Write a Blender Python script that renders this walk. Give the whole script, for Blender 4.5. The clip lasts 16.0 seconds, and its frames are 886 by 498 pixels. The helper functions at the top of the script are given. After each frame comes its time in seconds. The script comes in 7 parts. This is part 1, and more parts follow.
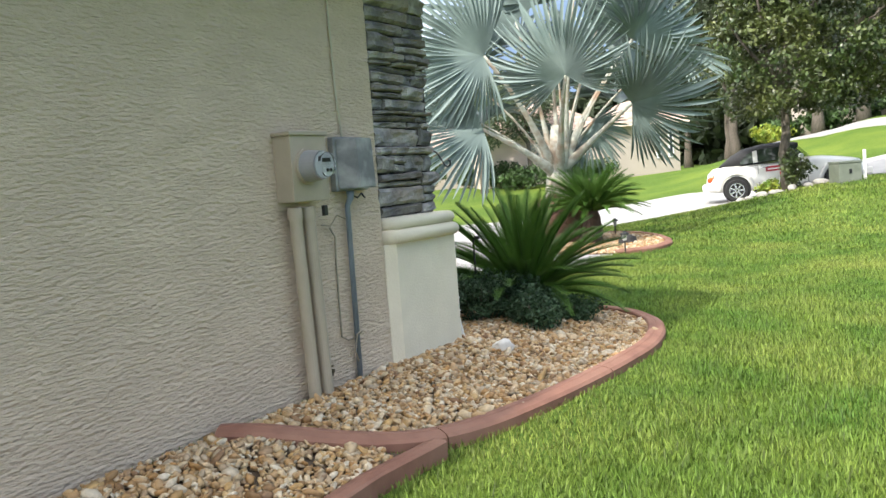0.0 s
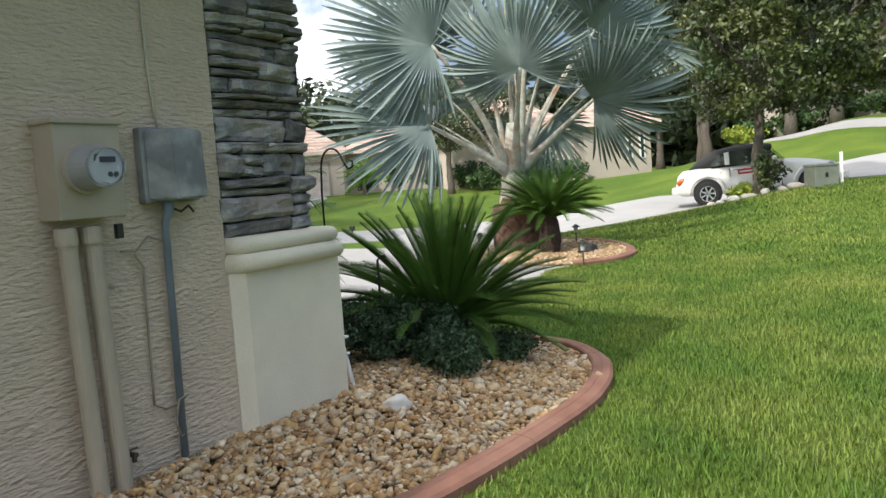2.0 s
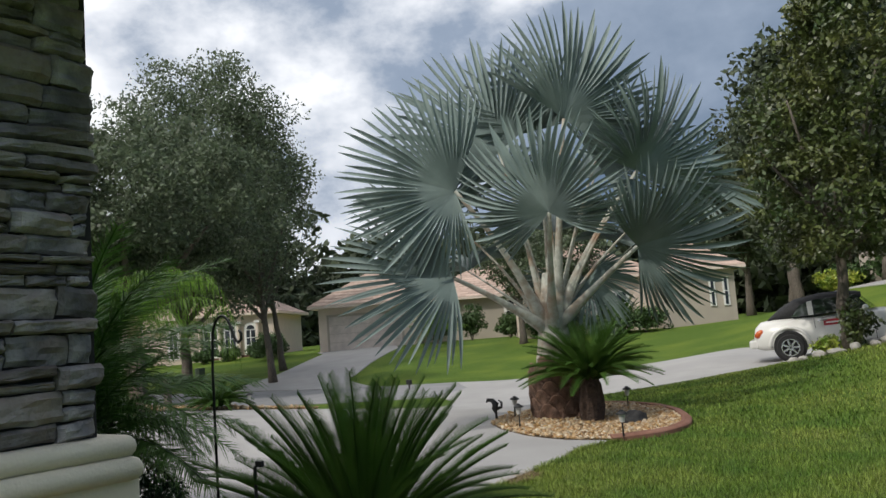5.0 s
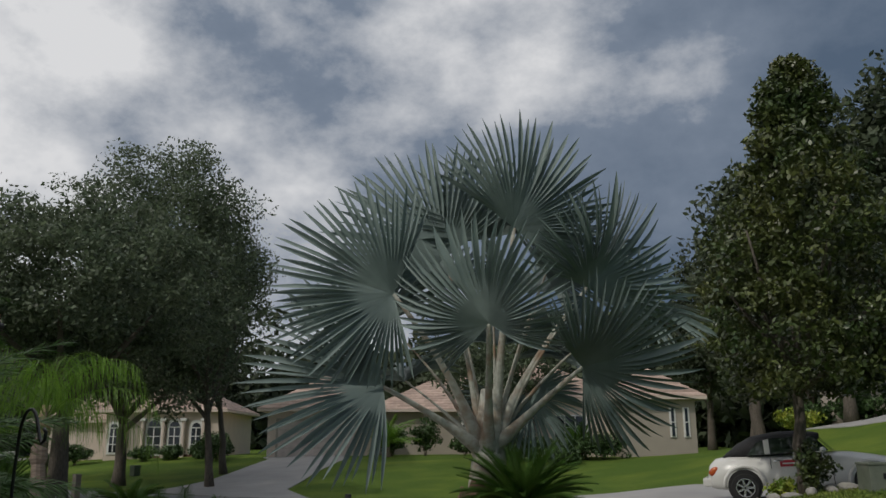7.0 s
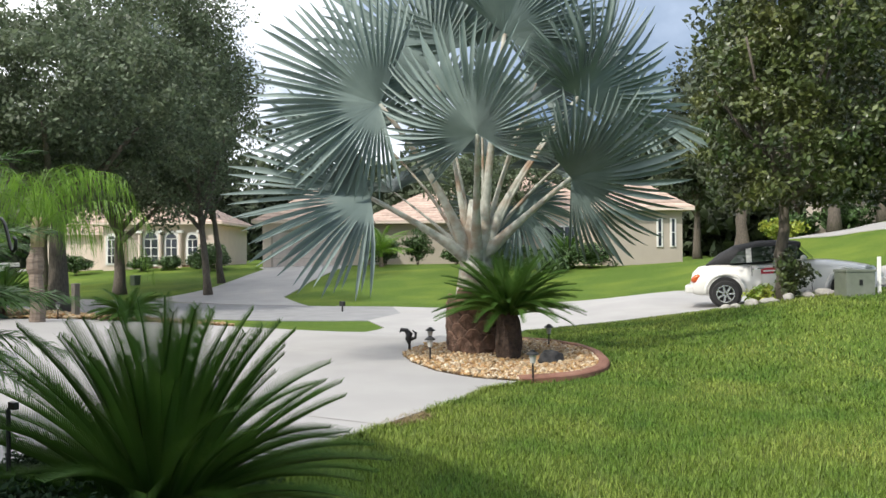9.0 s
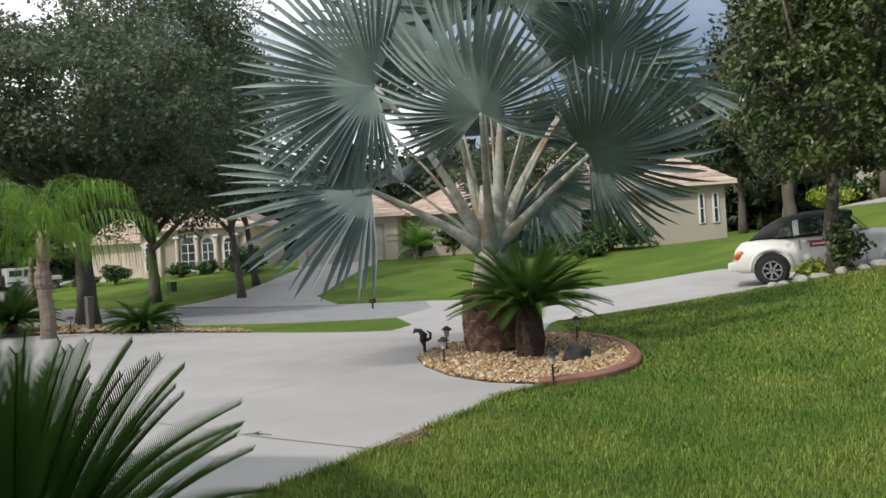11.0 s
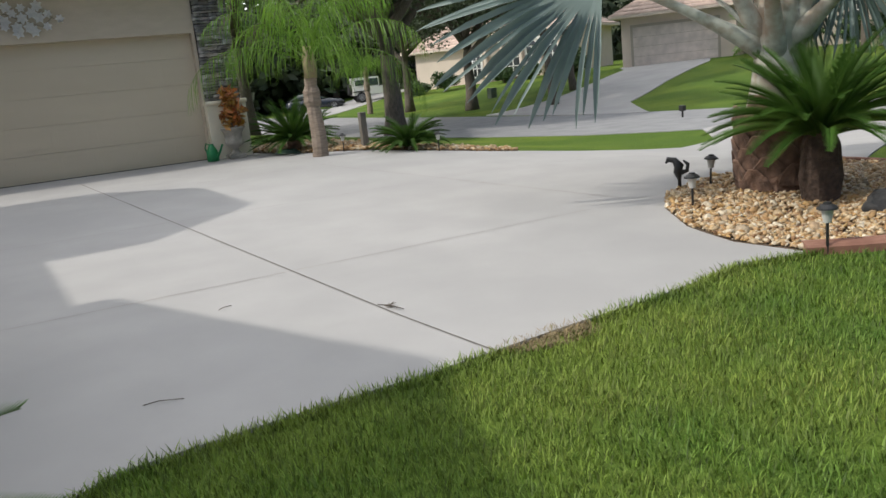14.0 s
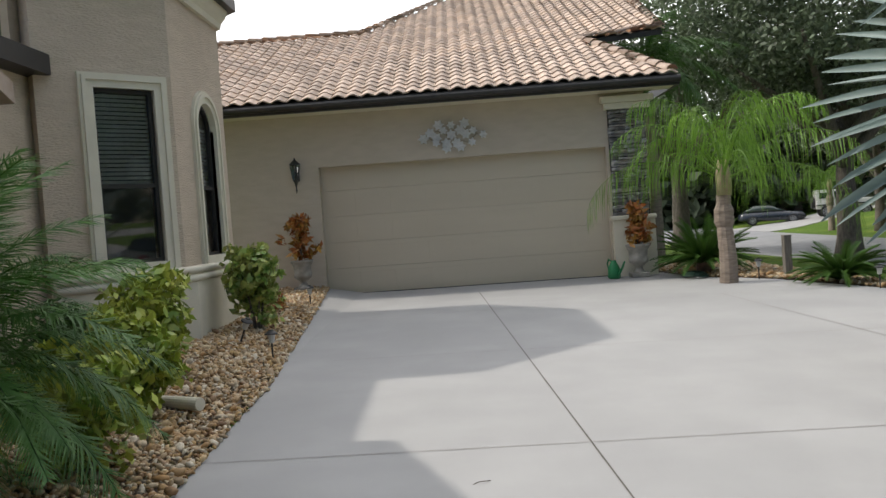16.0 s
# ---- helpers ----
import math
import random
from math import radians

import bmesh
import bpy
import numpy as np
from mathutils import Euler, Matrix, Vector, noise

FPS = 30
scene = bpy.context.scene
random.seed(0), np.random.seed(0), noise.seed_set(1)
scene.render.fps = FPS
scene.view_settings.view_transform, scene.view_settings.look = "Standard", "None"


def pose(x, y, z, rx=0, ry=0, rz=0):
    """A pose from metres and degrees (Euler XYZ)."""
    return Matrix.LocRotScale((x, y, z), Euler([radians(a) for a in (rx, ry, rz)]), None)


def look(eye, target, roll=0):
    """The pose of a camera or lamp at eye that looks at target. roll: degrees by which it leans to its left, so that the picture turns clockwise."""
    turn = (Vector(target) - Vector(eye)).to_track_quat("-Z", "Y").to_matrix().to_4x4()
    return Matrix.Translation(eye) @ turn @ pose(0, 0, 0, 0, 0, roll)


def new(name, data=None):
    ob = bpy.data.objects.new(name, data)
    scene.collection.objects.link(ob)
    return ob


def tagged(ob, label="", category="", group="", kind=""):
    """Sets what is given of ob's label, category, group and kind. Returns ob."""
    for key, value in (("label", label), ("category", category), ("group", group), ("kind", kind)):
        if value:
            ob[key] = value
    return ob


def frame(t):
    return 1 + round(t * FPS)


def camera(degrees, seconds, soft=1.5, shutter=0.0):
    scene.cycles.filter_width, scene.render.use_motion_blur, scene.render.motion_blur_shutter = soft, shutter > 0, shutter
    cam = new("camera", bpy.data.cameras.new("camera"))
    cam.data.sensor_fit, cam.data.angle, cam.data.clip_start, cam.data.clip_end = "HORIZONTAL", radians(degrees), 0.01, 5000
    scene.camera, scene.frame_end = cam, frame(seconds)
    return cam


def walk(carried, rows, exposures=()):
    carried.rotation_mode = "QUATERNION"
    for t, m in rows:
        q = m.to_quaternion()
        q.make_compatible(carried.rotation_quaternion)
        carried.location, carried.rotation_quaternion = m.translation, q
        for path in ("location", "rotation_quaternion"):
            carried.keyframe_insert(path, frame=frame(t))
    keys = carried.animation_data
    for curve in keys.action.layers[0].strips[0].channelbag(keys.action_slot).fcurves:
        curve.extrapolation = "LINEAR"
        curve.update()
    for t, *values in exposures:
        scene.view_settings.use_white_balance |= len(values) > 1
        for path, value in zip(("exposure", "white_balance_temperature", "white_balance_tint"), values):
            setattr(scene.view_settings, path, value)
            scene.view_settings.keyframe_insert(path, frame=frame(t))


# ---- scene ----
cam = camera(56.6, 16.0)
PATH = [
    (0, (0.171, 0.316, 1.436), (-0.898, 1.999, 1.276), -4.4),
    (0.5, (0.055, 0.688, 1.449), (-0.897, 2.442, 1.316), -4.1),
    (1, (0.019, 1.051, 1.421), (-0.929, 2.806, 1.278), -4.3),
    (1.5, (-0.023, 1.434, 1.44), (-1.009, 3.167, 1.28), -4.4),
    (2, (-0.099, 1.763, 1.443), (-1.117, 3.477, 1.277), -4.0),
    (2.5, (-0.155, 2.047, 1.45), (-1.144, 3.775, 1.262), -3.8),
    (3, (-0.124, 2.415, 1.428), (-1.161, 4.115, 1.238), -3.9),
    (3.5, (-0.147, 2.676, 1.438), (-1.228, 4.347, 1.242), -4.0),
    (4, (-0.18, 2.918, 1.461), (-1.32, 4.561, 1.452), -3.9),
    (4.5, (-0.103, 3.172, 1.365), (-1.276, 4.79, 1.429), -7.0),
    (5, (-0.0, 3.522, 1.543), (-1.175, 5.128, 1.745), -4.2),
    (5.2, (-0.01, 3.62, 1.535), (-1.138, 5.258, 1.783), -3.9),
    (7.5, (-0.026, 4.494, 1.576), (-1.121, 6.101, 2.046), 0.6),
    (8, (-0.088, 4.525, 1.59), (-1.215, 6.168, 1.766), 0.1),
    (8.5, (-0.087, 4.475, 1.565), (-1.161, 6.161, 1.597), -0.3),
    (9, (-0.045, 4.543, 1.545), (-1.148, 6.212, 1.56), -0.4),
    (11.3, (-0.287, 5.765, 1.577), (-1.519, 7.34, 1.562), -5.2),
    (11.5, (-0.339, 5.884, 1.542), (-1.689, 7.358, 1.475), -5.8),
    (12, (-0.468, 6.309, 1.518), (-1.928, 7.663, 1.327), -7.0),
    (12.5, (-0.469, 6.765, 1.509), (-1.936, 8.069, 1.126), -7.6),
    (13, (-0.541, 7.105, 1.588), (-2.024, 8.341, 1.065), -6.3),
    (13.5, (-0.75, 7.486, 1.567), (-2.345, 8.594, 1.088), -5.2),
    (14, (-0.766, 7.94, 1.593), (-2.481, 8.881, 1.178), -5.9),
    (14.5, (-1.027, 8.334, 1.618), (-2.907, 8.904, 1.241), -7.1),
    (15, (-1.289, 8.663, 1.58), (-3.212, 9.126, 1.283), -6.3),
    (15.5, (-1.517, 9.022, 1.613), (-3.495, 9.254, 1.426), -5.1),
    (16, (-1.767, 9.3, 1.666), (-3.765, 9.246, 1.598), -4.1),
]
EXPOSURES = [(0, 1.1), (0.5, 0.62), (1.5, 0.52), (3.5, 0.47), (4.2, 0.3), (5, -0.4), (7.3, -1.3), (7.7, -1.1), (8, -0.75), (8.5, 0.05), (9, 0.36), (11.3, -0.18), (12, 0.16), (13, 0.15), (14, 0.04), (15, -0.08), (16, 0.0)]
walk(cam, [(t, look(eye, target, roll)) for t, eye, target, roll in PATH], EXPOSURES)

# ---- light ----
SUN_TO = Vector((-0.13, -0.97, 1.0)).normalized()
sun_data = bpy.data.lights.new("sun", "SUN")
sun_data.energy, sun_data.angle, sun_data.color = 2.7, radians(1.1), (1.0, 0.95, 0.87)
sun = new("sun", sun_data)
sun.matrix_world = look((0, 0, 30), Vector((0, 0, 30)) - SUN_TO)

world = bpy.data.worlds.new("sky")
scene.world = world
world.use_nodes = True
wn, wl = world.node_tree.nodes, world.node_tree.links
wn.clear()
w_out = wn.new("ShaderNodeOutputWorld")
w_bg = wn.new("ShaderNodeBackground")
w_sky = wn.new("ShaderNodeTexSky")
w_sky.sky_type, w_sky.sun_disc = "NISHITA", False
w_sky.sun_elevation, w_sky.sun_rotation = math.asin(SUN_TO.z), math.atan2(SUN_TO.x, SUN_TO.y)
w_sky.dust_density = 2.0
w_co = wn.new("ShaderNodeTexCoord")
w_map = wn.new("ShaderNodeMapping")
w_map.inputs["Scale"].default_value = (1.0, 1.0, 1.5)
w_map.inputs["Location"].default_value = (0.35, 0.1, 0.0)
w_n1 = wn.new("ShaderNodeTexNoise")
w_n1.inputs["Scale"].default_value, w_n1.inputs["Detail"].default_value, w_n1.inputs["Roughness"].default_value = 2.3, 9.0, 0.55
w_n2 = wn.new("ShaderNodeTexNoise")
w_n2.inputs["Scale"].default_value, w_n2.inputs["Detail"].default_value = 2.7, 10.0
w_n2.inputs["Roughness"].default_value = 0.58
w_r1 = wn.new("ShaderNodeValToRGB")
w_r1.color_ramp.elements[0].position, w_r1.color_ramp.elements[1].position = 0.22, 0.36
w_r2 = wn.new("ShaderNodeValToRGB")
w_r2.color_ramp.elements[0].position, w_r2.color_ramp.elements[1].position = 0.40, 0.78
w_r2.color_ramp.elements[0].color, w_r2.color_ramp.elements[1].color = (2.3, 3.3, 4.9, 1), (19.0, 19.1, 19.5, 1)
w_e = w_r2.color_ramp.elements.new(0.60)
w_e.color = (4.8, 5.9, 7.7, 1)
w_mix = wn.new("ShaderNodeMix")
w_mix.data_type = "RGBA"
wl.new(w_co.outputs["Generated"], w_map.inputs["Vector"])
wl.new(w_map.outputs[0], w_n1.inputs["Vector"])
wl.new(w_map.outputs[0], w_n2.inputs["Vector"])
wl.new(w_n1.outputs[0], w_r1.inputs[0])
w_dot = wn.new("ShaderNodeVectorMath")
w_dot.operation = "DOT_PRODUCT"
w_dot.inputs[1].default_value = (-0.27, -0.18, 0.34)
w_add = wn.new("ShaderNodeMath")
wl.new(w_co.outputs["Generated"], w_dot.inputs[0])
wl.new(w_dot.outputs["Value"], w_add.inputs[0])
wl.new(w_n2.outputs[0], w_add.inputs[1])
wl.new(w_add.outputs[0], w_r2.inputs[0])
wl.new(w_r1.outputs[0], w_mix.inputs["Factor"])
wl.new(w_sky.outputs[0], w_mix.inputs["A"])
wl.new(w_r2.outputs[0], w_mix.inputs["B"])
wl.new(w_mix.outputs["Result"], w_bg.inputs[0])
w_bg.inputs[1].default_value = 0.088
wl.new(w_bg.outputs[0], w_out.inputs[0])


# ---- materials ----
def material(name, color, rough=0.7, metal=0.0, color2=None, scale=8.0, detail=6.0, bump=0.0, bump_scale=60.0, stretch=(1, 1, 1),
             vary=0.0, island=0.0, spec=0.5, stain=None, stain_scale=1.5, bump_detail=4.0, dist=0.01, trans=0.0, coat=0.0):
    """A surface: two colours mixed by noise, larger stains, a change from thing to thing or piece to piece, and relief."""
    m = bpy.data.materials.new(name)
    m.use_nodes = True
    n, l = m.node_tree.nodes, m.node_tree.links
    b = n["Principled BSDF"]
    b.inputs["Roughness"].default_value, b.inputs["Metallic"].default_value = rough, metal
    b.inputs["Specular IOR Level"].default_value = spec
    b.inputs["Coat Weight"].default_value = coat
    co = n.new("ShaderNodeTexCoord")
    mp = n.new("ShaderNodeMapping")
    mp.inputs["Scale"].default_value = stretch
    l.new(co.outputs["Object"], mp.inputs["Vector"])
    c2 = color2 or tuple(c * 0.78 for c in color)
    noi = n.new("ShaderNodeTexNoise")
    noi.inputs["Scale"].default_value, noi.inputs["Detail"].default_value = scale, detail
    l.new(mp.outputs[0], noi.inputs["Vector"])
    ramp = n.new("ShaderNodeValToRGB")
    ramp.color_ramp.elements[0].position, ramp.color_ramp.elements[1].position = 0.35, 0.65
    ramp.color_ramp.elements[0].color, ramp.color_ramp.elements[1].color = (*color, 1), (*c2, 1)
    l.new(noi.outputs[0], ramp.inputs[0])
    out = ramp.outputs[0]
    if stain:
        ns = n.new("ShaderNodeTexNoise")
        ns.inputs["Scale"].default_value, ns.inputs["Detail"].default_value = stain_scale, 5.0
        l.new(co.outputs["Object"], ns.inputs["Vector"])
        rs = n.new("ShaderNodeValToRGB")
        rs.color_ramp.elements[0].position, rs.color_ramp.elements[1].position = 0.45, 0.72
        l.new(ns.outputs[0], rs.inputs[0])
        mx = n.new("ShaderNodeMix")
        mx.data_type = "RGBA"
        mx.inputs["B"].default_value = (*stain, 1)
        l.new(rs.outputs[0], mx.inputs["Factor"])
        l.new(out, mx.inputs["A"])
        out = mx.outputs["Result"]
    if vary or island:
        if island:
            src = n.new("ShaderNodeNewGeometry").outputs["Random Per Island"]
        else:
            src = n.new("ShaderNodeObjectInfo").outputs["Random"]
        amount = island or vary
        rng = n.new("ShaderNodeMapRange")
        rng.inputs["To Min"].default_value, rng.inputs["To Max"].default_value = 1 - amount, 1 + amount
        l.new(src, rng.inputs["Value"])
        hs = n.new("ShaderNodeHueSaturation")
        l.new(rng.outputs[0], hs.inputs["Value"])
        l.new(out, hs.inputs["Color"])
        out = hs.outputs[0]
    l.new(out, b.inputs["Base Color"])
    if bump:
        nb = n.new("ShaderNodeTexNoise")
        nb.inputs["Scale"].default_value, nb.inputs["Detail"].default_value = bump_scale, bump_detail
        l.new(mp.outputs[0], nb.inputs["Vector"])
        bu = n.new("ShaderNodeBump")
        bu.inputs["Strength"].default_value, bu.inputs["Distance"].default_value = bump, dist
        l.new(nb.outputs[0], bu.inputs["Height"])
        l.new(bu.outputs[0], b.inputs["Normal"])
    if trans:
        tr = n.new("ShaderNodeBsdfTranslucent")
        l.new(out, tr.inputs["Color"])
        ms = n.new("ShaderNodeMixShader")
        ms.inputs[0].default_value = trans
        l.new(b.outputs[0], ms.inputs[1])
        l.new(tr.outputs[0], ms.inputs[2])
        l.new(ms.outputs[0], n["Material Output"].inputs["Surface"])
    return m


def glass_material(name, tint=(0.8, 0.85, 0.85), rough=0.02):
    m = bpy.data.materials.new(name)
    m.use_nodes = True
    b = m.node_tree.nodes["Principled BSDF"]
    b.inputs["Base Color"].default_value = (*tint, 1)
    b.inputs["Roughness"].default_value = rough
    b.inputs["Transmission Weight"].default_value = 1.0
    b.inputs["IOR"].default_value = 1.45
    return m


def pebble_material():
    m = material("river_pebble", (0.5, 0.4, 0.3), rough=0.6, bump=0.25, bump_scale=40)
    n, l = m.node_tree.nodes, m.node_tree.links
    geo = n.new("ShaderNodeNewGeometry")
    ramp = n.new("ShaderNodeValToRGB")
    ramp.color_ramp.interpolation = "LINEAR"
    stops = [(0.0, (0.58, 0.39, 0.19)), (0.18, (0.47, 0.245, 0.07)), (0.36, (0.72, 0.56, 0.34)), (0.52, (0.25, 0.115, 0.035)),
             (0.68, (0.62, 0.39, 0.14)), (0.84, (0.84, 0.73, 0.55)), (1.0, (0.36, 0.24, 0.12))]
    el = ramp.color_ramp.elements
    el[0].position, el[0].color = stops[0][0], (*stops[0][1], 1)
    el[1].position, el[1].color = stops[-1][0], (*stops[-1][1], 1)
    for p, c in stops[1:-1]:
        e = el.new(p)
        e.color = (*c, 1)
    l.new(geo.outputs["Random Per Island"], ramp.inputs[0])
    noi = n.new("ShaderNodeTexNoise")
    noi.inputs["Scale"].default_value = 42
    co = n.new("ShaderNodeTexCoord")
    l.new(co.outputs["Object"], noi.inputs["Vector"])
    mx = n.new("ShaderNodeMix")
    mx.data_type, mx.blend_type = "RGBA", "MULTIPLY"
    mx.inputs["Factor"].default_value = 0.72
    l.new(ramp.outputs[0], mx.inputs["A"])
    l.new(noi.outputs[0], mx.inputs["B"])
    br = n.new("ShaderNodeBrightContrast")
    br.inputs["Bright"].default_value = 0.075
    br.inputs["Contrast"].default_value = 0.12
    l.new(mx.outputs["Result"], br.inputs[0])
    l.new(br.outputs[0], n["Principled BSDF"].inputs["Base Color"])
    return m


M_stucco = material("stucco_taupe", (0.605, 0.50, 0.385), 0.9, color2=(0.54, 0.445, 0.34), scale=3, bump=1.0, bump_scale=19, stretch=(1, 1, 3.4),
                    bump_detail=4, dist=0.024, stain=(0.54, 0.445, 0.345), spec=0.2)
M_stucco_cream = material("stucco_cream", (0.72, 0.665, 0.53), 0.9, color2=(0.66, 0.61, 0.485), scale=4, bump=0.5, bump_scale=70, dist=0.006, spec=0.2,
                          stain=(0.66, 0.61, 0.485), stain_scale=2.5)
M_stucco_garage = material("stucco_garage", (0.535, 0.46, 0.365), 0.9, color2=(0.495, 0.425, 0.335), scale=3, bump=0.5, bump_scale=20, stretch=(1, 1, 3), dist=0.008, spec=0.2)
M_door = material("garage_door_paint", (0.55, 0.475, 0.36), 0.6, color2=(0.515, 0.445, 0.335), scale=2, bump=0.15, bump_scale=120, stretch=(1, 0.2, 1), dist=0.003)
M_stone = material("ledge_stone", (0.36, 0.345, 0.335), 0.85, color2=(0.15, 0.146, 0.15), scale=9, bump=0.9, bump_scale=22, bump_detail=8, vary=0.45, dist=0.02,
                   stain=(0.19, 0.145, 0.105), stain_scale=3.0)
M_mortar = material("dark_mortar", (0.03, 0.028, 0.027), 0.95, scale=30)
M_edging = material("terracotta_edging", (0.24, 0.112, 0.075), 0.8, color2=(0.19, 0.086, 0.058), scale=9, bump=0.3, bump_scale=90, dist=0.004, stain=(0.275, 0.145, 0.10), stain_scale=2.2)
M_lawn = material("lawn_soil_grass", (0.062, 0.118, 0.019), 0.95, color2=(0.112, 0.172, 0.031), scale=22, bump=0.8, bump_scale=60, dist=0.04, stain=(0.155, 0.21, 0.035), stain_scale=0.35, spec=0.1)
M_blade = material("grass_blade", (0.088, 0.172, 0.026), 0.55, color2=(0.165, 0.236, 0.04), scale=1.6, island=0.62, stain=(0.26, 0.30, 0.066), stain_scale=0.6, spec=0.3, trans=0.3)
M_concrete = material("driveway_concrete", (0.375, 0.365, 0.354), 0.85, color2=(0.342, 0.333, 0.323), scale=1.3, bump=0.2, bump_scale=180, dist=0.003, stain=(0.315, 0.308, 0.30), stain_scale=0.5, spec=0.3)
M_asphalt = material("old_asphalt", (0.26, 0.26, 0.26), 0.9, color2=(0.21, 0.21, 0.215), scale=2, bump=0.4, bump_scale=120, dist=0.004)
M_pebble = pebble_material()
M_soil = material("bed_soil", (0.10, 0.07, 0.045), 0.95, scale=30, bump=0.6, bump_scale=40)
M_palm = material("silver_palm_leaf", (0.24, 0.302, 0.278), 0.48, color2=(0.163, 0.216, 0.2), scale=3, vary=0.14, spec=0.35, trans=0.10)
M_petiole = material("palm_petiole", (0.46, 0.465, 0.40), 0.7, color2=(0.34, 0.345, 0.29), scale=12, stretch=(1, 1, 1), bump=0.3, bump_scale=30, stain=(0.30, 0.2, 0.13), stain_scale=3)
M_boot = material("palm_trunk_boots", (0.20, 0.12, 0.085), 0.95, color2=(0.09, 0.055, 0.04), scale=7, bump=0.9, bump_scale=18, dist=0.03)
M_sago = material("sago_leaf", (0.048, 0.112, 0.018), 0.5, color2=(0.078, 0.152, 0.028), scale=3, vary=0.28, spec=0.2, trans=0.2)
M_frond = material("feather_frond", (0.17, 0.31, 0.035), 0.5, color2=(0.11, 0.22, 0.025), scale=4, vary=0.2, trans=0.3)
M_pygmy = material("pygmy_palm_frond", (0.055, 0.138, 0.026), 0.5, color2=(0.092, 0.195, 0.034), scale=4, vary=0.2, trans=0.25)
M_bark = material("grey_bark", (0.16, 0.135, 0.11), 0.95, color2=(0.09, 0.075, 0.06), scale=10, stretch=(3, 3, 0.6), bump=0.9, bump_scale=14, dist=0.03)
M_tile = material("clay_roof_tile", (0.52, 0.405, 0.325), 0.85, color2=(0.41, 0.31, 0.245), scale=6, vary=0.22, bump=0.3, bump_scale=60, stain=(0.5, 0.36, 0.26), stain_scale=2)
M_tile_far = material("pink_roof_tile", (0.52, 0.395, 0.33), 0.85, color2=(0.42, 0.31, 0.255), scale=4, island=0.2)
M_fascia = material("dark_fascia", (0.035, 0.03, 0.027), 0.5, scale=5)
M_house_far = material("far_stucco", (0.68, 0.575, 0.49), 0.9, color2=(0.64, 0.54, 0.46), scale=1.5)
M_white = material("white_paint", (0.78, 0.77, 0.74), 0.6, color2=(0.73, 0.72, 0.69), scale=5)
# near-black that stands for the shade of the room behind the bay windows
M_unlit_room = material("unlit_room_black", (0.02, 0.02, 0.022), 0.5)
M_leaf_oak = material("oak_leaf", (0.10, 0.135, 0.078), 0.5, color2=(0.145, 0.18, 0.105), scale=0.8, island=0.45, trans=0.38)
M_leaf_mag = material("magnolia_leaf", (0.042, 0.072, 0.022), 0.35, color2=(0.11, 0.125, 0.036), scale=0.9, island=0.45, trans=0.1)
M_leaf_far = material("far_wood_leaf", (0.045, 0.065, 0.034), 0.7, color2=(0.08, 0.10, 0.052), scale=0.5, island=0.4, trans=0.2)


# ---- building helpers ----
def ss(a, b, v):
    u = min(1.0, max(0.0, (v - a) / (b - a)))
    return u * u * (3 - 2 * u)


def gz(x, y):
    """The height of the ground."""
    z = 0.05 + 0.021 * min(12.5, max(0.0, -x - 5.5)) * (1 - ss(13.5, 20, y))
    z -= 0.38 * ss(14.5, 21.5, y) * ss(-6.0, -11.0, x)
    z += 0.73 * ss(13.5, 23.0, y) * ss(-7.2, -1.6, x)
    z += 0.30 * ss(24, 40, y) * ss(-12.0, 2.0, x)
    z += 1.25 * ss(27.5, 46, y) * ss(4.0, -14.0, x)
    z += 0.5 * ss(45, 90, y)
    z += 0.42 * ss(21.5, 27, y) * ss(-17.0, -9.0, x) * ss(-4.8, -8.5, x)
    z += 1.9 * ss(28, 50, y) * ss(-13.0, -3.0, x)
    z += 0.17 * ss(-1.75, -3.0, x) * (1 - ss(6.2, 7.4, y))
    return z


def as_mesh(name, verts, faces, mat, smooth=False):
    me = bpy.data.meshes.new(name)
    me.from_pydata([tuple(v) for v in verts], [], [tuple(f) for f in faces])
    me.materials.append(mat)
    if smooth:
        me.shade_smooth()
    return me


def thing(name, label, category, at=(0, 0, 0), group="", kind="", rz=0.0):
    ob = new(name)
    ob.matrix_world = pose(*at, 0, 0, rz)
    bpy.context.view_layer.update()
    return tagged(ob, label, category, group, kind)


def part(name, bm, mat, parent, label="", smooth=False):
    """Links a bmesh (in its parent's own space) or a mesh as one part."""
    if isinstance(bm, bmesh.types.BMesh):
        me = bpy.data.meshes.new(name)
        bm.normal_update()
        bm.to_mesh(me)
        bm.free()
        me.materials.append(mat)
        if smooth:
            me.shade_smooth()
    else:
        me = bm
    ob = new(name, me)
    ob.parent = parent
    if label:
        ob["label"] = label
    return ob


def solo(name, bm, mat, label, category, kind="", smooth=False, group=""):
    ob = part(name, bm, mat, None, "", smooth)
    return tagged(ob, label, category, group, kind)


def box(bm, x0, x1, y0, y1, z0, z1, bevel=0.0, m=None):
    c = bmesh.ops.create_cube(bm, size=1.0, matrix=Matrix.Translation(((x0 + x1) / 2, (y0 + y1) / 2, (z0 + z1) / 2)) @ Matrix.Diagonal((abs(x1 - x0), abs(y1 - y0), abs(z1 - z0), 1)))
    vs = c["verts"]
    if bevel:
        es = list({e for v in vs for e in v.link_edges})
        r = bmesh.ops.bevel(bm, geom=es, offset=bevel, segments=2, affect="EDGES", profile=0.6)
        vs = list({v for f in r["faces"] for v in f.verts} | {v for v in vs if v.is_valid})
    if m is not None:
        bmesh.ops.transform(bm, matrix=m, verts=[v for v in vs if v.is_valid])
    return bm


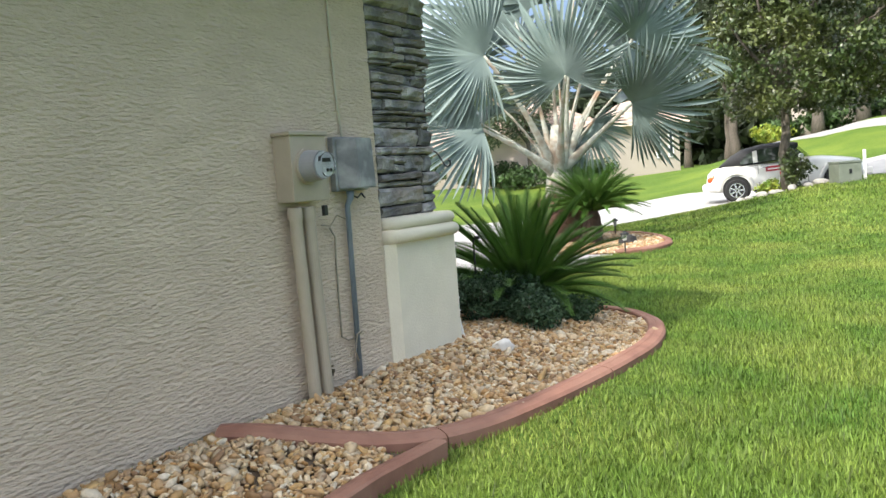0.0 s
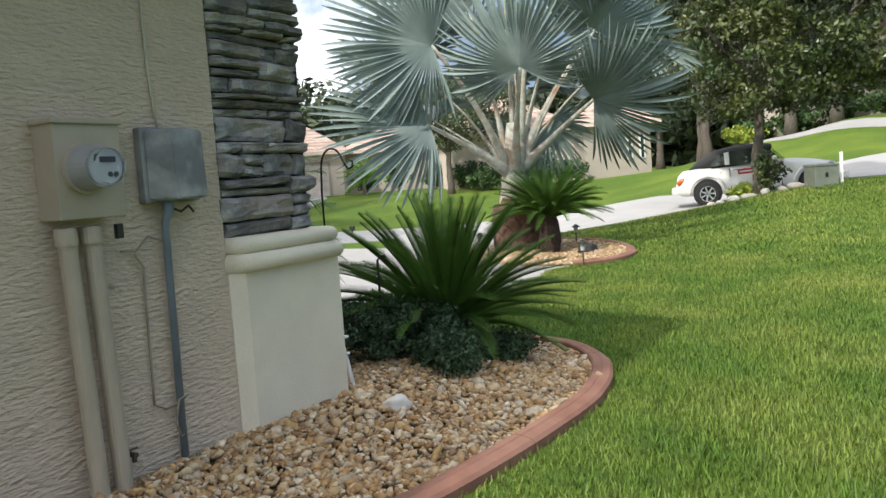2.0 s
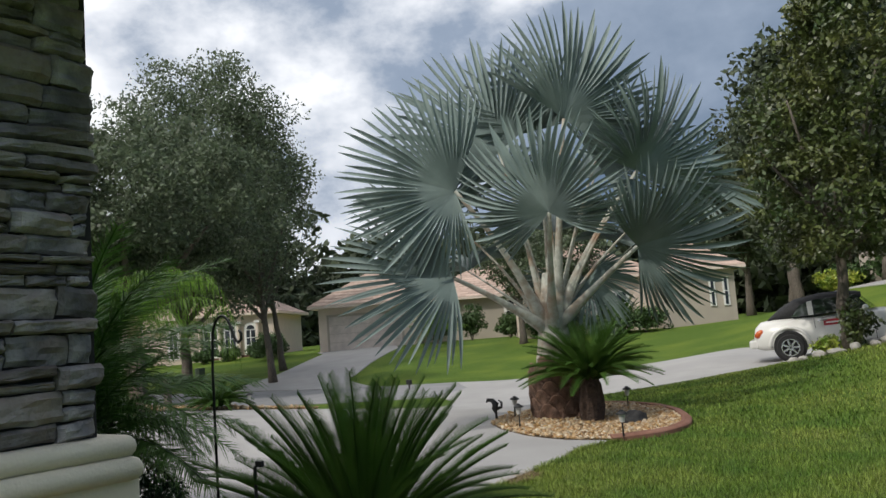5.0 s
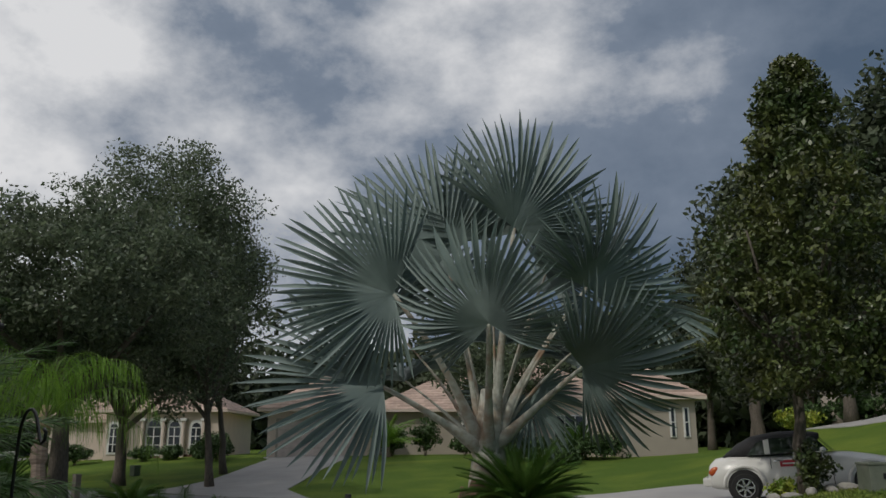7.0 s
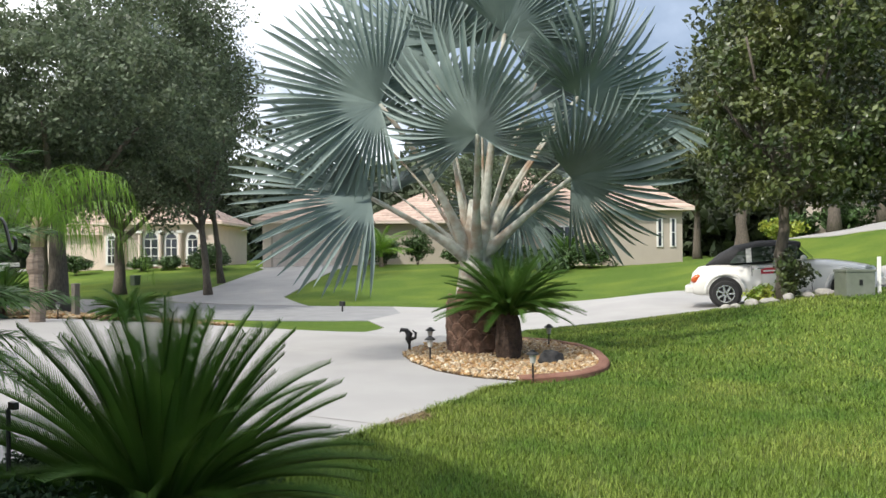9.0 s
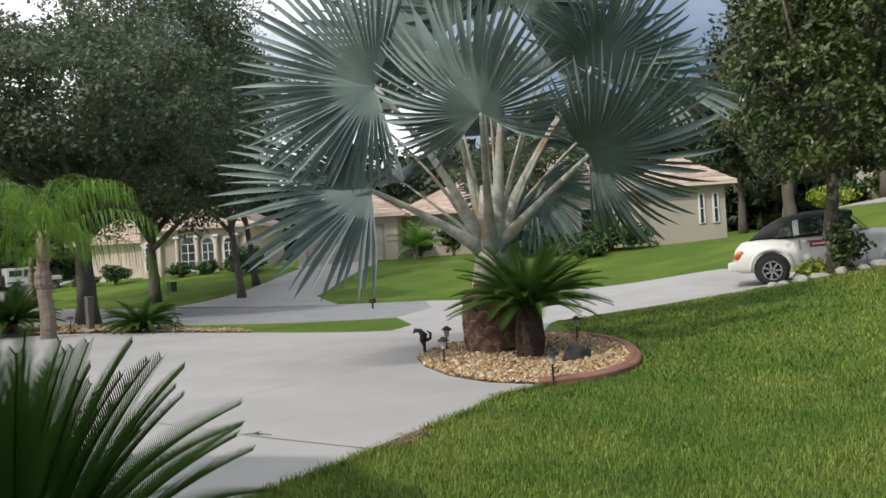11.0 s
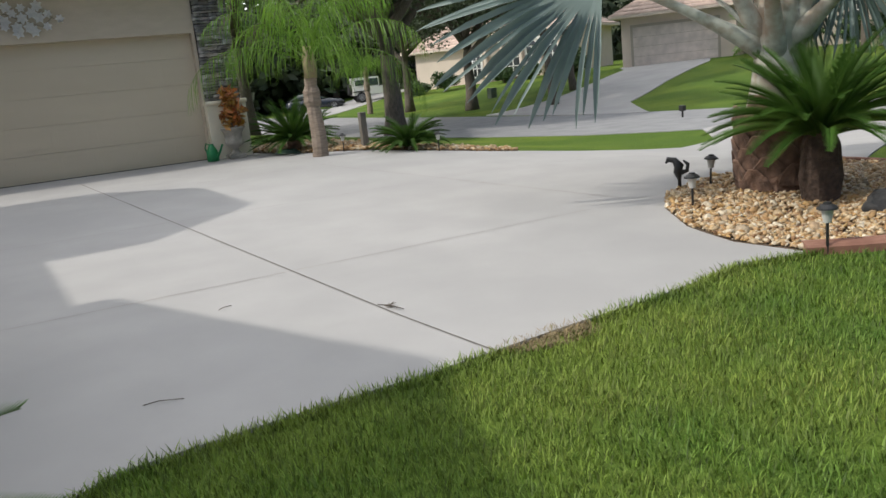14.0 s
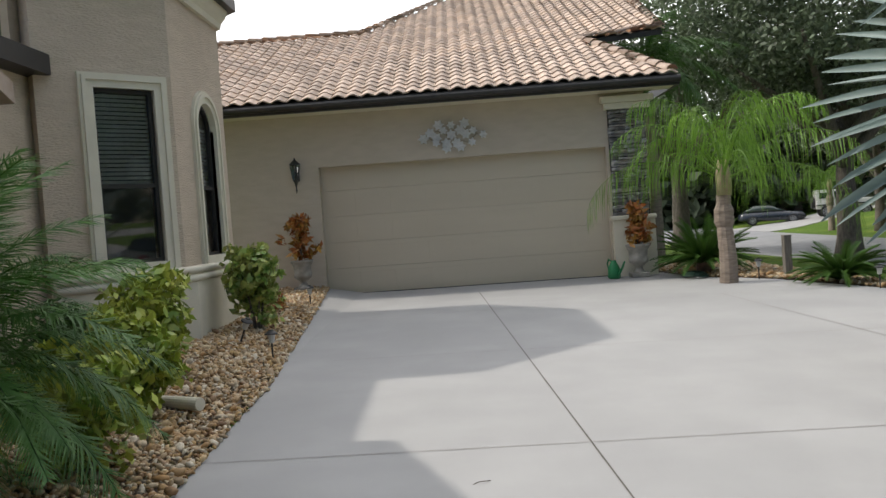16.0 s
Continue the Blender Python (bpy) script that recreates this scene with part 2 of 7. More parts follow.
def boxm(*a, **k):
    return box(bmesh.new(), *a, **k)


def cyl(bm, p, q, r0, r1=None, seg=14, caps=True):
    p, q = Vector(p), Vector(q)
    d = q - p
    rot = d.to_track_quat("Z", "Y").to_matrix().to_4x4()
    bmesh.ops.create_cone(bm, cap_ends=caps, segments=seg, radius1=r0, radius2=r0 if r1 is None else r1, depth=d.length, matrix=Matrix.Translation((p + q) / 2) @ rot)
    return bm


def tube(bm, pts, radii, seg=8, cap=True):
    """A round tube along pts."""
    rings = []
    pts = [Vector(p) for p in pts]
    for i, p in enumerate(pts):
        d = (pts[min(i + 1, len(pts) - 1)] - pts[max(i - 1, 0)]).normalized()
        a = d.orthogonal().normalized() if i == 0 else (a - d * a.dot(d)).normalized()
        b = d.cross(a)
        r = radii[i] if isinstance(radii, (list, tuple)) else radii
        rings.append([bm.verts.new(p + (a * math.cos(6.28318 * k / seg) + b * math.sin(6.28318 * k / seg)) * r) for k in range(seg)])
    for r0, r1 in zip(rings, rings[1:]):
        for k in range(seg):
            bm.faces.new((r0[k], r0[(k + 1) % seg], r1[(k + 1) % seg], r1[k]))
    if cap:
        bm.faces.new(rings[0][::-1])
        bm.faces.new(rings[-1])
    return bm


def prism(bm, outline, z0, z1):
    """A plate with that outline, between two heights."""
    lo = [bm.verts.new((x, y, z0)) for x, y in outline]
    hi = [bm.verts.new((x, y, z1)) for x, y in outline]
    n = len(outline)
    bm.faces.new(hi)
    bm.faces.new(lo[::-1])
    for i in range(n):
        bm.faces.new((lo[i], lo[(i + 1) % n], hi[(i + 1) % n], hi[i]))
    bmesh.ops.recalc_face_normals(bm, faces=bm.faces)
    return bm


def lathe(bm, profile, seg=20, at=(0, 0, 0), caps=True):
    rings = [[bm.verts.new((at[0] + r * math.cos(6.28318 * k / seg), at[1] + r * math.sin(6.28318 * k / seg), at[2] + z)) for k in range(seg)] for r, z in profile]
    for r0, r1 in zip(rings, rings[1:]):
        for k in range(seg):
            bm.faces.new((r0[k], r0[(k + 1) % seg], r1[(k + 1) % seg], r1[k]))
    if caps:
        bm.faces.new(rings[0][::-1])
        bm.faces.new(rings[-1])
    return bm


def inside(x, y, poly):
    hit = False
    for (x0, y0), (x1, y1) in zip(poly, poly[1:] + poly[:1]):
        if (y0 > y) != (y1 > y) and x < (x1 - x0) * (y - y0) / (y1 - y0) + x0:
            hit = not hit
    return hit


def smooth_line(pts, per=6, closed=False):
    """A Catmull-Rom line through pts."""
    n = len(pts)
    P = lambda i: pts[i % n] if closed else pts[min(max(i, 0), n - 1)]
    out = []
    for i in range(n if closed else n - 1):
        for k in range(per):
            t = k / per
            out.append(tuple(0.5 * (2 * b + (c - a) * t + (2 * a - 5 * b + 4 * c - d) * t * t + (3 * b - a - 3 * c + d) * t ** 3)
                             for a, b, c, d in zip(P(i - 1), P(i), P(i + 1), P(i + 2))))
    if not closed:
        out.append(tuple(pts[-1]))
    return out


def drape(name, outline, mat, dz, step, label, category):
    """A paved or planted surface that follows the ground, with a turned-down edge."""
    from mathutils.geometry import delaunay_2d_cdt
    pts = []
    n = len(outline)
    for i, (x, y) in enumerate(outline):
        x1, y1 = outline[(i + 1) % n]
        k = max(1, int(math.hypot(x1 - x, y1 - y) / step))
        pts += [(x + (x1 - x) * j / k, y + (y1 - y) * j / k) for j in range(k)]
    nb = len(pts)
    xs, ys = [p[0] for p in outline], [p[1] for p in outline]
    x = min(xs)
    while x < max(xs):
        y = min(ys)
        while y < max(ys):
            if inside(x, y, outline):
                pts.append((x, y))
            y += step
        x += step
    r = delaunay_2d_cdt([Vector(p) for p in pts], [(i, (i + 1) % nb) for i in range(nb)], [list(range(nb))], 1, 1e-4)
    vs = [(v.x, v.y, gz(v.x, v.y) + dz) for v in r[0]]
    bm = bmesh.new()
    bv = [bm.verts.new(v) for v in vs]
    for f in r[2]:
        bm.faces.new([bv[i] for i in f])
    bmesh.ops.recalc_face_normals(bm, faces=bm.faces)
    if sum(f.normal.z for f in bm.faces) < 0:
        bmesh.ops.reverse_faces(bm, faces=bm.faces)
    rim = [e for e in bm.edges if e.is_boundary]
    ex = bmesh.ops.extrude_edge_only(bm, edges=rim)
    bmesh.ops.translate(bm, verts=[g for g in ex["geom"] if isinstance(g, bmesh.types.BMVert)], vec=(0, 0, -0.16))
    return solo(name, bm, mat, label, category, "structure")


# ---- ground ----
def build_ground():
    def steps(lo, a, b, hi, fine):
        far = [lo + (a - lo) * (1 - (1 - k / 14) ** 2.2) for k in range(14)]
        mid = list(np.arange(a, b, fine))
        out = [b + (hi - b) * (k / 14) ** 2.2 for k in range(15)]
        return far + mid + out
    X, Y = steps(-900, -70, 16, 900, 0.8), steps(-400, -12, 70, 1200, 0.8)
    verts = [(x, y, gz(x, y)) for y in Y for x in X]
    w = len(X)
    faces = [(j * w + i, j * w + i + 1, (j + 1) * w + i + 1, (j + 1) * w + i) for j in range(len(Y) - 1) for i in range(w - 1)]
    ob = new("ground", as_mesh("ground", verts, faces, M_lawn, True))
    tagged(ob, "mown green lawn rising gently to one side", "lawn", kind="structure")


build_ground()
DRIVE = [(-4.05, 7.75), (-4.35, 8.2), (-4.40, 8.95), (-4.42, 9.8), (-4.50, 10.7), (-4.58, 11.8), (-4.72, 12.45), (-4.55, 13.05), (-5.6, 14.6), (-6.6, 16.6), (-7.4, 18.2), (-8.4, 20.2), (-7.6, 21.6),
         (-6.2, 22.8), (-4.2, 23.6), (-2.2, 24.6), (1.5, 28.0), (6.0, 33.0), (3.0, 37.0), (-2.0, 33.0), (-5.0, 30.8), (-8.0, 29.6), (-11.5, 28.4), (-18.0, 28.4), (-15.5, 25.5), (-14.75, 22.9),
         (-13.0, 21.4), (-12.2, 19.6), (-12.6, 17.4), (-13.4, 16.2), (-14.6, 15.3), (-15.9, 14.55), (-17.0, 13.5), (-18.0, 13.2), (-18.2, 13.2), (-18.2, 6.5), (-9.75, 7.27), (-6.4, 7.4), (-5.0, 7.55)]
drape("driveway", DRIVE, M_concrete, 0.022, 0.7, "light grey concrete driveway with saw-cut joints", "driveway")
STREET = [(-15.5, 25.5), (-14.75, 22.9), (-17.5, 21.6), (-24.4, 19.7), (-33, 18.6), (-50, 18.6), (-80, 19), (-80, 27), (-50, 26.9), (-36, 26.4), (-24, 26.5), (-18.0, 28.4)]
drape("road", STREET, M_asphalt, 0.018, 1.2, "worn grey asphalt residential street", "road")


# ---- the house beside the walk ----
WX = -3.05
WALL_TOP = 3.25


def slab_roof(name, outline3, thick, mat, label):
    """A roof plane as a thin slab with that outline in space."""
    bm = bmesh.new()
    lo = [bm.verts.new((x, y, z - thick)) for x, y, z in outline3]
    hi = [bm.verts.new((x, y, z)) for x, y, z in outline3]
    n = len(lo)
    bm.faces.new(hi)
    bm.faces.new(lo[::-1])
    for i in range(n):
        bm.faces.new((lo[i], lo[(i + 1) % n], hi[(i + 1) % n], hi[i]))
    bmesh.ops.recalc_face_normals(bm, faces=bm.faces)
    return solo(name, bm, mat, label, "roof", "structure")


def profile_ring(bm, pts, profile):
    """A moulding: profile (out, up) swept along pts (x, y, outx, outy), flat ended."""
    rows = []
    for x, y, ox, oy in pts:
        rows.append([bm.verts.new((x + ox * o, y + oy * o, u)) for o, u in profile])
    for a, b in zip(rows, rows[1:]):
        for k in range(len(profile) - 1):
            bm.faces.new((a[k], b[k], b[k + 1], a[k + 1]))
    bm.faces.new(rows[0])
    bm.faces.new(rows[-1][::-1])
    bmesh.ops.recalc_face_normals(bm, faces=bm.faces)
    return bm


def half_round(c, r, n=7):
    return [(math.cos(a) * r, c + math.sin(a) * r) for a in [(-0.5 + k / (n - 1)) * math.pi for k in range(n)]]


def build_house():
    solo("wall_east", boxm(WX - 0.25, WX, -9.0, 4.66, -0.2, WALL_TOP), M_stucco, "taupe skip-trowelled stucco house wall", "wall", "structure")
    solo("wall_back", boxm(-8.0, WX - 0.25, -9.0, -8.75, -0.2, WALL_TOP), M_stucco, "taupe stucco rear wall of the house", "wall", "structure")
    solo("wall_front", boxm(-11.25, WX - 0.25, 4.25, 4.5, -0.2, 3.75), M_stucco, "taupe stucco front wall of the house", "wall", "structure")
    # gable roof over this wing
    ex, px, lx = -2.36, -5.13, -8.0
    slab_roof("roof_east", [(ex, 5.95, 3.25), (ex, -9.6, 3.25), (px, -9.6, 4.17), (px, 5.95, 4.17)], 0.16, M_tile, "clay tile roof slope over the east wall")
    slab_roof("roof_west", [(px, 5.95, 4.17), (px, -9.6, 4.17), (lx, -9.6, 2.95), (lx, 5.95, 2.95)], 0.16, M_tile, "clay tile roof slope behind the gable")
    solo("roof_low", boxm(-11.0, -8.0, 2.0, 4.78, 3.62, 3.85), M_fascia, "dark fascia of the low eave beside the bay", "roof", "structure")
    solo("wall_gable", boxm(-7.8, WX - 0.25, 4.55, 4.8, 2.6, 3.1), M_stucco, "taupe stucco band under the gable eave", "wall", "structure")


def build_pillar():
    """The stone-faced corner pillar on its cream plinth."""
    p = thing("stone_pillar", "corner pillar of dark stacked ledge stone on a cream stucco plinth", "pillar", (-3.13, 5.07, 0.1))
    part("core", boxm(-0.85, 0.05, -0.38, 0.27, 0.9, 3.0), M_mortar, p, "dark mortar core")
    out = [(0.14, -0.345), (0.14, 0.39), (-0.9, 0.39), (-0.9, -0.408), (0.085, -0.408)]
    part("plinth", prism(bmesh.new(), out, -0.1, 0.96), M_stucco_cream, p, "cream stucco plinth")
    for i, (c, r) in enumerate(((1.005, 0.047), (1.092, 0.043))):
        bm = bmesh.new()
        prof = [(-0.2, c - r)] + [(a + (0.015 if i == 0 else -0.005), u) for a, u in half_round(c, r)] + [(-0.2, c + r)]
        profile_ring(bm, [(0.06, -0.405, 0.3, -0.3), (0.135, -0.345, 1, -0.2), (0.135, 0.345, 1, 0.5), (-0.88, 0.345, 0, 0.5)], prof)
        part("moulding", bm, M_stucco_cream, p, smooth=True)
    return p


M_meterbox = material("meter_box_paint", (0.40, 0.345, 0.265), 0.55, color2=(0.36, 0.31, 0.235), scale=5, bump=0.1, bump_scale=60, stain=(0.33, 0.29, 0.22), stain_scale=4)
M_grey_plastic = material("weathered_grey_plastic", (0.145, 0.15, 0.155), 0.6, color2=(0.21, 0.215, 0.22), scale=9, bump=0.15, bump_scale=50, stain=(0.36, 0.37, 0.36), stain_scale=8)
M_meter_grey = material("meter_grey", (0.29, 0.295, 0.30), 0.4, scale=6)
M_dial = material("meter_dial", (0.55, 0.58, 0.60), 0.35, scale=9)
M_glass = glass_material("clear_glass")
M_conduit = material("blue_grey_conduit", (0.19, 0.23, 0.27), 0.55, color2=(0.15, 0.185, 0.22), scale=8)
M_cable = material("cream_cable", (0.55, 0.51, 0.40), 0.6, scale=8)
M_black = material("black_plastic", (0.018, 0.018, 0.018), 0.45, scale=6)
M_wire = material("taupe_wire", (0.30, 0.265, 0.2), 0.7, scale=8)
M_brass = material("tarnished_brass", (0.12, 0.10, 0.07), 0.5, metal=0.6, scale=9)


def build_meter():
    d = 0.13
    b = thing("electric_meter", "taupe painted electric meter box with round grey meter", "electric meter", (WX, 3.86, 1.36))
    part("body", boxm(0, d, -0.15, 0.15, 0.03, 0.40, 0.006), M_meterbox, b)
    part("cover_lip", boxm(0, d + 0.012, -0.162, 0.162, 0.398, 0.42, 0.006), M_meterbox, b)
    bm = bmesh.new()
    cyl(bm, (d, -0.03, 0.225), (d + 0.02, -0.03, 0.225), 0.1, seg=28)
    part("collar", bm, M_meterbox, b)
    bm = bmesh.new()
    cyl(bm, (d + 0.02, -0.03, 0.225), (d + 0.12, -0.03, 0.225), 0.088, 0.08, seg=28)
    m = part("meter", bm, M_meter_grey, b, "grey round meter housing")
    bm = bmesh.new()
    cyl(bm, (d + 0.12, -0.03, 0.225), (d + 0.124, -0.03, 0.225), 0.068, seg=28)
    part("dial", bm, M_dial, m, "pale meter dial")
    part("display", boxm(d + 0.124, d + 0.128, -0.06, 0.01, 0.24, 0.262), M_black, m, "dark number display")
    for dy in (0.035, 0.062):
        bm = bmesh.new()
        cyl(bm, (d + 0.124, dy - 0.055, 0.195), (d + 0.132, dy - 0.055, 0.195), 0.01, seg=10)
        part("button", bm, M_black, m)
    bm = bmesh.new()
    cyl(bm, (d + 0.118, -0.03, 0.225), (d + 0.16, -0.03, 0.225), 0.075, 0.068, seg=28)
    g = part("glass_cover", bm, M_glass, m, "clear glass meter cover")
    g.visible_shadow = False
    part("latch", boxm(d - 0.03, d - 0.005, 0.10, 0.13, -0.06, 0.0, 0.004), M_black, b)
    for k, (yy, lean) in enumerate(((-0.10, 0.04), (0.01, 0.04))):
        pi = thing("conduit_pipe", "taupe painted conduit pipe running down the wall", "pipe", (WX + 0.055, 3.86 + yy, 0.1), "meter conduits")
        bm = bmesh.new()
        cyl(bm, (0.02, lean, 0.0), (0.02, 0, 1.26), 0.036, seg=18)
        part("tube", bm, M_meterbox, pi, smooth=False)
        bm = bmesh.new()
        cyl(bm, (0.02, 0, 1.19), (0.02, 0, 1.255), 0.043, seg=18)
        part("coupling", bm, M_meterbox, pi)
        if k:
            bm = bmesh.new()
            cyl(bm, (0.02, lean * 0.3, 0.98), (0.02, lean * 0.3, 1.0), 0.041, seg=18)
            part("strap", bm, M_meterbox, pi)
            part("strap_tab", boxm(-0.05, -0.04, 0.03, 0.13, 0.985, 1.0), M_wire, pi)


def build_utility_box():
    b = thing("utility_box", "weathered grey plastic telephone box on the wall", "utility box", (WX, 4.36, 1.43))
    part("base", boxm(0, 0.045, -0.18, 0.13, 0.0, 0.33, 0.008), M_grey_plastic, b)
    bm = bmesh.new()
    pr = [(0.045, -0.165), (0.15, -0.085), (0.15, 0.085), (0.045, 0.115)]
    lo = [bm.verts.new((x, y, 0.012)) for x, y in pr]
    hi = [bm.verts.new((x - (0.012 if x > 0.1 else 0), y, 0.318)) for x, y in pr]
    bm.faces.new(hi), bm.faces.new(lo[::-1])
    for i in range(4):
        bm.faces.new((lo[i], lo[(i + 1) % 4], hi[(i + 1) % 4], hi[i]))
    bmesh.ops.recalc_face_normals(bm, faces=bm.faces)
    bmesh.ops.bevel(bm, geom=list(bm.edges), offset=0.008, segments=2, affect="EDGES")
    part("cover", bm, M_grey_plastic, b, "scuffed grey cover")
    bm = bmesh.new()
    tube(bm, [(0.06, -0.075, 0.0), (0.06, -0.075, -0.04), (0.035, -0.08, -0.09), (0.03, -0.09, -1.15)], [0.026, 0.022, 0.017, 0.017], 12)
    part("conduit", bm, M_conduit, b, "blue-grey conduit to the ground", True)
    bm = bmesh.new()
    tube(bm, [(0.04, -0.05, -0.02), (0.055, 0.0, -0.045), (0.05, 0.05, -0.02), (0.06, 0.07, -0.05)], 0.006, 6)
    part("wire_tail", bm, M_black, b)
    c = thing("wall_cable", "thin cream cable fixed to the stucco wall", "cable", (WX, 4.30, 1.7))
    bm = bmesh.new()
    tube(bm, [(0.02, 0.0, 0.05), (0.01, -0.012, 0.3), (0.01, -0.02, 0.75), (0.01, -0.028, 1.5)], 0.006, 6)
    part("cable", bm, M_cable, c, smooth=True)
    w = thing("loose_wire", "loose taupe ground wire looping down the wall", "wire", (WX, 4.1, 0.5))
    bm = bmesh.new()
    tube(bm, [(0.012, 0.02, 0.72), (0.025, 0.05, 0.66), (0.012, 0.055, 0.55), (0.012, 0.05, 0.3), (0.014, 0.045, 0.05), (0.02, 0.1, 0.02), (0.03, 0.17, 0.03),
              (0.05, 0.2, 0.06), (0.05, 0.15, 0.05), (0.045, 0.125, -0.05), (0.045, 0.15, -0.12), (0.035, 0.19, -0.1)], 0.0055, 6)
    part("wire", bm, M_wire, w, smooth=True)
    bm = bmesh.new()
    tube(bm, [(0.012, -0.05, 0.74), (0.02, 0.02, 0.73), (0.012, 0.1, 0.79), (0.02, 0.17, 0.76)], 0.004, 6)
    part("wire_end", bm, M_wire, w)
    s = thing("hose_spigot", "small tarnished brass tap on the wall", "tap", (WX, 3.99, 0.38))
    bm = bmesh.new()
    cyl(bm, (0, 0, 0), (0.06, 0, 0), 0.012, seg=10)
    cyl(bm, (0.045, 0, 0.01), (0.045, 0, -0.03), 0.01, seg=10)
    part("body", bm, M_brass, s)
    bm = bmesh.new()
    cyl(bm, (0.03, -0.03, 0.022), (0.03, 0.03, 0.022), 0.006, seg=8)
    part("handle", bm, M_brass, s)


M_frame_dark = material("dark_bronze_frame", (0.03, 0.027, 0.025), 0.4, scale=8)
M_blind = material("white_blind", (0.80, 0.79, 0.76), 0.6, scale=6)


def window_unit(name, m, w, h, trim, arch=0.0):
    """A window in its moulded cream surround; the wall's plane is local y = 0, outward is -y; x runs along the wall."""
    t = thing(name, "bronze-framed window with white blinds in a moulded cream surround", "window", kind="structure")
    t.matrix_world = m

    def outline(e, n=14):
        pts = [(-w / 2 - e, -e), (w / 2 + e, -e)]
        if arch:
            top = h - arch
            pts += [((w / 2 + e) * math.cos(a), top + (arch + e) * math.sin(a)) for a in [math.pi * k / n for k in range(n + 1)]]
        else:
            pts += [(w / 2 + e, h + e), (-w / 2 - e, h + e)]
        return pts

    def ring(e0, e1, d0, d1, nm, mat):
        bm = bmesh.new()
        A, B = outline(e0), outline(e1)
        n = len(A)
        v = [[bm.verts.new((x, d, z)) for x, z in P] for P, d in ((A, d0), (A, d1), (B, d1), (B, d0))]
        for i in range(n):
            j = (i + 1) % n
            for a, b in zip(v, v[1:] + v[:1]):
                bm.faces.new((a[i], a[j], b[j], b[i]))
        bmesh.ops.recalc_face_normals(bm, faces=bm.faces)
        return part(nm, bm, mat, t)

    ring(0.0, trim * 0.5, 0.12, -0.05, "surround", M_stucco_cream)
    ring(trim * 0.5, trim * 0.8, 0.0, -0.075, "surround", M_stucco_cream)
    ring(trim * 0.8, trim, 0.0, -0.045, "surround", M_stucco_cream)
    ring(-0.045, 0.0, 0.10, 0.04, "window_frame", M_frame_dark)
    bm = bmesh.new()
    bm.faces.new([bm.verts.new((x, 0.085, z)) for x, z in outline(-0.03)])
    g = part("pane", bm, M_glass_win, t, "reflecting window glass")
    g.visible_shadow = False
    part("meeting_rail", boxm(-w / 2, w / 2, 0.05, 0.085, h * 0.435, h * 0.46), M_frame_dark, t)
    # flat sheet behind the pane; the room's darkness is put into its colour
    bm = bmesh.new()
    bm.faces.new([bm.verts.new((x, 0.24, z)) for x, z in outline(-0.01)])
    part("unlit_room_sheet", bm, M_unlit_room, t, "near-black sheet standing for the unlit room behind the glass")
    z = h * 0.47
    mesh = boxm(-w / 2 + 0.04, w / 2 - 0.04, -0.02, 0.02, -0.0015, 0.0015)
    bmesh.ops.rotate(mesh, verts=mesh.verts, cent=(0, 0, 0), matrix=Matrix.Rotation(radians(-48), 3, "X"))
    me = None
    while z < h - (arch * 0.9 if arch else 0.06):
        if me is None:
            o = part("slat", mesh, M_blind, t)
            me = o.data
        else:
            o = part("slat", me, M_blind, t)
        o.location = (0, 0.118, z)
        z += 0.052
    return t


def glossy_glass():
    """Window glass: half seen through, half mirror."""
    m = bpy.data.materials.new("window_glass")
    m.use_nodes = True
    n, l = m.node_tree.nodes, m.node_tree.links
    tr, gl, mx, lw = n.new("ShaderNodeBsdfTransparent"), n.new("ShaderNodeBsdfGlossy"), n.new("ShaderNodeMixShader"), n.new("ShaderNodeFresnel")
    gl.inputs["Roughness"].default_value = 0.02
    tr.inputs["Color"].default_value = (0.8, 0.83, 0.82, 1)
    lw.inputs["IOR"].default_value = 1.9
    l.new(lw.outputs[0], mx.inputs[0])
    l.new(tr.outputs[0], mx.inputs[1])
    l.new(gl.outputs[0], mx.inputs[2])
    l.new(mx.outputs[0], n["Material Output"].inputs["Surface"])
    return m


M_glass_win = glossy_glass()


def wall_with_hole(name, m, w, h, hx0, hx1, hz0, hz1, thick, mat, label):
    """An upright wall panel (local x along, z up, outward -y) with one opening."""
    bm = bmesh.new()
    box(bm, 0, hx0, 0, thick, 0, h), box(bm, hx1, w, 0, thick, 0, h)
    box(bm, hx0, hx1, 0, thick, 0, hz0), box(bm, hx0, hx1, 0, thick, hz1, h)
    bmesh.ops.transform(bm, matrix=m, verts=bm.verts)
    return solo(name, bm, mat, label, "wall", "structure")


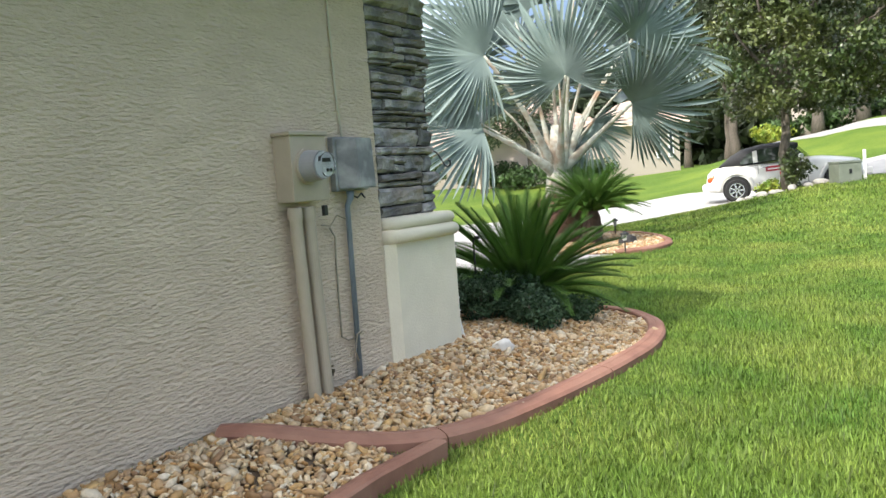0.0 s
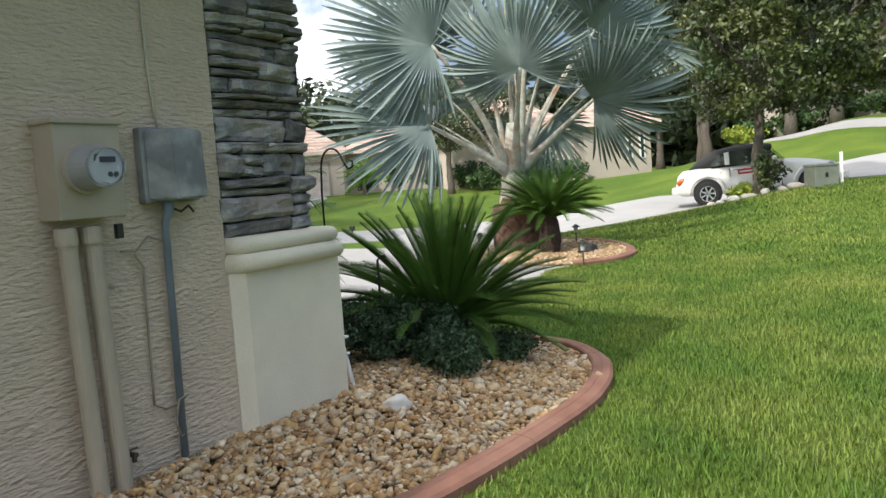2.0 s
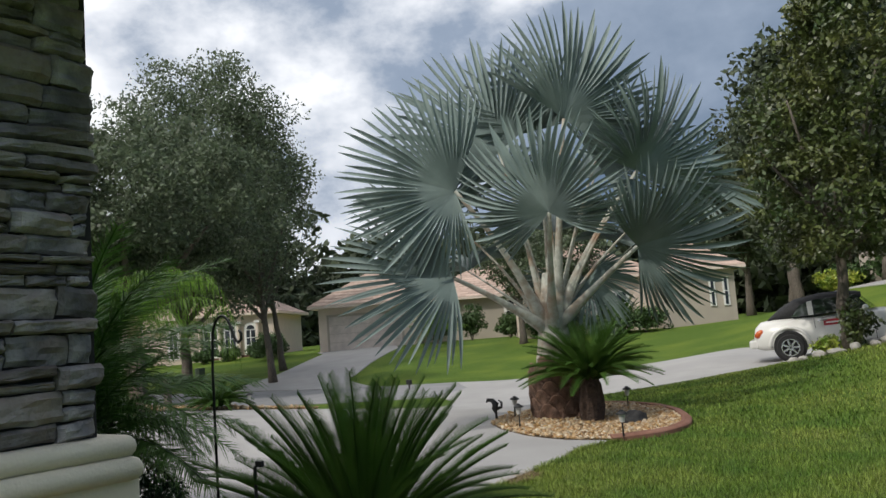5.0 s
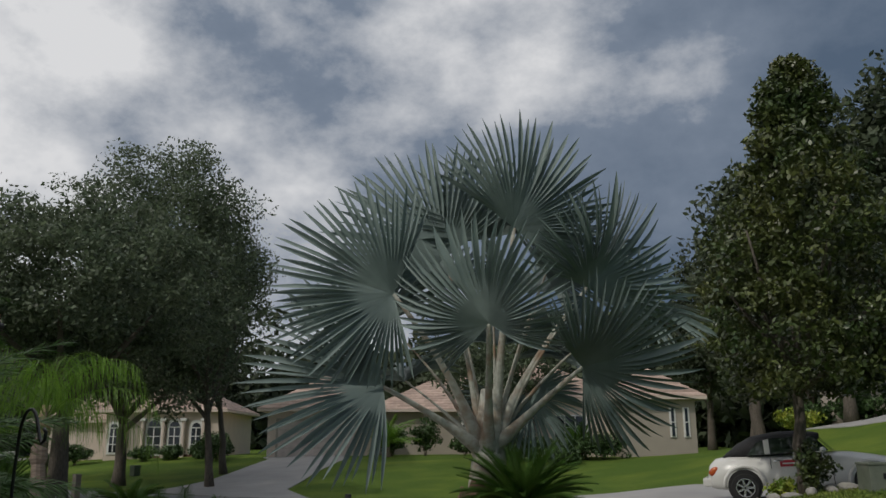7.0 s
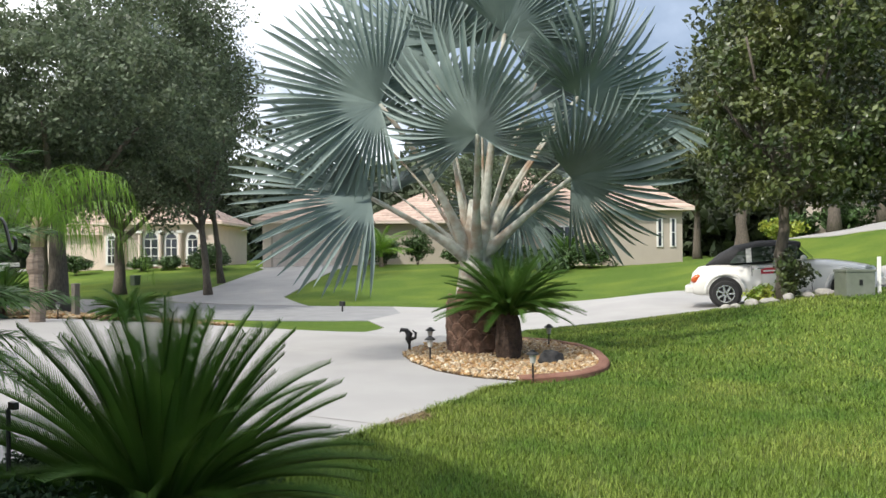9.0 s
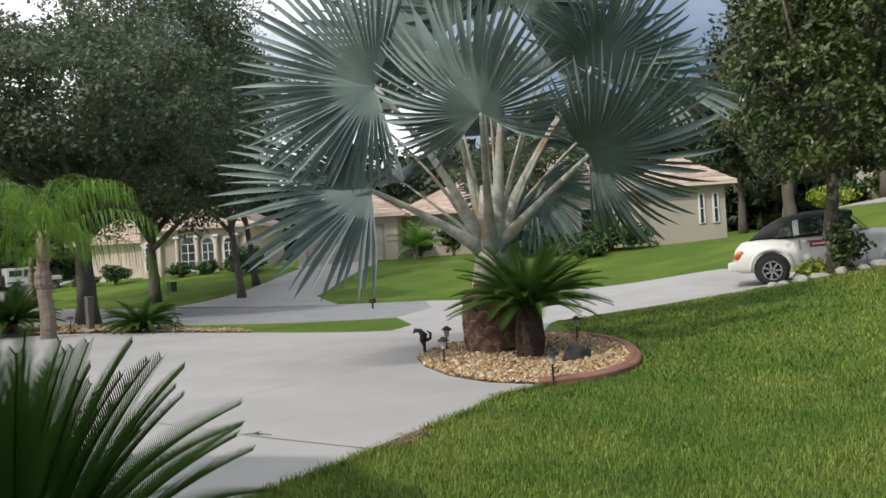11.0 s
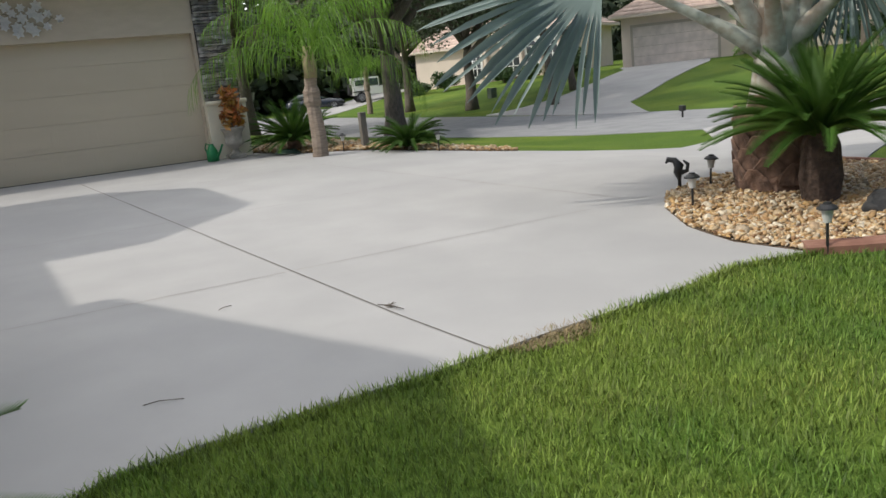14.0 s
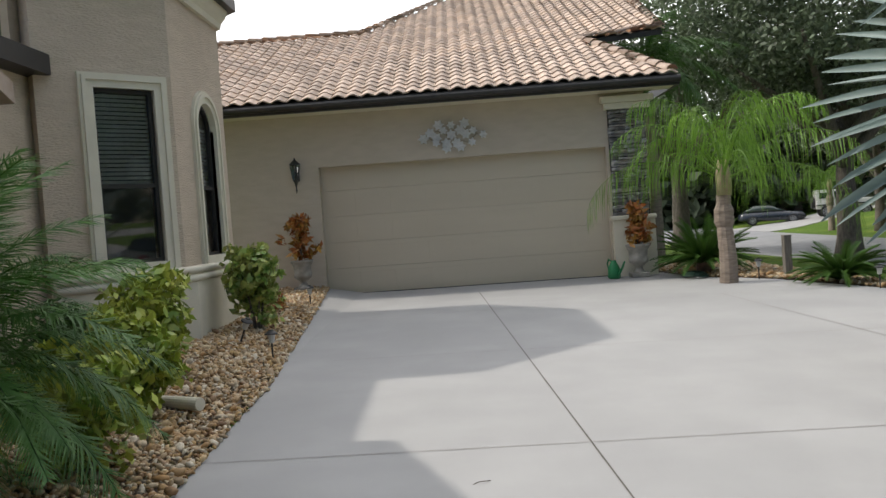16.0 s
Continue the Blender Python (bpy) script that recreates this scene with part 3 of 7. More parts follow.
def build_bay():
    a0, a1, b1 = Vector((-10.9, 4.62)), Vector((-12.05, 5.77)), Vector((-14.25, 5.77))
    la = (a1 - a0).length
    wall_with_hole("wall_bay_angle", pose(a1.x, a1.y, 0.1, 0, 0, 0) @ Matrix(((0.7071, -0.7071, 0, 0), (-0.7071, -0.7071, 0, 0), (0, 0, 1, 0), (0, 0, 0, 1))), la, 5.05, 0.25, 0.99, 1.32, 3.42, 0.3, M_stucco,
                   "taupe stucco angled bay wall")
    wm = Matrix(((0.7071, -0.7071, 0, a1.x + 0.62 * 0.7071), (-0.7071, -0.7071, 0, a1.y - 0.62 * 0.7071), (0, 0, 1, 1.42), (0, 0, 0, 1)))
    window_unit("window_1", wm, 0.74, 2.10, 0.17)
    wall_with_hole("wall_bay_front", Matrix(((-1, 0, 0, a1.x), (0, -1, 0, a1.y), (0, 0, 1, 0.1), (0, 0, 0, 1))), 2.2, 5.05, 0.82, 1.62, 1.32, 3.45, 0.3, M_stucco, "taupe stucco bay front wall")
    window_unit("window_2", Matrix(((-1, 0, 0, a1.x - 1.22), (0, -1, 0, a1.y), (0, 0, 1, 1.42), (0, 0, 0, 1))), 0.8, 2.12, 0.17, 0.35)
    solo("wall_bay_west", prism(bmesh.new(), [(-14.25, 5.77), (-14.25, 5.47), (-15.2, 4.5), (-15.4, 4.62)], 0.0, 5.15), M_stucco, "taupe stucco far bay wall", "wall", "structure")
    solo("wall_bay_inner", prism(bmesh.new(), [(-10.9, 4.4), (-11.1, 4.2), (-15.2, 4.2), (-15.2, 4.4)], 0.0, 5.15), M_stucco, "taupe stucco wall behind the bay", "wall", "structure")
    # plinth and sill moulding
    ring = [(-10.83, 4.72, 0.7071, 0.7071), (-12.02, 5.89, 0.42, 1.0), (-14.42, 5.89, -0.42, 1.0), (-15.5, 4.78, -0.7071, 0.7071)]
    solo("bay_plinth", prism(bmesh.new(), [(-10.83, 4.72), (-12.02, 5.91), (-14.42, 5.91), (-15.5, 4.8), (-15.2, 4.5), (-14.2, 5.5), (-12.15, 5.5), (-11.1, 4.45)], 0.0, 1.16),
         M_stucco_cream, "cream stucco plinth under the bay windows", "plinth", "structure")
    bm = bmesh.new()
    prof = [(-0.12, 1.10)] + half_round(1.17, 0.05) + [(0.0, 1.225)] + half_round(1.275, 0.045) + [(-0.12, 1.32)]
    profile_ring(bm, ring, prof)
    solo("bay_sill", bm, M_stucco_cream, "cream rounded sill moulding round the bay", "moulding", "structure", True)
    # eave
    eave = [(-10.45, 4.45), (-11.9, 6.05), (-14.4, 6.05), (-15.7, 4.7), (-15.9, 1.0), (-10.3, 1.0)]
    solo("bay_eave", prism(bmesh.new(), eave, 5.08, 5.24), M_fascia, "dark fascia and soffit of the bay eave", "eave", "structure")
    bm = bmesh.new()
    lo = [bm.verts.new((x, y, 5.26)) for x, y in eave]
    apex = bm.verts.new((-13.1, 3.4, 5.7))
    for i in range(len(lo)):
        bm.faces.new((lo[i], lo[(i + 1) % len(lo)], apex))
    bm.faces.new(lo[::-1])
    bmesh.ops.recalc_face_normals(bm, faces=bm.faces)
    solo("bay_roof", bm, M_tile, "clay tile roof over the bay", "roof", "structure")
    bm = bmesh.new()
    profile_ring(bm, [(-10.85, 4.64, 0.7071, 0.7071), (-12.04, 5.79, 0.38, 0.92), (-14.26, 5.79, -0.38, 0.92), (-15.4, 4.65, -0.7071, 0.7071)],
                 [(-0.1, 4.8), (0.04, 4.8), (0.06, 4.88), (0.12, 4.95), (0.16, 5.04), (0.16, 5.078), (-0.1, 5.078)])
    solo("bay_cornice", bm, M_stucco_cream, "cream moulded cornice under the bay eave", "cornice", "structure")


def build_garage():
    gx, dy0, dy1, dz0, dz1 = -18.1, 6.5, 12.2, 0.33, 2.9
    bm = bmesh.new()
    box(bm, gx - 0.25, gx, 1.0, dy0, -0.2, 4.0), box(bm, gx - 0.25, gx, dy1, 13.0, -0.2, 4.0), box(bm, gx - 0.25, gx, dy0, dy1, dz1, 4.0)
    solo("wall_garage", bm, M_stucco_garage, "taupe stucco garage wall round the door", "wall", "structure")
    # unseen block, added so no light leaks between the door sections
    solo("garage_light_blocker", boxm(-18.75, -18.45, 6.2, 12.5, -0.2, 4.0), M_stucco_garage, "unseen panel added behind the garage door to stop light leaking through", "wall", "structure")
    solo("wall_garage_side", boxm(-26.0, gx - 0.25, 12.75, 13.0, -0.2, 4.0), M_stucco_garage, "taupe stucco side wall of the garage", "wall", "structure")
    d = thing("garage_door", "closed taupe sectional garage door with ribbed panels", "garage door", (gx - 0.2, (dy0 + dy1) / 2, dz0))
    n, w, hh = 5, dy1 - dy0 + 0.1, (dz1 - dz0 + 0.05) / 5
    for i in range(n):
        sec = part("door_section", boxm(-0.04, 0.0, -w / 2, w / 2, i * hh + 0.002, (i + 1) * hh - 0.002, 0.003), M_door, d)
        for k in range(8):
            y0 = -w / 2 + 0.12 + k * (w - 0.12) / 8
            rp = part("raised_panel", boxm(-0.002, 0.004, y0, y0 + (w - 0.12) / 8 - 0.12, i * hh + 0.1, (i + 1) * hh - 0.1, 0.0015), M_door, sec)
    part("bottom_seal", boxm(-0.05, 0.012, -w / 2, w / 2, -0.02, 0.012), M_black, d, "black rubber seal")
    # eave: fascia, gutter, soffit
    solo("eave_fascia", boxm(-17.55, -17.48, 1.0, 13.55, 3.92, 4.12), M_fascia, "dark brown eave fascia over the garage", "fascia", "structure")
    bm = bmesh.new()
    tube(bm, [(-17.43, 1.0, 4.03), (-17.43, 13.55, 4.03)], 0.07, 10)
    solo("gutter", bm, M_fascia, "dark brown rain gutter along the garage eave", "gutter", "structure")
    solo("eave_fascia_side", boxm(-22.0, -17.55, 13.48, 13.55, 3.92, 4.12), M_fascia, "dark brown fascia at the garage side", "fascia", "structure")
    solo("soffit", boxm(-18.1, -17.55, 1.0, 13.48, 3.93, 3.96), M_stucco_cream, "pale soffit under the garage eave", "soffit", "structure")
    # stone pilaster
    p = thing("stone_pilaster", "dark ledge-stone pilaster on a cream plinth beside the garage door", "pillar", (gx, 12.62, 0.3))
    part("core", boxm(0.0, 0.05, -0.36, 0.36, 1.2, 3.32), M_mortar, p)
    part("plinth", boxm(0.0, 0.18, -0.40, 0.42, -0.2, 1.13, 0.006), M_stucco_cream, p)
    part("moulding", boxm(0.0, 0.22, -0.43, 0.45, 1.13, 1.22, 0.03), M_stucco_cream, p)
    part("capital", boxm(0.0, 0.16, -0.44, 0.46, 3.3, 3.42, 0.02), M_stucco_cream, p)
    part("capital", boxm(0.0, 0.22, -0.5, 0.52, 3.42, 3.55, 0.02), M_stucco_cream, p)
    # wall lantern
    l = thing("wall_lantern", "black iron wall lantern with glass panes", "wall lamp", (gx, 6.07, 2.75))
    part("backplate", boxm(0, 0.025, -0.05, 0.05, -0.1, 0.22, 0.01), M_black, l)
    bm = bmesh.new()
    tube(bm, [(0.02, 0, 0.1), (0.1, 0, 0.32), (0.17, 0, 0.3)], 0.012, 8)
    part("arm", bm, M_black, l)
    bm = lathe(bmesh.new(), [(0.012, 0.36), (0.02, 0.32), (0.11, 0.24), (0.12, 0.22)][::-1], 6, (0.17, 0, 0))
    part("cap", bm, M_black, l)
    bm = lathe(bmesh.new(), [(0.055, -0.08), (0.1, 0.2), (0.1, 0.21)], 6, (0.17, 0, 0))
    part("glass", bm, M_glass, l, "seeded glass panes")
    for k in range(6):
        a = k * math.pi / 3
        bm = bmesh.new()
        cyl(bm, (0.17 + 0.058 * math.cos(a), 0.058 * math.sin(a), -0.08), (0.17 + 0.104 * math.cos(a), 0.104 * math.sin(a), 0.21), 0.007, seg=5)
        part("bar", bm, M_black, l)
    bm = lathe(bmesh.new(), [(0.006, -0.34), (0.018, -0.28), (0.012, -0.22), (0.035, -0.13), (0.06, -0.08)], 8, (0.17, 0, 0))
    part("finial", bm, M_black, l)
    # metal flower wall ornament
    o = thing("wall_ornament", "white metal flowers-and-vines ornament over the garage door", "wall decoration", (gx + 0.02, 9.2, 3.3))
    M_orn = material("white_enamel_metal", (0.88, 0.87, 0.86), 0.4, color2=(0.78, 0.78, 0.78), scale=14)
    rng = random.Random(5)
    petal = bmesh.new()
    for k in range(6):
        a = k * math.pi / 3
        ctr = Vector((0.012, math.cos(a) * 0.05, math.sin(a) * 0.05))
        vs = [petal.verts.new(Vector((0.0, 0, 0))), petal.verts.new(ctr + Vector((0.01, -math.sin(a) * 0.035, math.cos(a) * 0.035))),
              petal.verts.new(Vector((0.015, math.cos(a) * 0.1, math.sin(a) * 0.1))), petal.verts.new(ctr + Vector((0.01, math.sin(a) * 0.035, -math.cos(a) * 0.035)))]
        petal.faces.new(vs)
    bmesh.ops.solidify(petal, geom=petal.faces[:], thickness=0.004)
    first = None
    for row, (zz, count, half) in enumerate(((-0.22, 2, 0.13), (-0.1, 4, 0.36), (0.02, 5, 0.58), (0.13, 4, 0.4), (0.23, 3, 0.28))):
        for i in range(count):
            yy = -half + 2 * half * i / max(1, count - 1) + rng.uniform(-0.04, 0.04)
            f = part("flower", petal if first is None else first, M_orn, o)
            first = f.data
            f.location, f.rotation_euler = (0.03, yy, zz + rng.uniform(-0.03, 0.03)), (rng.uniform(0, 3), 0, 0)
            f.scale = (1, 1.15, 1.15) if rng.random() > 0.4 else (1, 0.9, 0.9)
    bm = bmesh.new()
    for s in (-1, 1):
        tube(bm, [(0.015, -0.55 * s, 0.0), (0.015, -0.3 * s, 0.14), (0.015, 0, 0.0), (0.015, 0.3 * s, -0.12), (0.015, 0.5 * s, 0.05)], 0.009, 6)
    part("vine", bm, M_wire, o, "thin metal vine stems")


build_house()
build_pillar()
build_meter()
build_utility_box()
build_bay()
build_garage()


# ---- beds, edging, garden things ----
EDGE = smooth_line([(-3.0, 3.08), (-2.88, 3.15), (-2.46, 3.38), (-2.19, 3.66), (-2.04, 4.05), (-1.95, 4.6), (-1.90, 5.05), (-1.86, 5.6), (-1.85, 6.25), (-1.95, 6.8), (-2.17, 7.3), (-2.5, 7.66), (-2.8, 7.81), (-3.3, 7.89), (-4.05, 7.92)], 6)
SPUR = smooth_line([(-2.08, 3.66), (-2.10, 3.25), (-2.09, 2.9), (-2.05, 2.2), (-2.0, 0.5), (-2.0, -6.0)], 6)
PALM_AT = (-6.40, 15.05)
RING = smooth_line([(-4.6, 13.02), (-4.22, 13.55), (-4.12, 14.25), (-4.35, 14.95), (-4.85, 15.75), (-5.45, 16.35), (-6.2, 16.8), (-7.0, 16.95)], 6)


def curb(name, line, label, h=0.068, w=0.14):
    """A moulded concrete edging with a rounded back, in pieces between its joints."""
    t = thing(name, label, "edging", kind="structure")
    prof = [(-w / 2, -0.06), (-w / 2, h * 0.86), (-w * 0.42, h), (-w * 0.12, h * 1.02), (-w * 0.06, h * 0.93), (0.0, h * 0.98), (w * 0.34, h * 0.80), (w * 0.48, h * 0.55), (w * 0.5, -0.06)]
    per = 20
    for s in range(0, len(line) - 1, per):
        seg = line[s:s + per + 1]
        if len(seg) < 2:
            continue
        bm = bmesh.new()
        rows = []
        for i, (x, y) in enumerate(seg):
            k = s + i
            x0, y0 = line[max(0, k - 1)]
            x1, y1 = line[min(len(line) - 1, k + 1)]
            L = math.hypot(x1 - x0, y1 - y0)
            nx, ny = (y1 - y0) / L, -(x1 - x0) / L
            gap = 0.004 if i == 0 else (-0.004 if i == len(seg) - 1 else 0)
            x, y = x + (x1 - x0) / L * gap, y + (y1 - y0) / L * gap
            wob = 0.006 * noise.noise((x * 3, y * 3, 0))
            rows.append([bm.verts.new((x + nx * (o + wob), y + ny * (o + wob), gz(x, y) + 0.02 + u + wob * 0.6)) for o, u in prof])
        for a, b in zip(rows, rows[1:]):
            for q in range(len(prof) - 1):
                bm.faces.new((a[q], b[q], b[q + 1], a[q + 1]))
        bm.faces.new(rows[0]), bm.faces.new(rows[-1][::-1])
        bmesh.ops.recalc_face_normals(bm, faces=bm.faces)
        part("curb_piece", bm, M_edging, t)
    return t


curb("bed_edging", EDGE, "rounded terracotta-coloured concrete edging round the gravel bed")
curb("bed_edging", SPUR, "terracotta-coloured concrete edging along the wall bed")
curb("bed_edging", RING, "terracotta-coloured concrete edging round the palm bed")

BED_A = [(-3.0, 3.1)] + EDGE[1:] + [(-4.05, 7.7), (-5.0, 7.52), (-5.0, 4.5), (-3.0, 4.5)]
BED_B = [(-3.0, 3.06), (-2.5, 3.32), (-2.2, 3.5)] + SPUR[4:] + [(-3.0, -6.0)]
BED_RING = [(x, y) for x, y in RING] + [(-7.35, 16.2), (-7.45, 15.2), (-7.15, 14.2), (-6.6, 13.65), (-5.9, 13.2), (-5.2, 12.98)]
BED_HOUSE = [(-5.0, 7.5), (-6.4, 7.36), (-9.75, 7.23), (-18.05, 6.5), (-18.05, 4.6), (-15.5, 4.6), (-14.2, 5.7), (-12.1, 5.7), (-10.95, 4.6), (-5.0, 4.5)]
BED_FAR = smooth_line([(-17.9, 13.3), (-16.9, 13.55), (-15.85, 14.62), (-14.5, 15.4), (-13.4, 16.1), (-13.3, 16.6), (-14.6, 16.5), (-16.0, 16.0), (-17.8, 15.6), (-20, 15.2), (-20, 13.3)], 3, True)
for nm, poly in (("bed_soil", BED_A), ("bed_soil", BED_B), ("bed_soil", BED_RING), ("bed_soil", BED_HOUSE), ("bed_soil", BED_FAR)):
    drape(nm, poly, M_soil, 0.026, 0.4, "brown soil under the gravel bed", "garden bed")


def solar_light(at, tilt=0.0, scale=1.0):
    s = thing("path_light", "small black solar path light on a stake", "path light", (at[0], at[1], gz(*at) + 0.02), "solar path lights", rz=random.uniform(0, 90))
    s.rotation_euler[1] = radians(tilt)
    s.scale = (scale, scale, scale)
    bm = bmesh.new()
    cyl(bm, (0, 0, -0.1), (0, 0, 0.22), 0.011, seg=8)
    part("stake", bm, M_black, s)
    bm = lathe(bmesh.new(), [(0.028, 0.215), (0.045, 0.31), (0.046, 0.315)], 12)
    part("lens", bm, M_lens, s, "frosted clear lens")
    bm = lathe(bmesh.new(), [(0.075, 0.312), (0.072, 0.325), (0.045, 0.345), (0.03, 0.35), (0.028, 0.362), (0.01, 0.366)], 14)
    part("cap", bm, M_black, s)
    return s


M_lens = material("frosted_lens", (0.55, 0.55, 0.52), 0.3, scale=8)
for at, tilt in (((-4.46, 13.1), 0), ((-5.75, 16.15), 0), ((-7.05, 14.75), 3), ((-6.95, 15.9), -4), ((-6.35, 13.75), 0), ((-10.95, 7.05), 0), ((-11.6, 6.5), 24), ((-15.4, 6.66), 0),
                 ((-4.3, 7.66), 0), ((-14.2, 15.45), 0), ((-16.0, 14.3), 0)):
    solar_light(at, tilt)


def iron_bird(at, rz):
    """The small dark metal animal ornament at the bed's edge: one plain shape."""
    bm = bmesh.new()
    tube(bm, [(0, 0, 0), (0, 0, 0.12), (0.02, 0, 0.2), (0.0, 0, 0.27), (0.05, 0, 0.33), (0.12, 0, 0.34), (0.15, 0, 0.30)], [0.02, 0.02, 0.045, 0.055, 0.035, 0.03, 0.01], 10)
    tube(bm, [(-0.02, 0, 0.2), (-0.09, 0, 0.22), (-0.1, 0, 0.29), (-0.05, 0, 0.33)], [0.03, 0.022, 0.02, 0.01], 8)
    ob = solo("garden_ornament", bm, M_black, "small black metal garden ornament at the gravel edge", "ornament", smooth=True)
    ob.matrix_world = pose(at[0], at[1], gz(*at) + 0.02, 0, 0, rz)


iron_bird((-7.2, 14.45), 200)
iron_bird((-6.75, 15.25), 150)


def rock(name, at, size, mat, label, seed, sink=0.25):
    bm = bmesh.new()
    bmesh.ops.create_icosphere(bm, subdivisions=3, radius=1.0)
    for v in bm.verts:
        k = 1 + 0.28 * noise.noise(v.co * 1.3 + Vector((seed * 7.1, 0, 0))) + 0.1 * noise.noise(v.co * 3.5 + Vector((seed, 3, 0)))
        v.co = Vector((v.co.x * size[0], v.co.y * size[1], v.co.z * size[2])) * k
    ob = solo(name, bm, mat, label, "rock", smooth=True)
    ob.matrix_world = pose(at[0], at[1], gz(*at) + size[2] * (1 - sink * 2) * 0.8, 0, 0, seed * 47)
    return ob


M_rock_white = material("white_quartz_rock", (0.66, 0.63, 0.58), 0.7, color2=(0.55, 0.52, 0.48), scale=14, bump=0.5, bump_scale=30)
M_rock_dark = material("dark_lava_rock", (0.05, 0.048, 0.046), 0.85, color2=(0.03, 0.03, 0.03), scale=9, bump=0.9, bump_scale=16, dist=0.03)
M_rock_grey = material("pale_field_rock", (0.42, 0.40, 0.36), 0.8, color2=(0.30, 0.285, 0.26), scale=9, bump=0.6, bump_scale=20)
rock("white_rock", (-2.60, 5.38), (0.075, 0.055, 0.05), M_rock_white, "white quartz rock lying among the pebbles", 1, -0.4)
rock("dark_rock", (-4.95, 14.55), (0.24, 0.16, 0.15), M_rock_dark, "dark rough rock on the palm bed gravel", 2)
for i, (x, y) in enumerate(((-4.35, 21.9), (-4.05, 22.0), (-3.7, 21.95), (-3.35, 22.05), (-3.0, 22.2), (-2.75, 22.4), (-4.6, 22.15), (-3.15, 22.75))):
    rock("border_rock", (x, y), (0.12 + 0.04 * (i % 3), 0.10, 0.07 + 0.02 * (i % 2)), M_rock_grey, "pale rock in the border round the magnolia tree", 10 + i, 0.15)


def shepherd_hook(at):
    h = thing("shepherd_hook", "tall black iron shepherd's hook", "plant hook", (at[0], at[1], gz(*at)), rz=-12)
    bm = bmesh.new()
    pts = [(0, 0, -0.1), (0, 0, 1.25), (0.015, 0, 1.42)] + [(0.14 - 0.125 * math.cos(a), 0, 1.42 + 0.14 * math.sin(a)) for a in [k * 0.3 for k in range(1, 9)]] + [(0.30, 0, 1.42), (0.33, 0, 1.40), (0.365, 0, 1.415), (0.37, 0, 1.45), (0.345, 0, 1.465)]
    tube(bm, pts, 0.008, 7)
    part("rod", bm, M_black, h, smooth=True)


shepherd_hook((-4.0, 6.62))
st = thing("sprinkler_stake", "thin black sprinkler riser among the shrubs", "sprinkler", (-3.35, 6.35, gz(-3.35, 6.35)))
bm = bmesh.new()
tube(bm, [(0, 0, -0.05), (0, 0, 0.72), (0.03, 0, 0.74)], 0.009, 6)
part("riser", bm, M_black, st)
part("head", boxm(0.015, 0.06, -0.012, 0.012, 0.725, 0.755, 0.004), M_black, st)


k = thing("white_stake", "thin white plastic garden stake leaning beside the plinth", "stake", (-3.10, 5.60, gz(-3.10, 5.60)))
bm = bmesh.new()
tube(bm, [(0.06, 0, -0.05), (0.0, 0, 0.22), (-0.055, 0, 0.42)], 0.013, 8)
part("stake", bm, M_white, k)
for zz in (0.24, 0.34):
    part("clip", boxm(-0.035, 0.02, -0.018, 0.018, zz - 0.006, zz + 0.006, 0.002), M_white, k)


def urn(at, s, rz=0):
    u = thing("stone_urn", "weathered pale cast-stone urn with a pedestal foot", "planter", (*at, gz(*at) + 0.03), "planters beside the garage door")
    u.scale = (s, s, s)
    part("foot", boxm(-0.17, 0.17, -0.17, 0.17, 0.0, 0.08, 0.01), M_urn, u)
    part("bowl", lathe(bmesh.new(), [(0.13, 0.08), (0.1, 0.11), (0.07, 0.16), (0.075, 0.2), (0.17, 0.27), (0.19, 0.33), (0.175, 0.38), (0.18, 0.5), (0.22, 0.57), (0.235, 0.6), (0.235, 0.63), (0.2, 0.63), (0.17, 0.58)], 24), M_urn, u, smooth=True)
    return u


M_urn = material("cast_stone", (0.42, 0.39, 0.34), 0.9, color2=(0.27, 0.25, 0.22), scale=7, bump=0.5, bump_scale=40, stain=(0.2, 0.19, 0.17), stain_scale=4)
urn((-17.62, 12.6), 1.0)
urn((-17.65, 6.12), 0.95)
g = thing("watering_can", "green plastic watering can on the concrete", "watering can", (-17.62, 12.12, gz(-17.62, 12.12) + 0.022), rz=40)
M_green = material("green_plastic", (0.01, 0.19, 0.06), 0.4, scale=5)
part("tank", lathe(bmesh.new(), [(0.11, 0.0), (0.125, 0.04), (0.115, 0.2), (0.07, 0.29), (0.05, 0.32), (0.05, 0.35)], 16), M_green, g, smooth=True)
bm = bmesh.new()
tube(bm, [(0.1, 0, 0.07), (0.2, 0, 0.2), (0.27, 0, 0.33)], [0.03, 0.022, 0.018], 10)
part("spout", bm, M_green, g)
bm = bmesh.new()
tube(bm, [(-0.05, 0, 0.33), (-0.12, 0, 0.37), (-0.16, 0, 0.28), (-0.11, 0, 0.12)], 0.014, 8)
part("handle", bm, M_green, g)
p = thing("wooden_post", "short weathered wooden post in the grass", "post", (-16.4, 14.95, gz(-16.4, 14.95)))
bm = box(bmesh.new(), -0.065, 0.065, -0.065, 0.065, -0.1, 0.72, 0.012)
M_post = material("weathered_wood", (0.27, 0.245, 0.21), 0.9, color2=(0.17, 0.15, 0.13), scale=9, stretch=(6, 6, 0.6), bump=0.5, bump_scale=20)
part("stump", bm, M_post, p)
part("cap", boxm(-0.07, 0.07, -0.07, 0.07, 0.72, 0.745, 0.006), M_post, p)
d = thing("downspout_pipe", "short pale drain pipe lying on the gravel", "pipe", (-8.6, 6.72, gz(-8.6, 6.72) + 0.09), rz=62)
bm = bmesh.new()
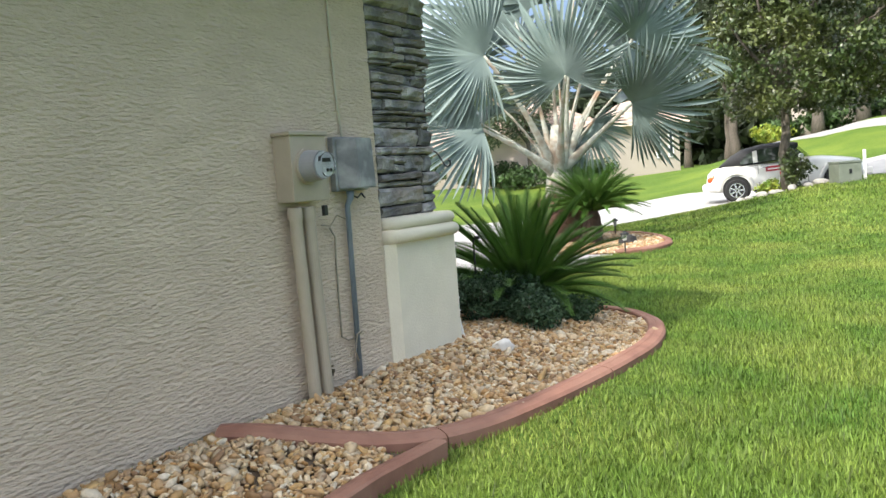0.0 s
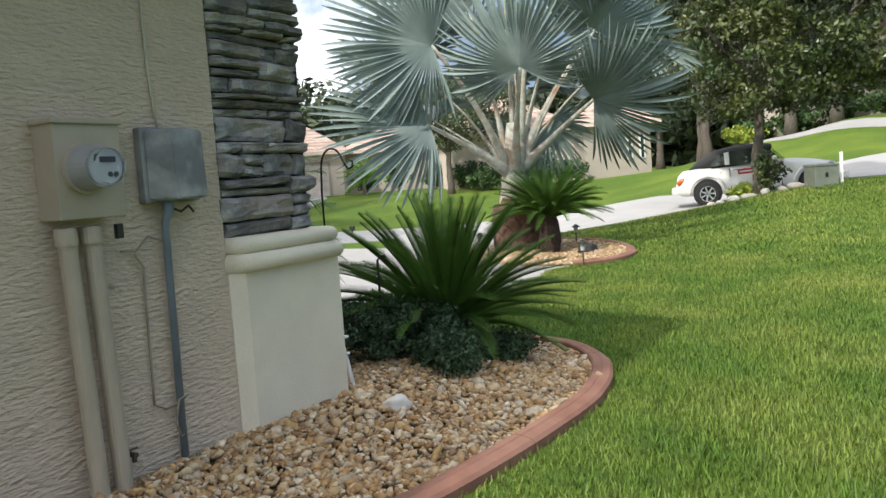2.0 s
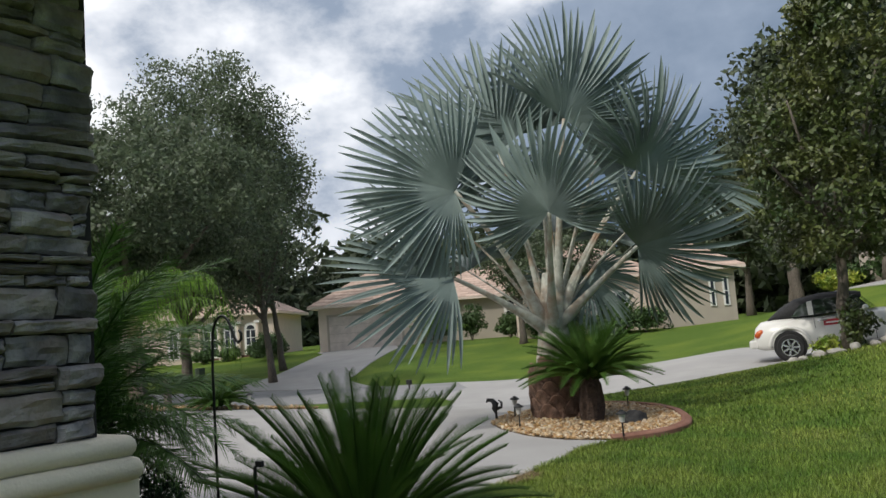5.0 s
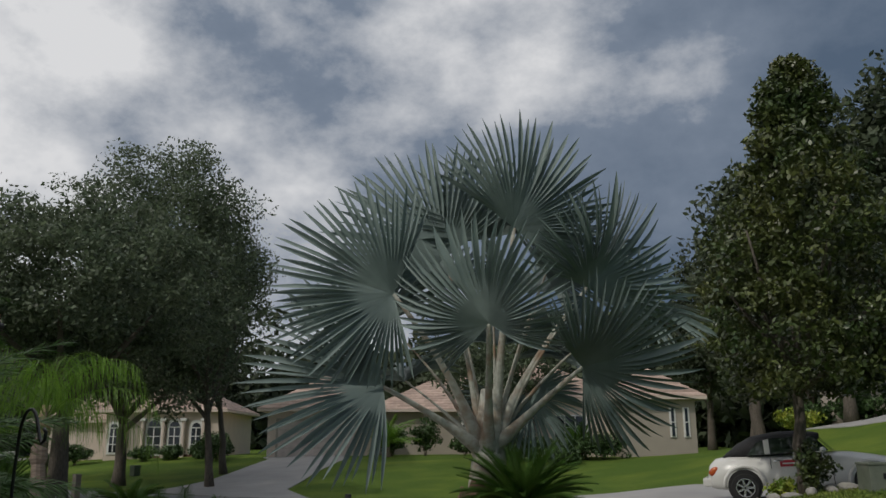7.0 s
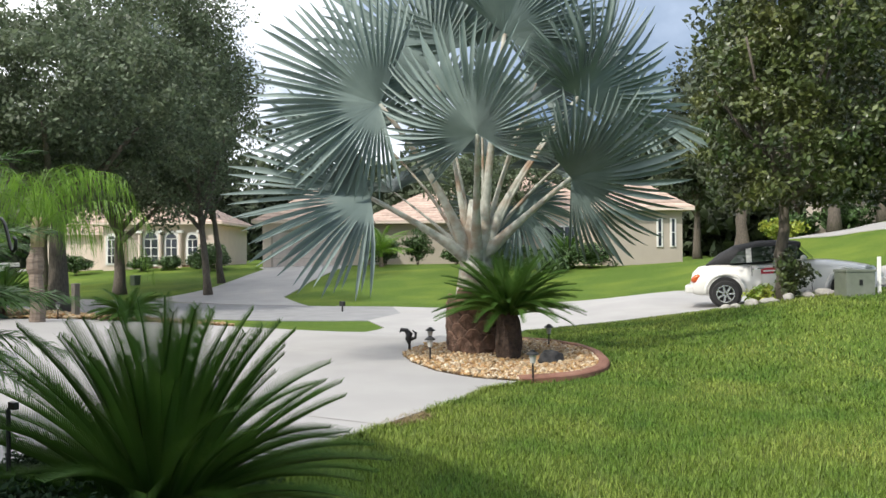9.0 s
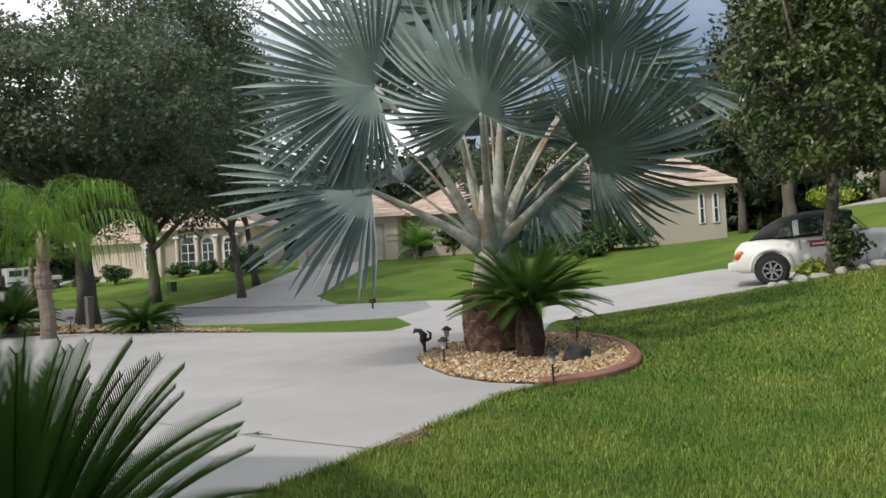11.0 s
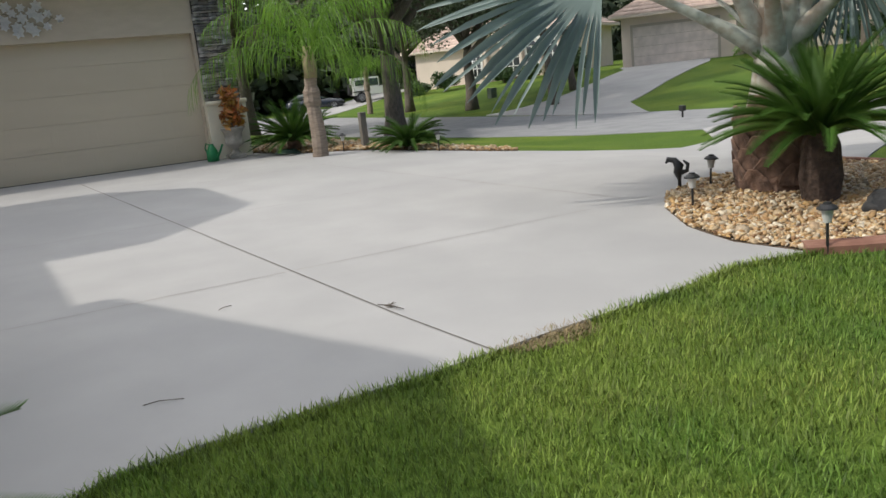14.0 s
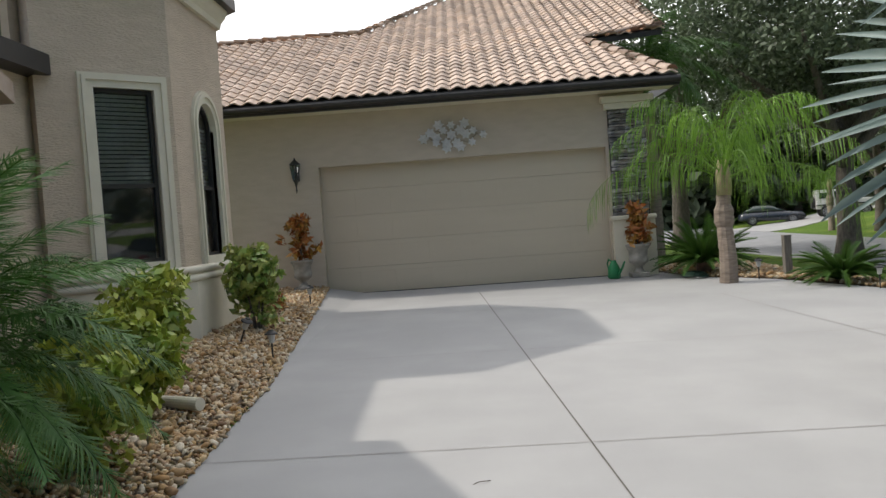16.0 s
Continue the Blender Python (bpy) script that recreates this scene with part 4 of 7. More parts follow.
cyl(bm, (-0.36, 0, 0), (0.36, 0, 0), 0.055, seg=16)
part("tube", bm, M_stucco_cream, d)
h = thing("garden_hose", "coiled dark green garden hose on the ground", "hose", (-16.9, 13.45, gz(-16.9, 13.45) + 0.05))
M_hose = material("dark_green_rubber", (0.015, 0.05, 0.03), 0.5, scale=8)
bm = bmesh.new()
tube(bm, [(math.cos(k * 0.42) * (0.32 - 0.002 * k), math.sin(k * 0.42) * (0.25 - 0.002 * k), 0.0 + 0.0012 * k) for k in range(60)], 0.012, 6)
part("coil", bm, M_hose, h)
# twigs and a dry leaf lying on the concrete
for i, (x, y, r) in enumerate(((-5.70, 10.2, 20), (-5.05, 8.55, 75), (-6.6, 9.3, 120))):
    t = thing("dry_twig", "dry brown twig with leaves on the concrete", "twig", (x, y, gz(x, y) + 0.03), "fallen twigs", rz=r)
    s = (1.0, 0.8, 0.45, 0.35, 0.3)[i]
    bm = bmesh.new()
    tube(bm, [(-0.13 * s, 0, 0), (-0.03 * s, 0.012 * s, 0.006), (0.13 * s, -0.01 * s, 0.0)], 0.0028, 5)
    if i == 0:
        for q in range(7):
            a = q * 0.9
            tube(bm, [(0.02 * q - 0.06, 0, 0.003), (0.02 * q - 0.06 + 0.06 * math.cos(a), 0.07 * math.sin(a), 0.012)], [0.006, 0.002], 4)
    part("stem", bm, M_bark, t)

PATCH = smooth_line([(-4.46, 10.22), (-4.33, 10.4), (-4.29, 10.65), (-4.36, 10.85), (-4.52, 10.95), (-4.55, 10.7), (-4.52, 10.4)], 4, True)
M_thatch = material("dry_thatch", (0.30, 0.23, 0.12), 0.95, color2=(0.17, 0.13, 0.065), scale=30, island=0.3)

# saw-cut joints: dark strips just proud of the slab
M_joint = material("joint_filler", (0.13, 0.115, 0.10), 0.95, scale=12)
M_joint2 = material("shallow_joint", (0.30, 0.275, 0.25), 0.95, scale=12)


def joint(p, q, w, mat):
    bm = bmesh.new()
    n = 40
    L = math.hypot(q[0] - p[0], q[1] - p[1])
    ox, oy = -(q[1] - p[1]) / L * w / 2, (q[0] - p[0]) / L * w / 2
    rows = []
    for k in range(n + 1):
        x, y = p[0] + (q[0] - p[0]) * k / n, p[1] + (q[1] - p[1]) * k / n
        z = gz(x, y) + 0.0265
        f = 1 + 0.35 * noise.noise((x * 4, y * 4, 0))
        rows.append((bm.verts.new((x + ox * f, y + oy * f, z)), bm.verts.new((x - ox * f, y - oy * f, z))))
    for (a, b), (c, e) in zip(rows, rows[1:]):
        bm.faces.new((a, b, e, c))
    bmesh.ops.recalc_face_normals(bm, faces=bm.faces)
    solo("concrete_joint", bm, mat, "dark saw-cut joint across the concrete driveway", "joint", "structure")


joint((-16.9, 9.5), (-4.45, 10.22), 0.011, M_joint)
joint((-7.35, 7.36), (-7.2, 13.2), 0.009, M_joint2)
joint((-10.95, 7.1), (-10.55, 17.8), 0.009, M_joint2)
joint((-14.35, 6.9), (-14.3, 14.9), 0.009, M_joint2)
joint((-14.3, 13.15), (-7.4, 13.8), 0.010, M_joint2)


# ---- plants ----
RGT, FWD = Vector((0.834, 0.552, 0)), Vector((-0.552, 0.834, 0))


def bulk(name, verts, faces, mat, smooth=False):
    """A mesh from arrays: verts (n, 3) and faces (m, k)."""
    verts, faces = np.asarray(verts, np.float32), np.asarray(faces, np.int32)
    me = bpy.data.meshes.new(name)
    m, k = faces.shape
    me.vertices.add(len(verts))
    me.vertices.foreach_set("co", verts.ravel())
    me.loops.add(m * k)
    me.loops.foreach_set("vertex_index", faces.ravel())
    me.polygons.add(m)
    me.polygons.foreach_set("loop_start", np.arange(0, m * k, k, dtype=np.int32))
    me.update(calc_edges=True)
    me.materials.append(mat)
    if smooth:
        me.shade_smooth()
    return me


def frame_of(axis, normal):
    x = Vector(axis).normalized()
    z = Vector(normal)
    z = (z - x * z.dot(x)).normalized()
    y = z.cross(x)
    return Matrix(((x.x, y.x, z.x, 0), (x.y, y.y, z.y, 0), (x.z, y.z, z.z, 0), (0, 0, 0, 1)))


def fan_mesh(R, seed, droop=0.12, fold=0.25, span=(105, 105)):
    """A pleated, split fan leaf; its stalk meets it at the origin, it points along x and opens by span to its two sides."""
    rng = random.Random(seed)
    lo, wide = -span[0], span[0] + span[1]
    n = int(wide / 4.6)
    verts, faces = [], []
    reach = lambda a: R * (0.52 + 0.48 * math.cos(a * 0.62))
    shape = lambda x, y, t, dr: fold * abs(y) * (1 - 0.4 * t) - dr * R * t * t
    shared = []
    for i in range(n + 1):
        a = radians(lo + wide * i / n)
        row = []
        for t in (0.004, 0.26):
            r = reach(a) * t
            x, y = r * math.cos(a), r * math.sin(a)
            row.append(len(verts))
            verts.append((x, y, shape(x, y, t, droop) + 0.045 * R * t ** 0.7))
        shared.append(row)
    for i in range(n):
        a = radians(lo + wide * (i + 0.5) / n)
        hw = radians(wide) / n / 2
        rad = reach(a) * rng.uniform(0.92, 1.05)
        split = rng.uniform(0.42, 0.56)
        tw = rng.uniform(-0.06, 0.06)
        tilt = rng.uniform(-0.05, 0.05)
        dr = droop * rng.uniform(0.6, 1.7)
        left, mid, right = list(shared[i]), [], list(shared[i + 1])
        rows = ((0.004, 1.0), (0.26, 1.0), (split, 0.95), (split + 0.22, 0.68), (0.90, 0.32), (1.0, 0.04))
        for q, (t, spread) in enumerate(rows):
            r = rad * t
            late = max(0.0, t - split)
            for side, into in ((-1, left), (0, mid), (1, right)):
                if side and q < 2:
                    continue
                ang = a + side * hw * spread + tw * late
                x, y = r * math.cos(ang), r * math.sin(ang)
                z = shape(x, y, t, dr if q > 1 else droop) - 0.5 * dr * R * late + (0.0 if side == 0 else 0.06 * R * t ** 0.7 * spread) + (side * tilt * R * t * spread if q > 1 else 0.0)
                into.append(len(verts))
                verts.append((x, y, z))
        for q in range(len(rows) - 1):
            faces.append((left[q], mid[q], mid[q + 1], left[q + 1]))
            faces.append((mid[q], right[q], right[q + 1], mid[q + 1]))
    return bulk("leaf", verts, faces, M_palm)


def silver_palm():
    x0, y0 = PALM_AT
    p = thing("silver_fan_palm", "silver-blue fan palm with huge pleated leaves in a gravel bed", "palm tree", (x0, y0, gz(x0, y0)))
    bm = bmesh.new()
    rng = random.Random(3)
    prof = [(0.41, -0.05), (0.42, 0.15), (0.40, 0.4), (0.37, 0.6), (0.33, 0.78), (0.27, 1.0)]
    lathe(bm, prof, 26)
    for v in bm.verts:
        v.co += Vector((v.co.x, v.co.y, 0)) * 0.16 * noise.noise(v.co * 5.0)
    part("trunk", bm, M_boot, p, "brown fibrous trunk base")
    boot = bmesh.new()
    tube(boot, [(0, 0, 0), (0.02, 0, 0.12), (0.05, 0, 0.26)], [0.1, 0.085, 0.03], 7)
    bmesh.ops.scale(boot, vec=(0.4, 1.9, 0.8), verts=boot.verts)
    first = None
    for k in range(44):
        a, z = k * 2.4, 0.05 + 0.016 * k
        o = part("boot", boot if first is None else first, M_boot, p)
        first = o.data
        r = 0.395 - 0.12 * max(0, z - 0.5)
        o.matrix_local = pose(r * math.cos(a), r * math.sin(a), z, 0, 0, math.degrees(a)) @ pose(0, 0, 0, 0, 12, 0)
    bm = bmesh.new()
    lathe(bm, [(0.31, 0.72), (0.28, 0.95), (0.25, 1.25), (0.22, 1.55), (0.16, 1.9), (0.09, 2.3)], 20)
    for v in bm.verts:
        a = math.atan2(v.co.y, v.co.x)
        v.co.x, v.co.y = v.co.x * (1 + 0.10 * math.sin(3 * a + v.co.z * 4)), v.co.y * (1 + 0.10 * math.sin(3 * a + v.co.z * 4))
    part("heart", bm, M_petiole, p, "pale column of clasping leaf bases", True)
    def fan_leaf(i, r, f, z, ang, lean, nm, rad, droop, fold, opening, stalk=1.0):
        """One leaf on its stalk: hub (right, forward, height), direction in the upright plane (degrees) and forward lean, normal, radius, droop, fold, opening."""
        pos = RGT * r + FWD * f + Vector((0, 0, z - gz(x0, y0)))
        A = RGT * math.cos(radians(ang)) + FWD * lean + Vector((0, 0, math.sin(radians(ang))))
        N = RGT * nm[0] + FWD * nm[1] + Vector((0, 0, nm[2]))
        leaf = part("leaf", fan_mesh(1.0, i, droop, fold, opening), M_palm, p)
        leaf.matrix_local = Matrix.Translation(pos) @ frame_of(A, N) @ Matrix.Scale(rad * 1.04, 4)
        flat = Vector((pos.x, pos.y, 0))
        d = flat.normalized() if flat.length > 0.05 else Vector((0, -1, 0))
        root = d * 0.10 + Vector((0, 0, 1.30 + 0.05 * (i % 5)))
        mid = d * (0.10 + flat.length * (0.26 if pos.z > 3.0 else 0.42)) + Vector((0, 0, 1.55 + (pos.z - 1.55) * 0.45))
        pts = [root.lerp(mid, t).lerp(mid.lerp(pos, t), t) for t in [k / 7 for k in range(8)]]
        bm = bmesh.new()
        tube(bm, pts, [w * stalk for w in (0.125, 0.10, 0.076, 0.058, 0.048, 0.041, 0.036, 0.03)], 9)
        part("petiole", bm, M_petiole, p, smooth=True)

    fan_leaf(0, -0.03, -1.50, 3.13, 106, -0.30, (-0.50, -0.85, -0.05), 1.50, 0.12, 0.55, (122, 126))
    fan_leaf(1, -1.36, -0.80, 3.66, 162, -0.10, (0.14, -0.96, -0.02), 1.80, 0.10, 0.50, (96, 122))
    fan_leaf(2, -1.48, -0.90, 2.34, 166, -0.12, (0.12, -0.88, 0.32), 1.88, 0.08, 0.48, (56, 104))
    fan_leaf(3, 1.33, -0.60, 2.63, 14, -0.25, (0.20, -0.88, -0.38), 1.60, 0.12, 0.60, (108, 104))
    fan_leaf(4, 1.52, -0.20, 3.86, 46, 0.05, (0.45, -0.82, -0.20), 1.72, 0.12, 0.62, (82, 118))
    fan_leaf(5, 0.42, -0.40, 4.74, 70, -0.08, (0.18, -0.95, -0.22), 1.72, 0.10, 0.30, (112, 78))
    fan_leaf(6, -0.62, 0.20, 4.42, 124, 0.05, (0.12, -1.0, 0.08), 2.02, 0.08, 0.20, (88, 104), 0.6)
    fan_leaf(7, 0.05, 0.30, 4.75, 100, 0.10, (0.0, -1.0, 0.12), 1.62, 0.08, 0.20, (92, 92), 0.6)
    fan_leaf(8, 0.95, 0.25, 4.15, 30, 0.20, (-0.05, -1.0, 0.15), 1.78, 0.10, 0.30, (104, 96), 0.6)
    fan_leaf(9, 2.30, 0.60, 3.70, 8, 0.20, (-0.2, -0.8, 0.5), 1.38, 0.12, 0.50, (110, 110), 0.45)
    fan_leaf(10, 1.42, -0.30, 3.70, -100, -0.35, (0.6, -0.75, -0.1), 0.85, 0.22, 0.70, (60, 60), 0.45)
    fan_leaf(11, 0.60, 0.30, 2.30, -62, -0.2, (0.2, -0.9, 0.25), 1.02, 0.16, 0.40, (100, 100), 0.45)
    fan_leaf(12, 0.25, 0.45, 2.25, -112, -0.1, (-0.2, -0.9, 0.2), 0.85, 0.16, 0.40, (100, 100), 0.45)
    fan_leaf(13, 1.0, 0.9, 4.0, 52, 0.8, (-0.4, -0.5, 0.8), 1.7, 0.10, 0.30, (108, 108), 0.45)
    fan_leaf(14, -0.5, 1.1, 4.1, 112, 0.8, (0.2, -0.5, 0.9), 1.7, 0.10, 0.30, (108, 108), 0.45)
    fan_leaf(15, -1.6, 0.9, 3.5, 142, 0.5, (0.3, -0.7, 0.5), 1.7, 0.12, 0.45, (110, 110), 0.45)
    fan_leaf(16, 0.3, 1.7, 3.2, 80, 1.6, (0, -0.3, 1.0), 1.7, 0.12, 0.55, (115, 115), 0.45)
    fan_leaf(17, 1.6, 1.4, 2.8, 16, 0.9, (-0.2, -0.4, 0.9), 1.5, 0.12, 0.55, (115, 115), 0.45)
    fan_leaf(18, -1.3, 1.5, 2.6, 172, 0.9, (0.2, -0.4, 0.9), 1.5, 0.12, 0.55, (115, 115), 0.45)
    fan_leaf(19, 0.10, 0.0, 3.7, 88, -0.05, (0.9, -0.35, 0.1), 1.0, 0.12, 0.62, (104, 104), 0.45)


def feather_mesh(L, pairs, leaflet, width, rise, droop, mat, seed, sag=0.0, vee=0.5, sweep=0.6, plume=0.0):
    """A feather leaf from the origin along x: a rachis with paired leaflets that grow out of its edges."""
    rng = random.Random(seed)
    verts, faces = [], []
    S = lambda t: Vector((L * (t - 0.10 * droop * t * t), 0, L * (rise * t - droop * t * t)))
    n = pairs
    T = [0.0] + [0.10 + 0.90 * i / n for i in range(n + 1)]
    edge = []
    for t in T:
        p, w = S(t), 0.012 * (1 - t) + 0.003
        edge.append(len(verts))
        verts += [(p.x, -w, p.z), (p.x, w, p.z), (p.x, 0, p.z - w)]
    for a, b in zip(edge, edge[1:]):
        faces += [(a, a + 1, b + 1, b), (a + 2, a, b, b + 2), (a + 1, a + 2, b + 2, b + 1)]
    for i in range(n):
        t = (T[i + 1] + T[i + 2]) / 2 if i < n - 1 else T[i + 1]
        p = S(t)
        tan = (S(min(1, t + 0.02)) - S(t - 0.02)).normalized()
        up = Vector((-tan.z, 0, tan.x))
        ln = leaflet * (math.sin(math.pi * (0.10 + 0.86 * t)) ** 0.6) * rng.uniform(0.92, 1.06)
        for s in (-1, 1):
            pl = rng.uniform(-plume, plume)
            d = (tan * (sweep + 0.5 * t) + Vector((0, s, 0)) + up * (vee + pl)).normalized()
            mid = p + d * ln * 0.5 + Vector((0, 0, -sag * ln * 0.22))
            tip = p + d * ln * (1 - 0.25 * sag) + Vector((0, 0, -sag * ln * (0.75 + rng.uniform(0, 0.25))))
            side = tan * width * 0.5
            e0, e1 = edge[i + 1] + (s > 0), edge[i + 2] + (s > 0)
            b = len(verts)
            e0, e1 = (e0, e1) if width > 0.0072 else (e0, edge[i + 1] + 2)
            verts += [tuple(mid + side), tuple(mid - side), tuple(tip + side * 0.15), tuple(tip - side * 0.15)]
            faces += [(e0, e1, b, b + 1), (b + 1, b, b + 2, b + 3)]
    return bulk("frond", verts, faces, mat)


def sago(at, name, label, trunk_h, trunk_r, count, L, seed, lift=(8, 78), trunk_mat=None, wide=0.0048, arch=0.0, pairs=84, leaflet=0.125):
    c = thing(name, label, "cycad", (at[0], at[1], gz(*at)), "sago cycads")
    rng = random.Random(seed)
    bm = lathe(bmesh.new(), [(trunk_r * 0.95, -0.05), (trunk_r, trunk_h * 0.4), (trunk_r * 0.95, trunk_h * 0.85), (trunk_r * 0.6, trunk_h * 1.1)], 18)
    for v in bm.verts:
        v.co += Vector((v.co.x, v.co.y, 0)) * 0.25 * noise.noise(v.co * 9.0)
    part("trunk", bm, trunk_mat or M_boot, c, "shaggy brown trunk")
    M = [feather_mesh(L, pairs, leaflet * L, wide, r, d, M_sago, seed + k, vee=0.55, sweep=0.75) for k, (r, d) in enumerate(((0.15 + arch, 0.22 + arch), (0.2 + arch, 0.42 + arch), (0.05, 0.10)))]
    for k in range(count):
        u = (k + 0.5) / count
        el = lift[1] + (lift[0] - lift[1]) * u ** 0.9 + rng.uniform(-5, 5)
        az = k * 137.5 + rng.uniform(-12, 12)
        o = part("frond", M[0 if el > 55 else (1 if el < 30 else k % 2)], M_sago, c)
        s = rng.uniform(0.88, 1.06) * (1.0 - 0.06 * u)
        o.matrix_local = pose(0, 0, trunk_h * 0.95, 0, 0, az) @ pose(trunk_r * 0.4, 0, 0, 0, -el, 0) @ pose(0, 0, 0, rng.uniform(-15, 15), 0, 0) @ Matrix.Scale(s, 4)
    return c


def feather_palm(at, name, label, h, tr, count, L, leaflet, mat, seed, sag, lift, ringed=True, lean=0.0, width=0.02, pairs=55, droop=(0.5, 0.8)):
    c = thing(name, label, "palm tree", (at[0], at[1], gz(*at)))
    rng = random.Random(seed)
    bm = bmesh.new()
    n = 16
    tube(bm, [(lean * (k / n) ** 2, 0, -0.05 + (h + 0.05) * k / n) for k in range(n + 1)], [tr * (1.25 - 0.45 * k / n) * (1.0 + 0.06 * (k % 2)) for k in range(n + 1)], 12)
    part("trunk", bm, M_palm_trunk, c, "ringed grey-brown trunk")
    bm = bmesh.new()
    tube(bm, [(lean, 0, h - 0.02), (lean, 0, h + 0.25), (lean, 0, h + 0.5)], [tr * 0.95, tr * 0.8, tr * 0.35], 10)
    part("crownshaft", bm, M_frond, c, "green crownshaft")
    M = [feather_mesh(L, pairs, leaflet, width, 0.35, d, mat, seed + k, sag=sag, vee=0.15, sweep=0.5, plume=0.5) for k, d in enumerate(droop)]
    for k in range(count):
        u = (k + 0.5) / count
        el = lift[1] + (lift[0] - lift[1]) * u + rng.uniform(-6, 6)
        o = part("frond", M[k % len(M)], mat, c)
        o.matrix_local = pose(lean, 0, h + 0.3 * (1 - u), 0, 0, k * 137.5 + rng.uniform(-10, 10)) @ pose(0.03, 0, 0, 0, -el, 0) @ Matrix.Scale(rng.uniform(0.85, 1.05), 4)
    return c


M_palm_trunk = material("palm_trunk", (0.30, 0.24, 0.19), 0.9, color2=(0.20, 0.155, 0.12), scale=6, stretch=(1, 1, 5), bump=0.5, bump_scale=14)


def weeping_frond(az, el, L, leaflet, width, seed, pairs=58, bend=2.3):
    """A long feather leaf in its palm's own space: it climbs, arches over, and its leaflets hang straight down."""
    rng = random.Random(seed)
    out = Vector((math.cos(az), math.sin(az), 0))
    side = Vector((-out.y, out.x, 0))
    n, a, p = pairs, el, Vector((0, 0, 0))
    verts, faces, prev = [], [], None
    for i in range(n + 1):
        t = i / n
        tan = out * math.cos(a) + Vector((0, 0, math.sin(a)))
        w = 0.014 * (1 - t) + 0.003
        b = len(verts)
        verts += [tuple(p - side * w), tuple(p + side * w), tuple(p - Vector((0, 0, w * 1.4)))]
        if prev is not None:
            faces += [(prev, prev + 1, b + 1, b), (prev + 2, prev, b, b + 2), (prev + 1, prev + 2, b + 2, b + 1)]
        prev = b
        if t > 0.16:
            ln = leaflet * math.sin(math.pi * (0.18 + 0.74 * t)) ** 0.6
            for sgn in (-1, 1):
                l = ln * rng.uniform(0.8, 1.1)
                reach = rng.uniform(0.2, 0.62)
                d = side * sgn * reach + tan * rng.uniform(0.05, 0.30)
                q0 = p
                q1 = p + d * l * 0.6 + Vector((0, 0, l * rng.uniform(-0.22, 0.05)))
                q2 = p + d * l * 0.95 + Vector((0, 0, -l * 0.58))
                q3 = p + d * l * 1.0 + Vector((0, 0, -l * rng.uniform(0.9, 1.1)))
                ww = (tan * 0.7 + side * 0.5 * sgn).normalized() * width * 0.5
                c = len(verts)
                for q, k in ((q0, 0.5), (q1, 1.0), (q2, 0.8), (q3, 0.12)):
                    verts += [tuple(q - ww * k), tuple(q + ww * k)]
                faces += [(c, c + 1, c + 3, c + 2), (c + 2, c + 3, c + 5, c + 4), (c + 4, c + 5, c + 7, c + 6)]
        p = p + tan * L / n
        a -= bend / n * (0.35 + 1.3 * t)
    return bulk("frond", verts, faces, M_frond)


def queen_palm(at, label, h, tr, L, leaflet, seed, count=13):
    c = thing("queen_palm", label, "palm tree", (at[0], at[1], gz(*at)), "queen palms")
    rng = random.Random(seed)
    bm = bmesh.new()
    n = 18
    tube(bm, [(0.05 * math.sin(k * 0.4), 0, -0.05 + (h + 0.05) * k / n) for k in range(n + 1)],
         [tr * (1.2 - 0.35 * k / n) * (1 + 0.05 * (k % 2)) * (1.3 if 11 <= k <= 13 else 1.0) for k in range(n + 1)], 12)
    part("trunk", bm, M_palm_trunk, c, "ringed grey-brown trunk")
    top = Vector((0.05 * math.sin(n * 0.4), 0, h))
    for k in range(7):
        a = k * 2.4 + seed
        bm = bmesh.new()
        tube(bm, [top + Vector((0.05 * math.cos(a), 0.05 * math.sin(a), -0.25)), top + Vector((0.075 * math.cos(a), 0.075 * math.sin(a), 0.05)), top + Vector((0.06 * math.cos(a), 0.06 * math.sin(a), 0.34))], [tr * 0.6, tr * 0.5, 0.02], 8)
        part("leaf_base", bm, M_leaf_base, c, "split yellow-green leaf base", True)
    for k in range(count):
        u = (k + 0.5) / count
        el = radians(84 - 62 * u ** 1.2 + rng.uniform(-5, 5))
        o = part("frond", weeping_frond(k * 2.4 + rng.uniform(-0.2, 0.2), el, L * rng.uniform(0.85, 1.08) * (0.75 + 0.25 * min(1, 3 * u)), leaflet, 0.0125, seed * 50 + k, 50, 2.05), M_frond, c)
        o.location = top + Vector((0, 0, 0.15 * (1 - u)))
    return c


M_leaf_base = material("palm_leaf_base", (0.30, 0.30, 0.13), 0.7, color2=(0.26, 0.19, 0.12), scale=9)


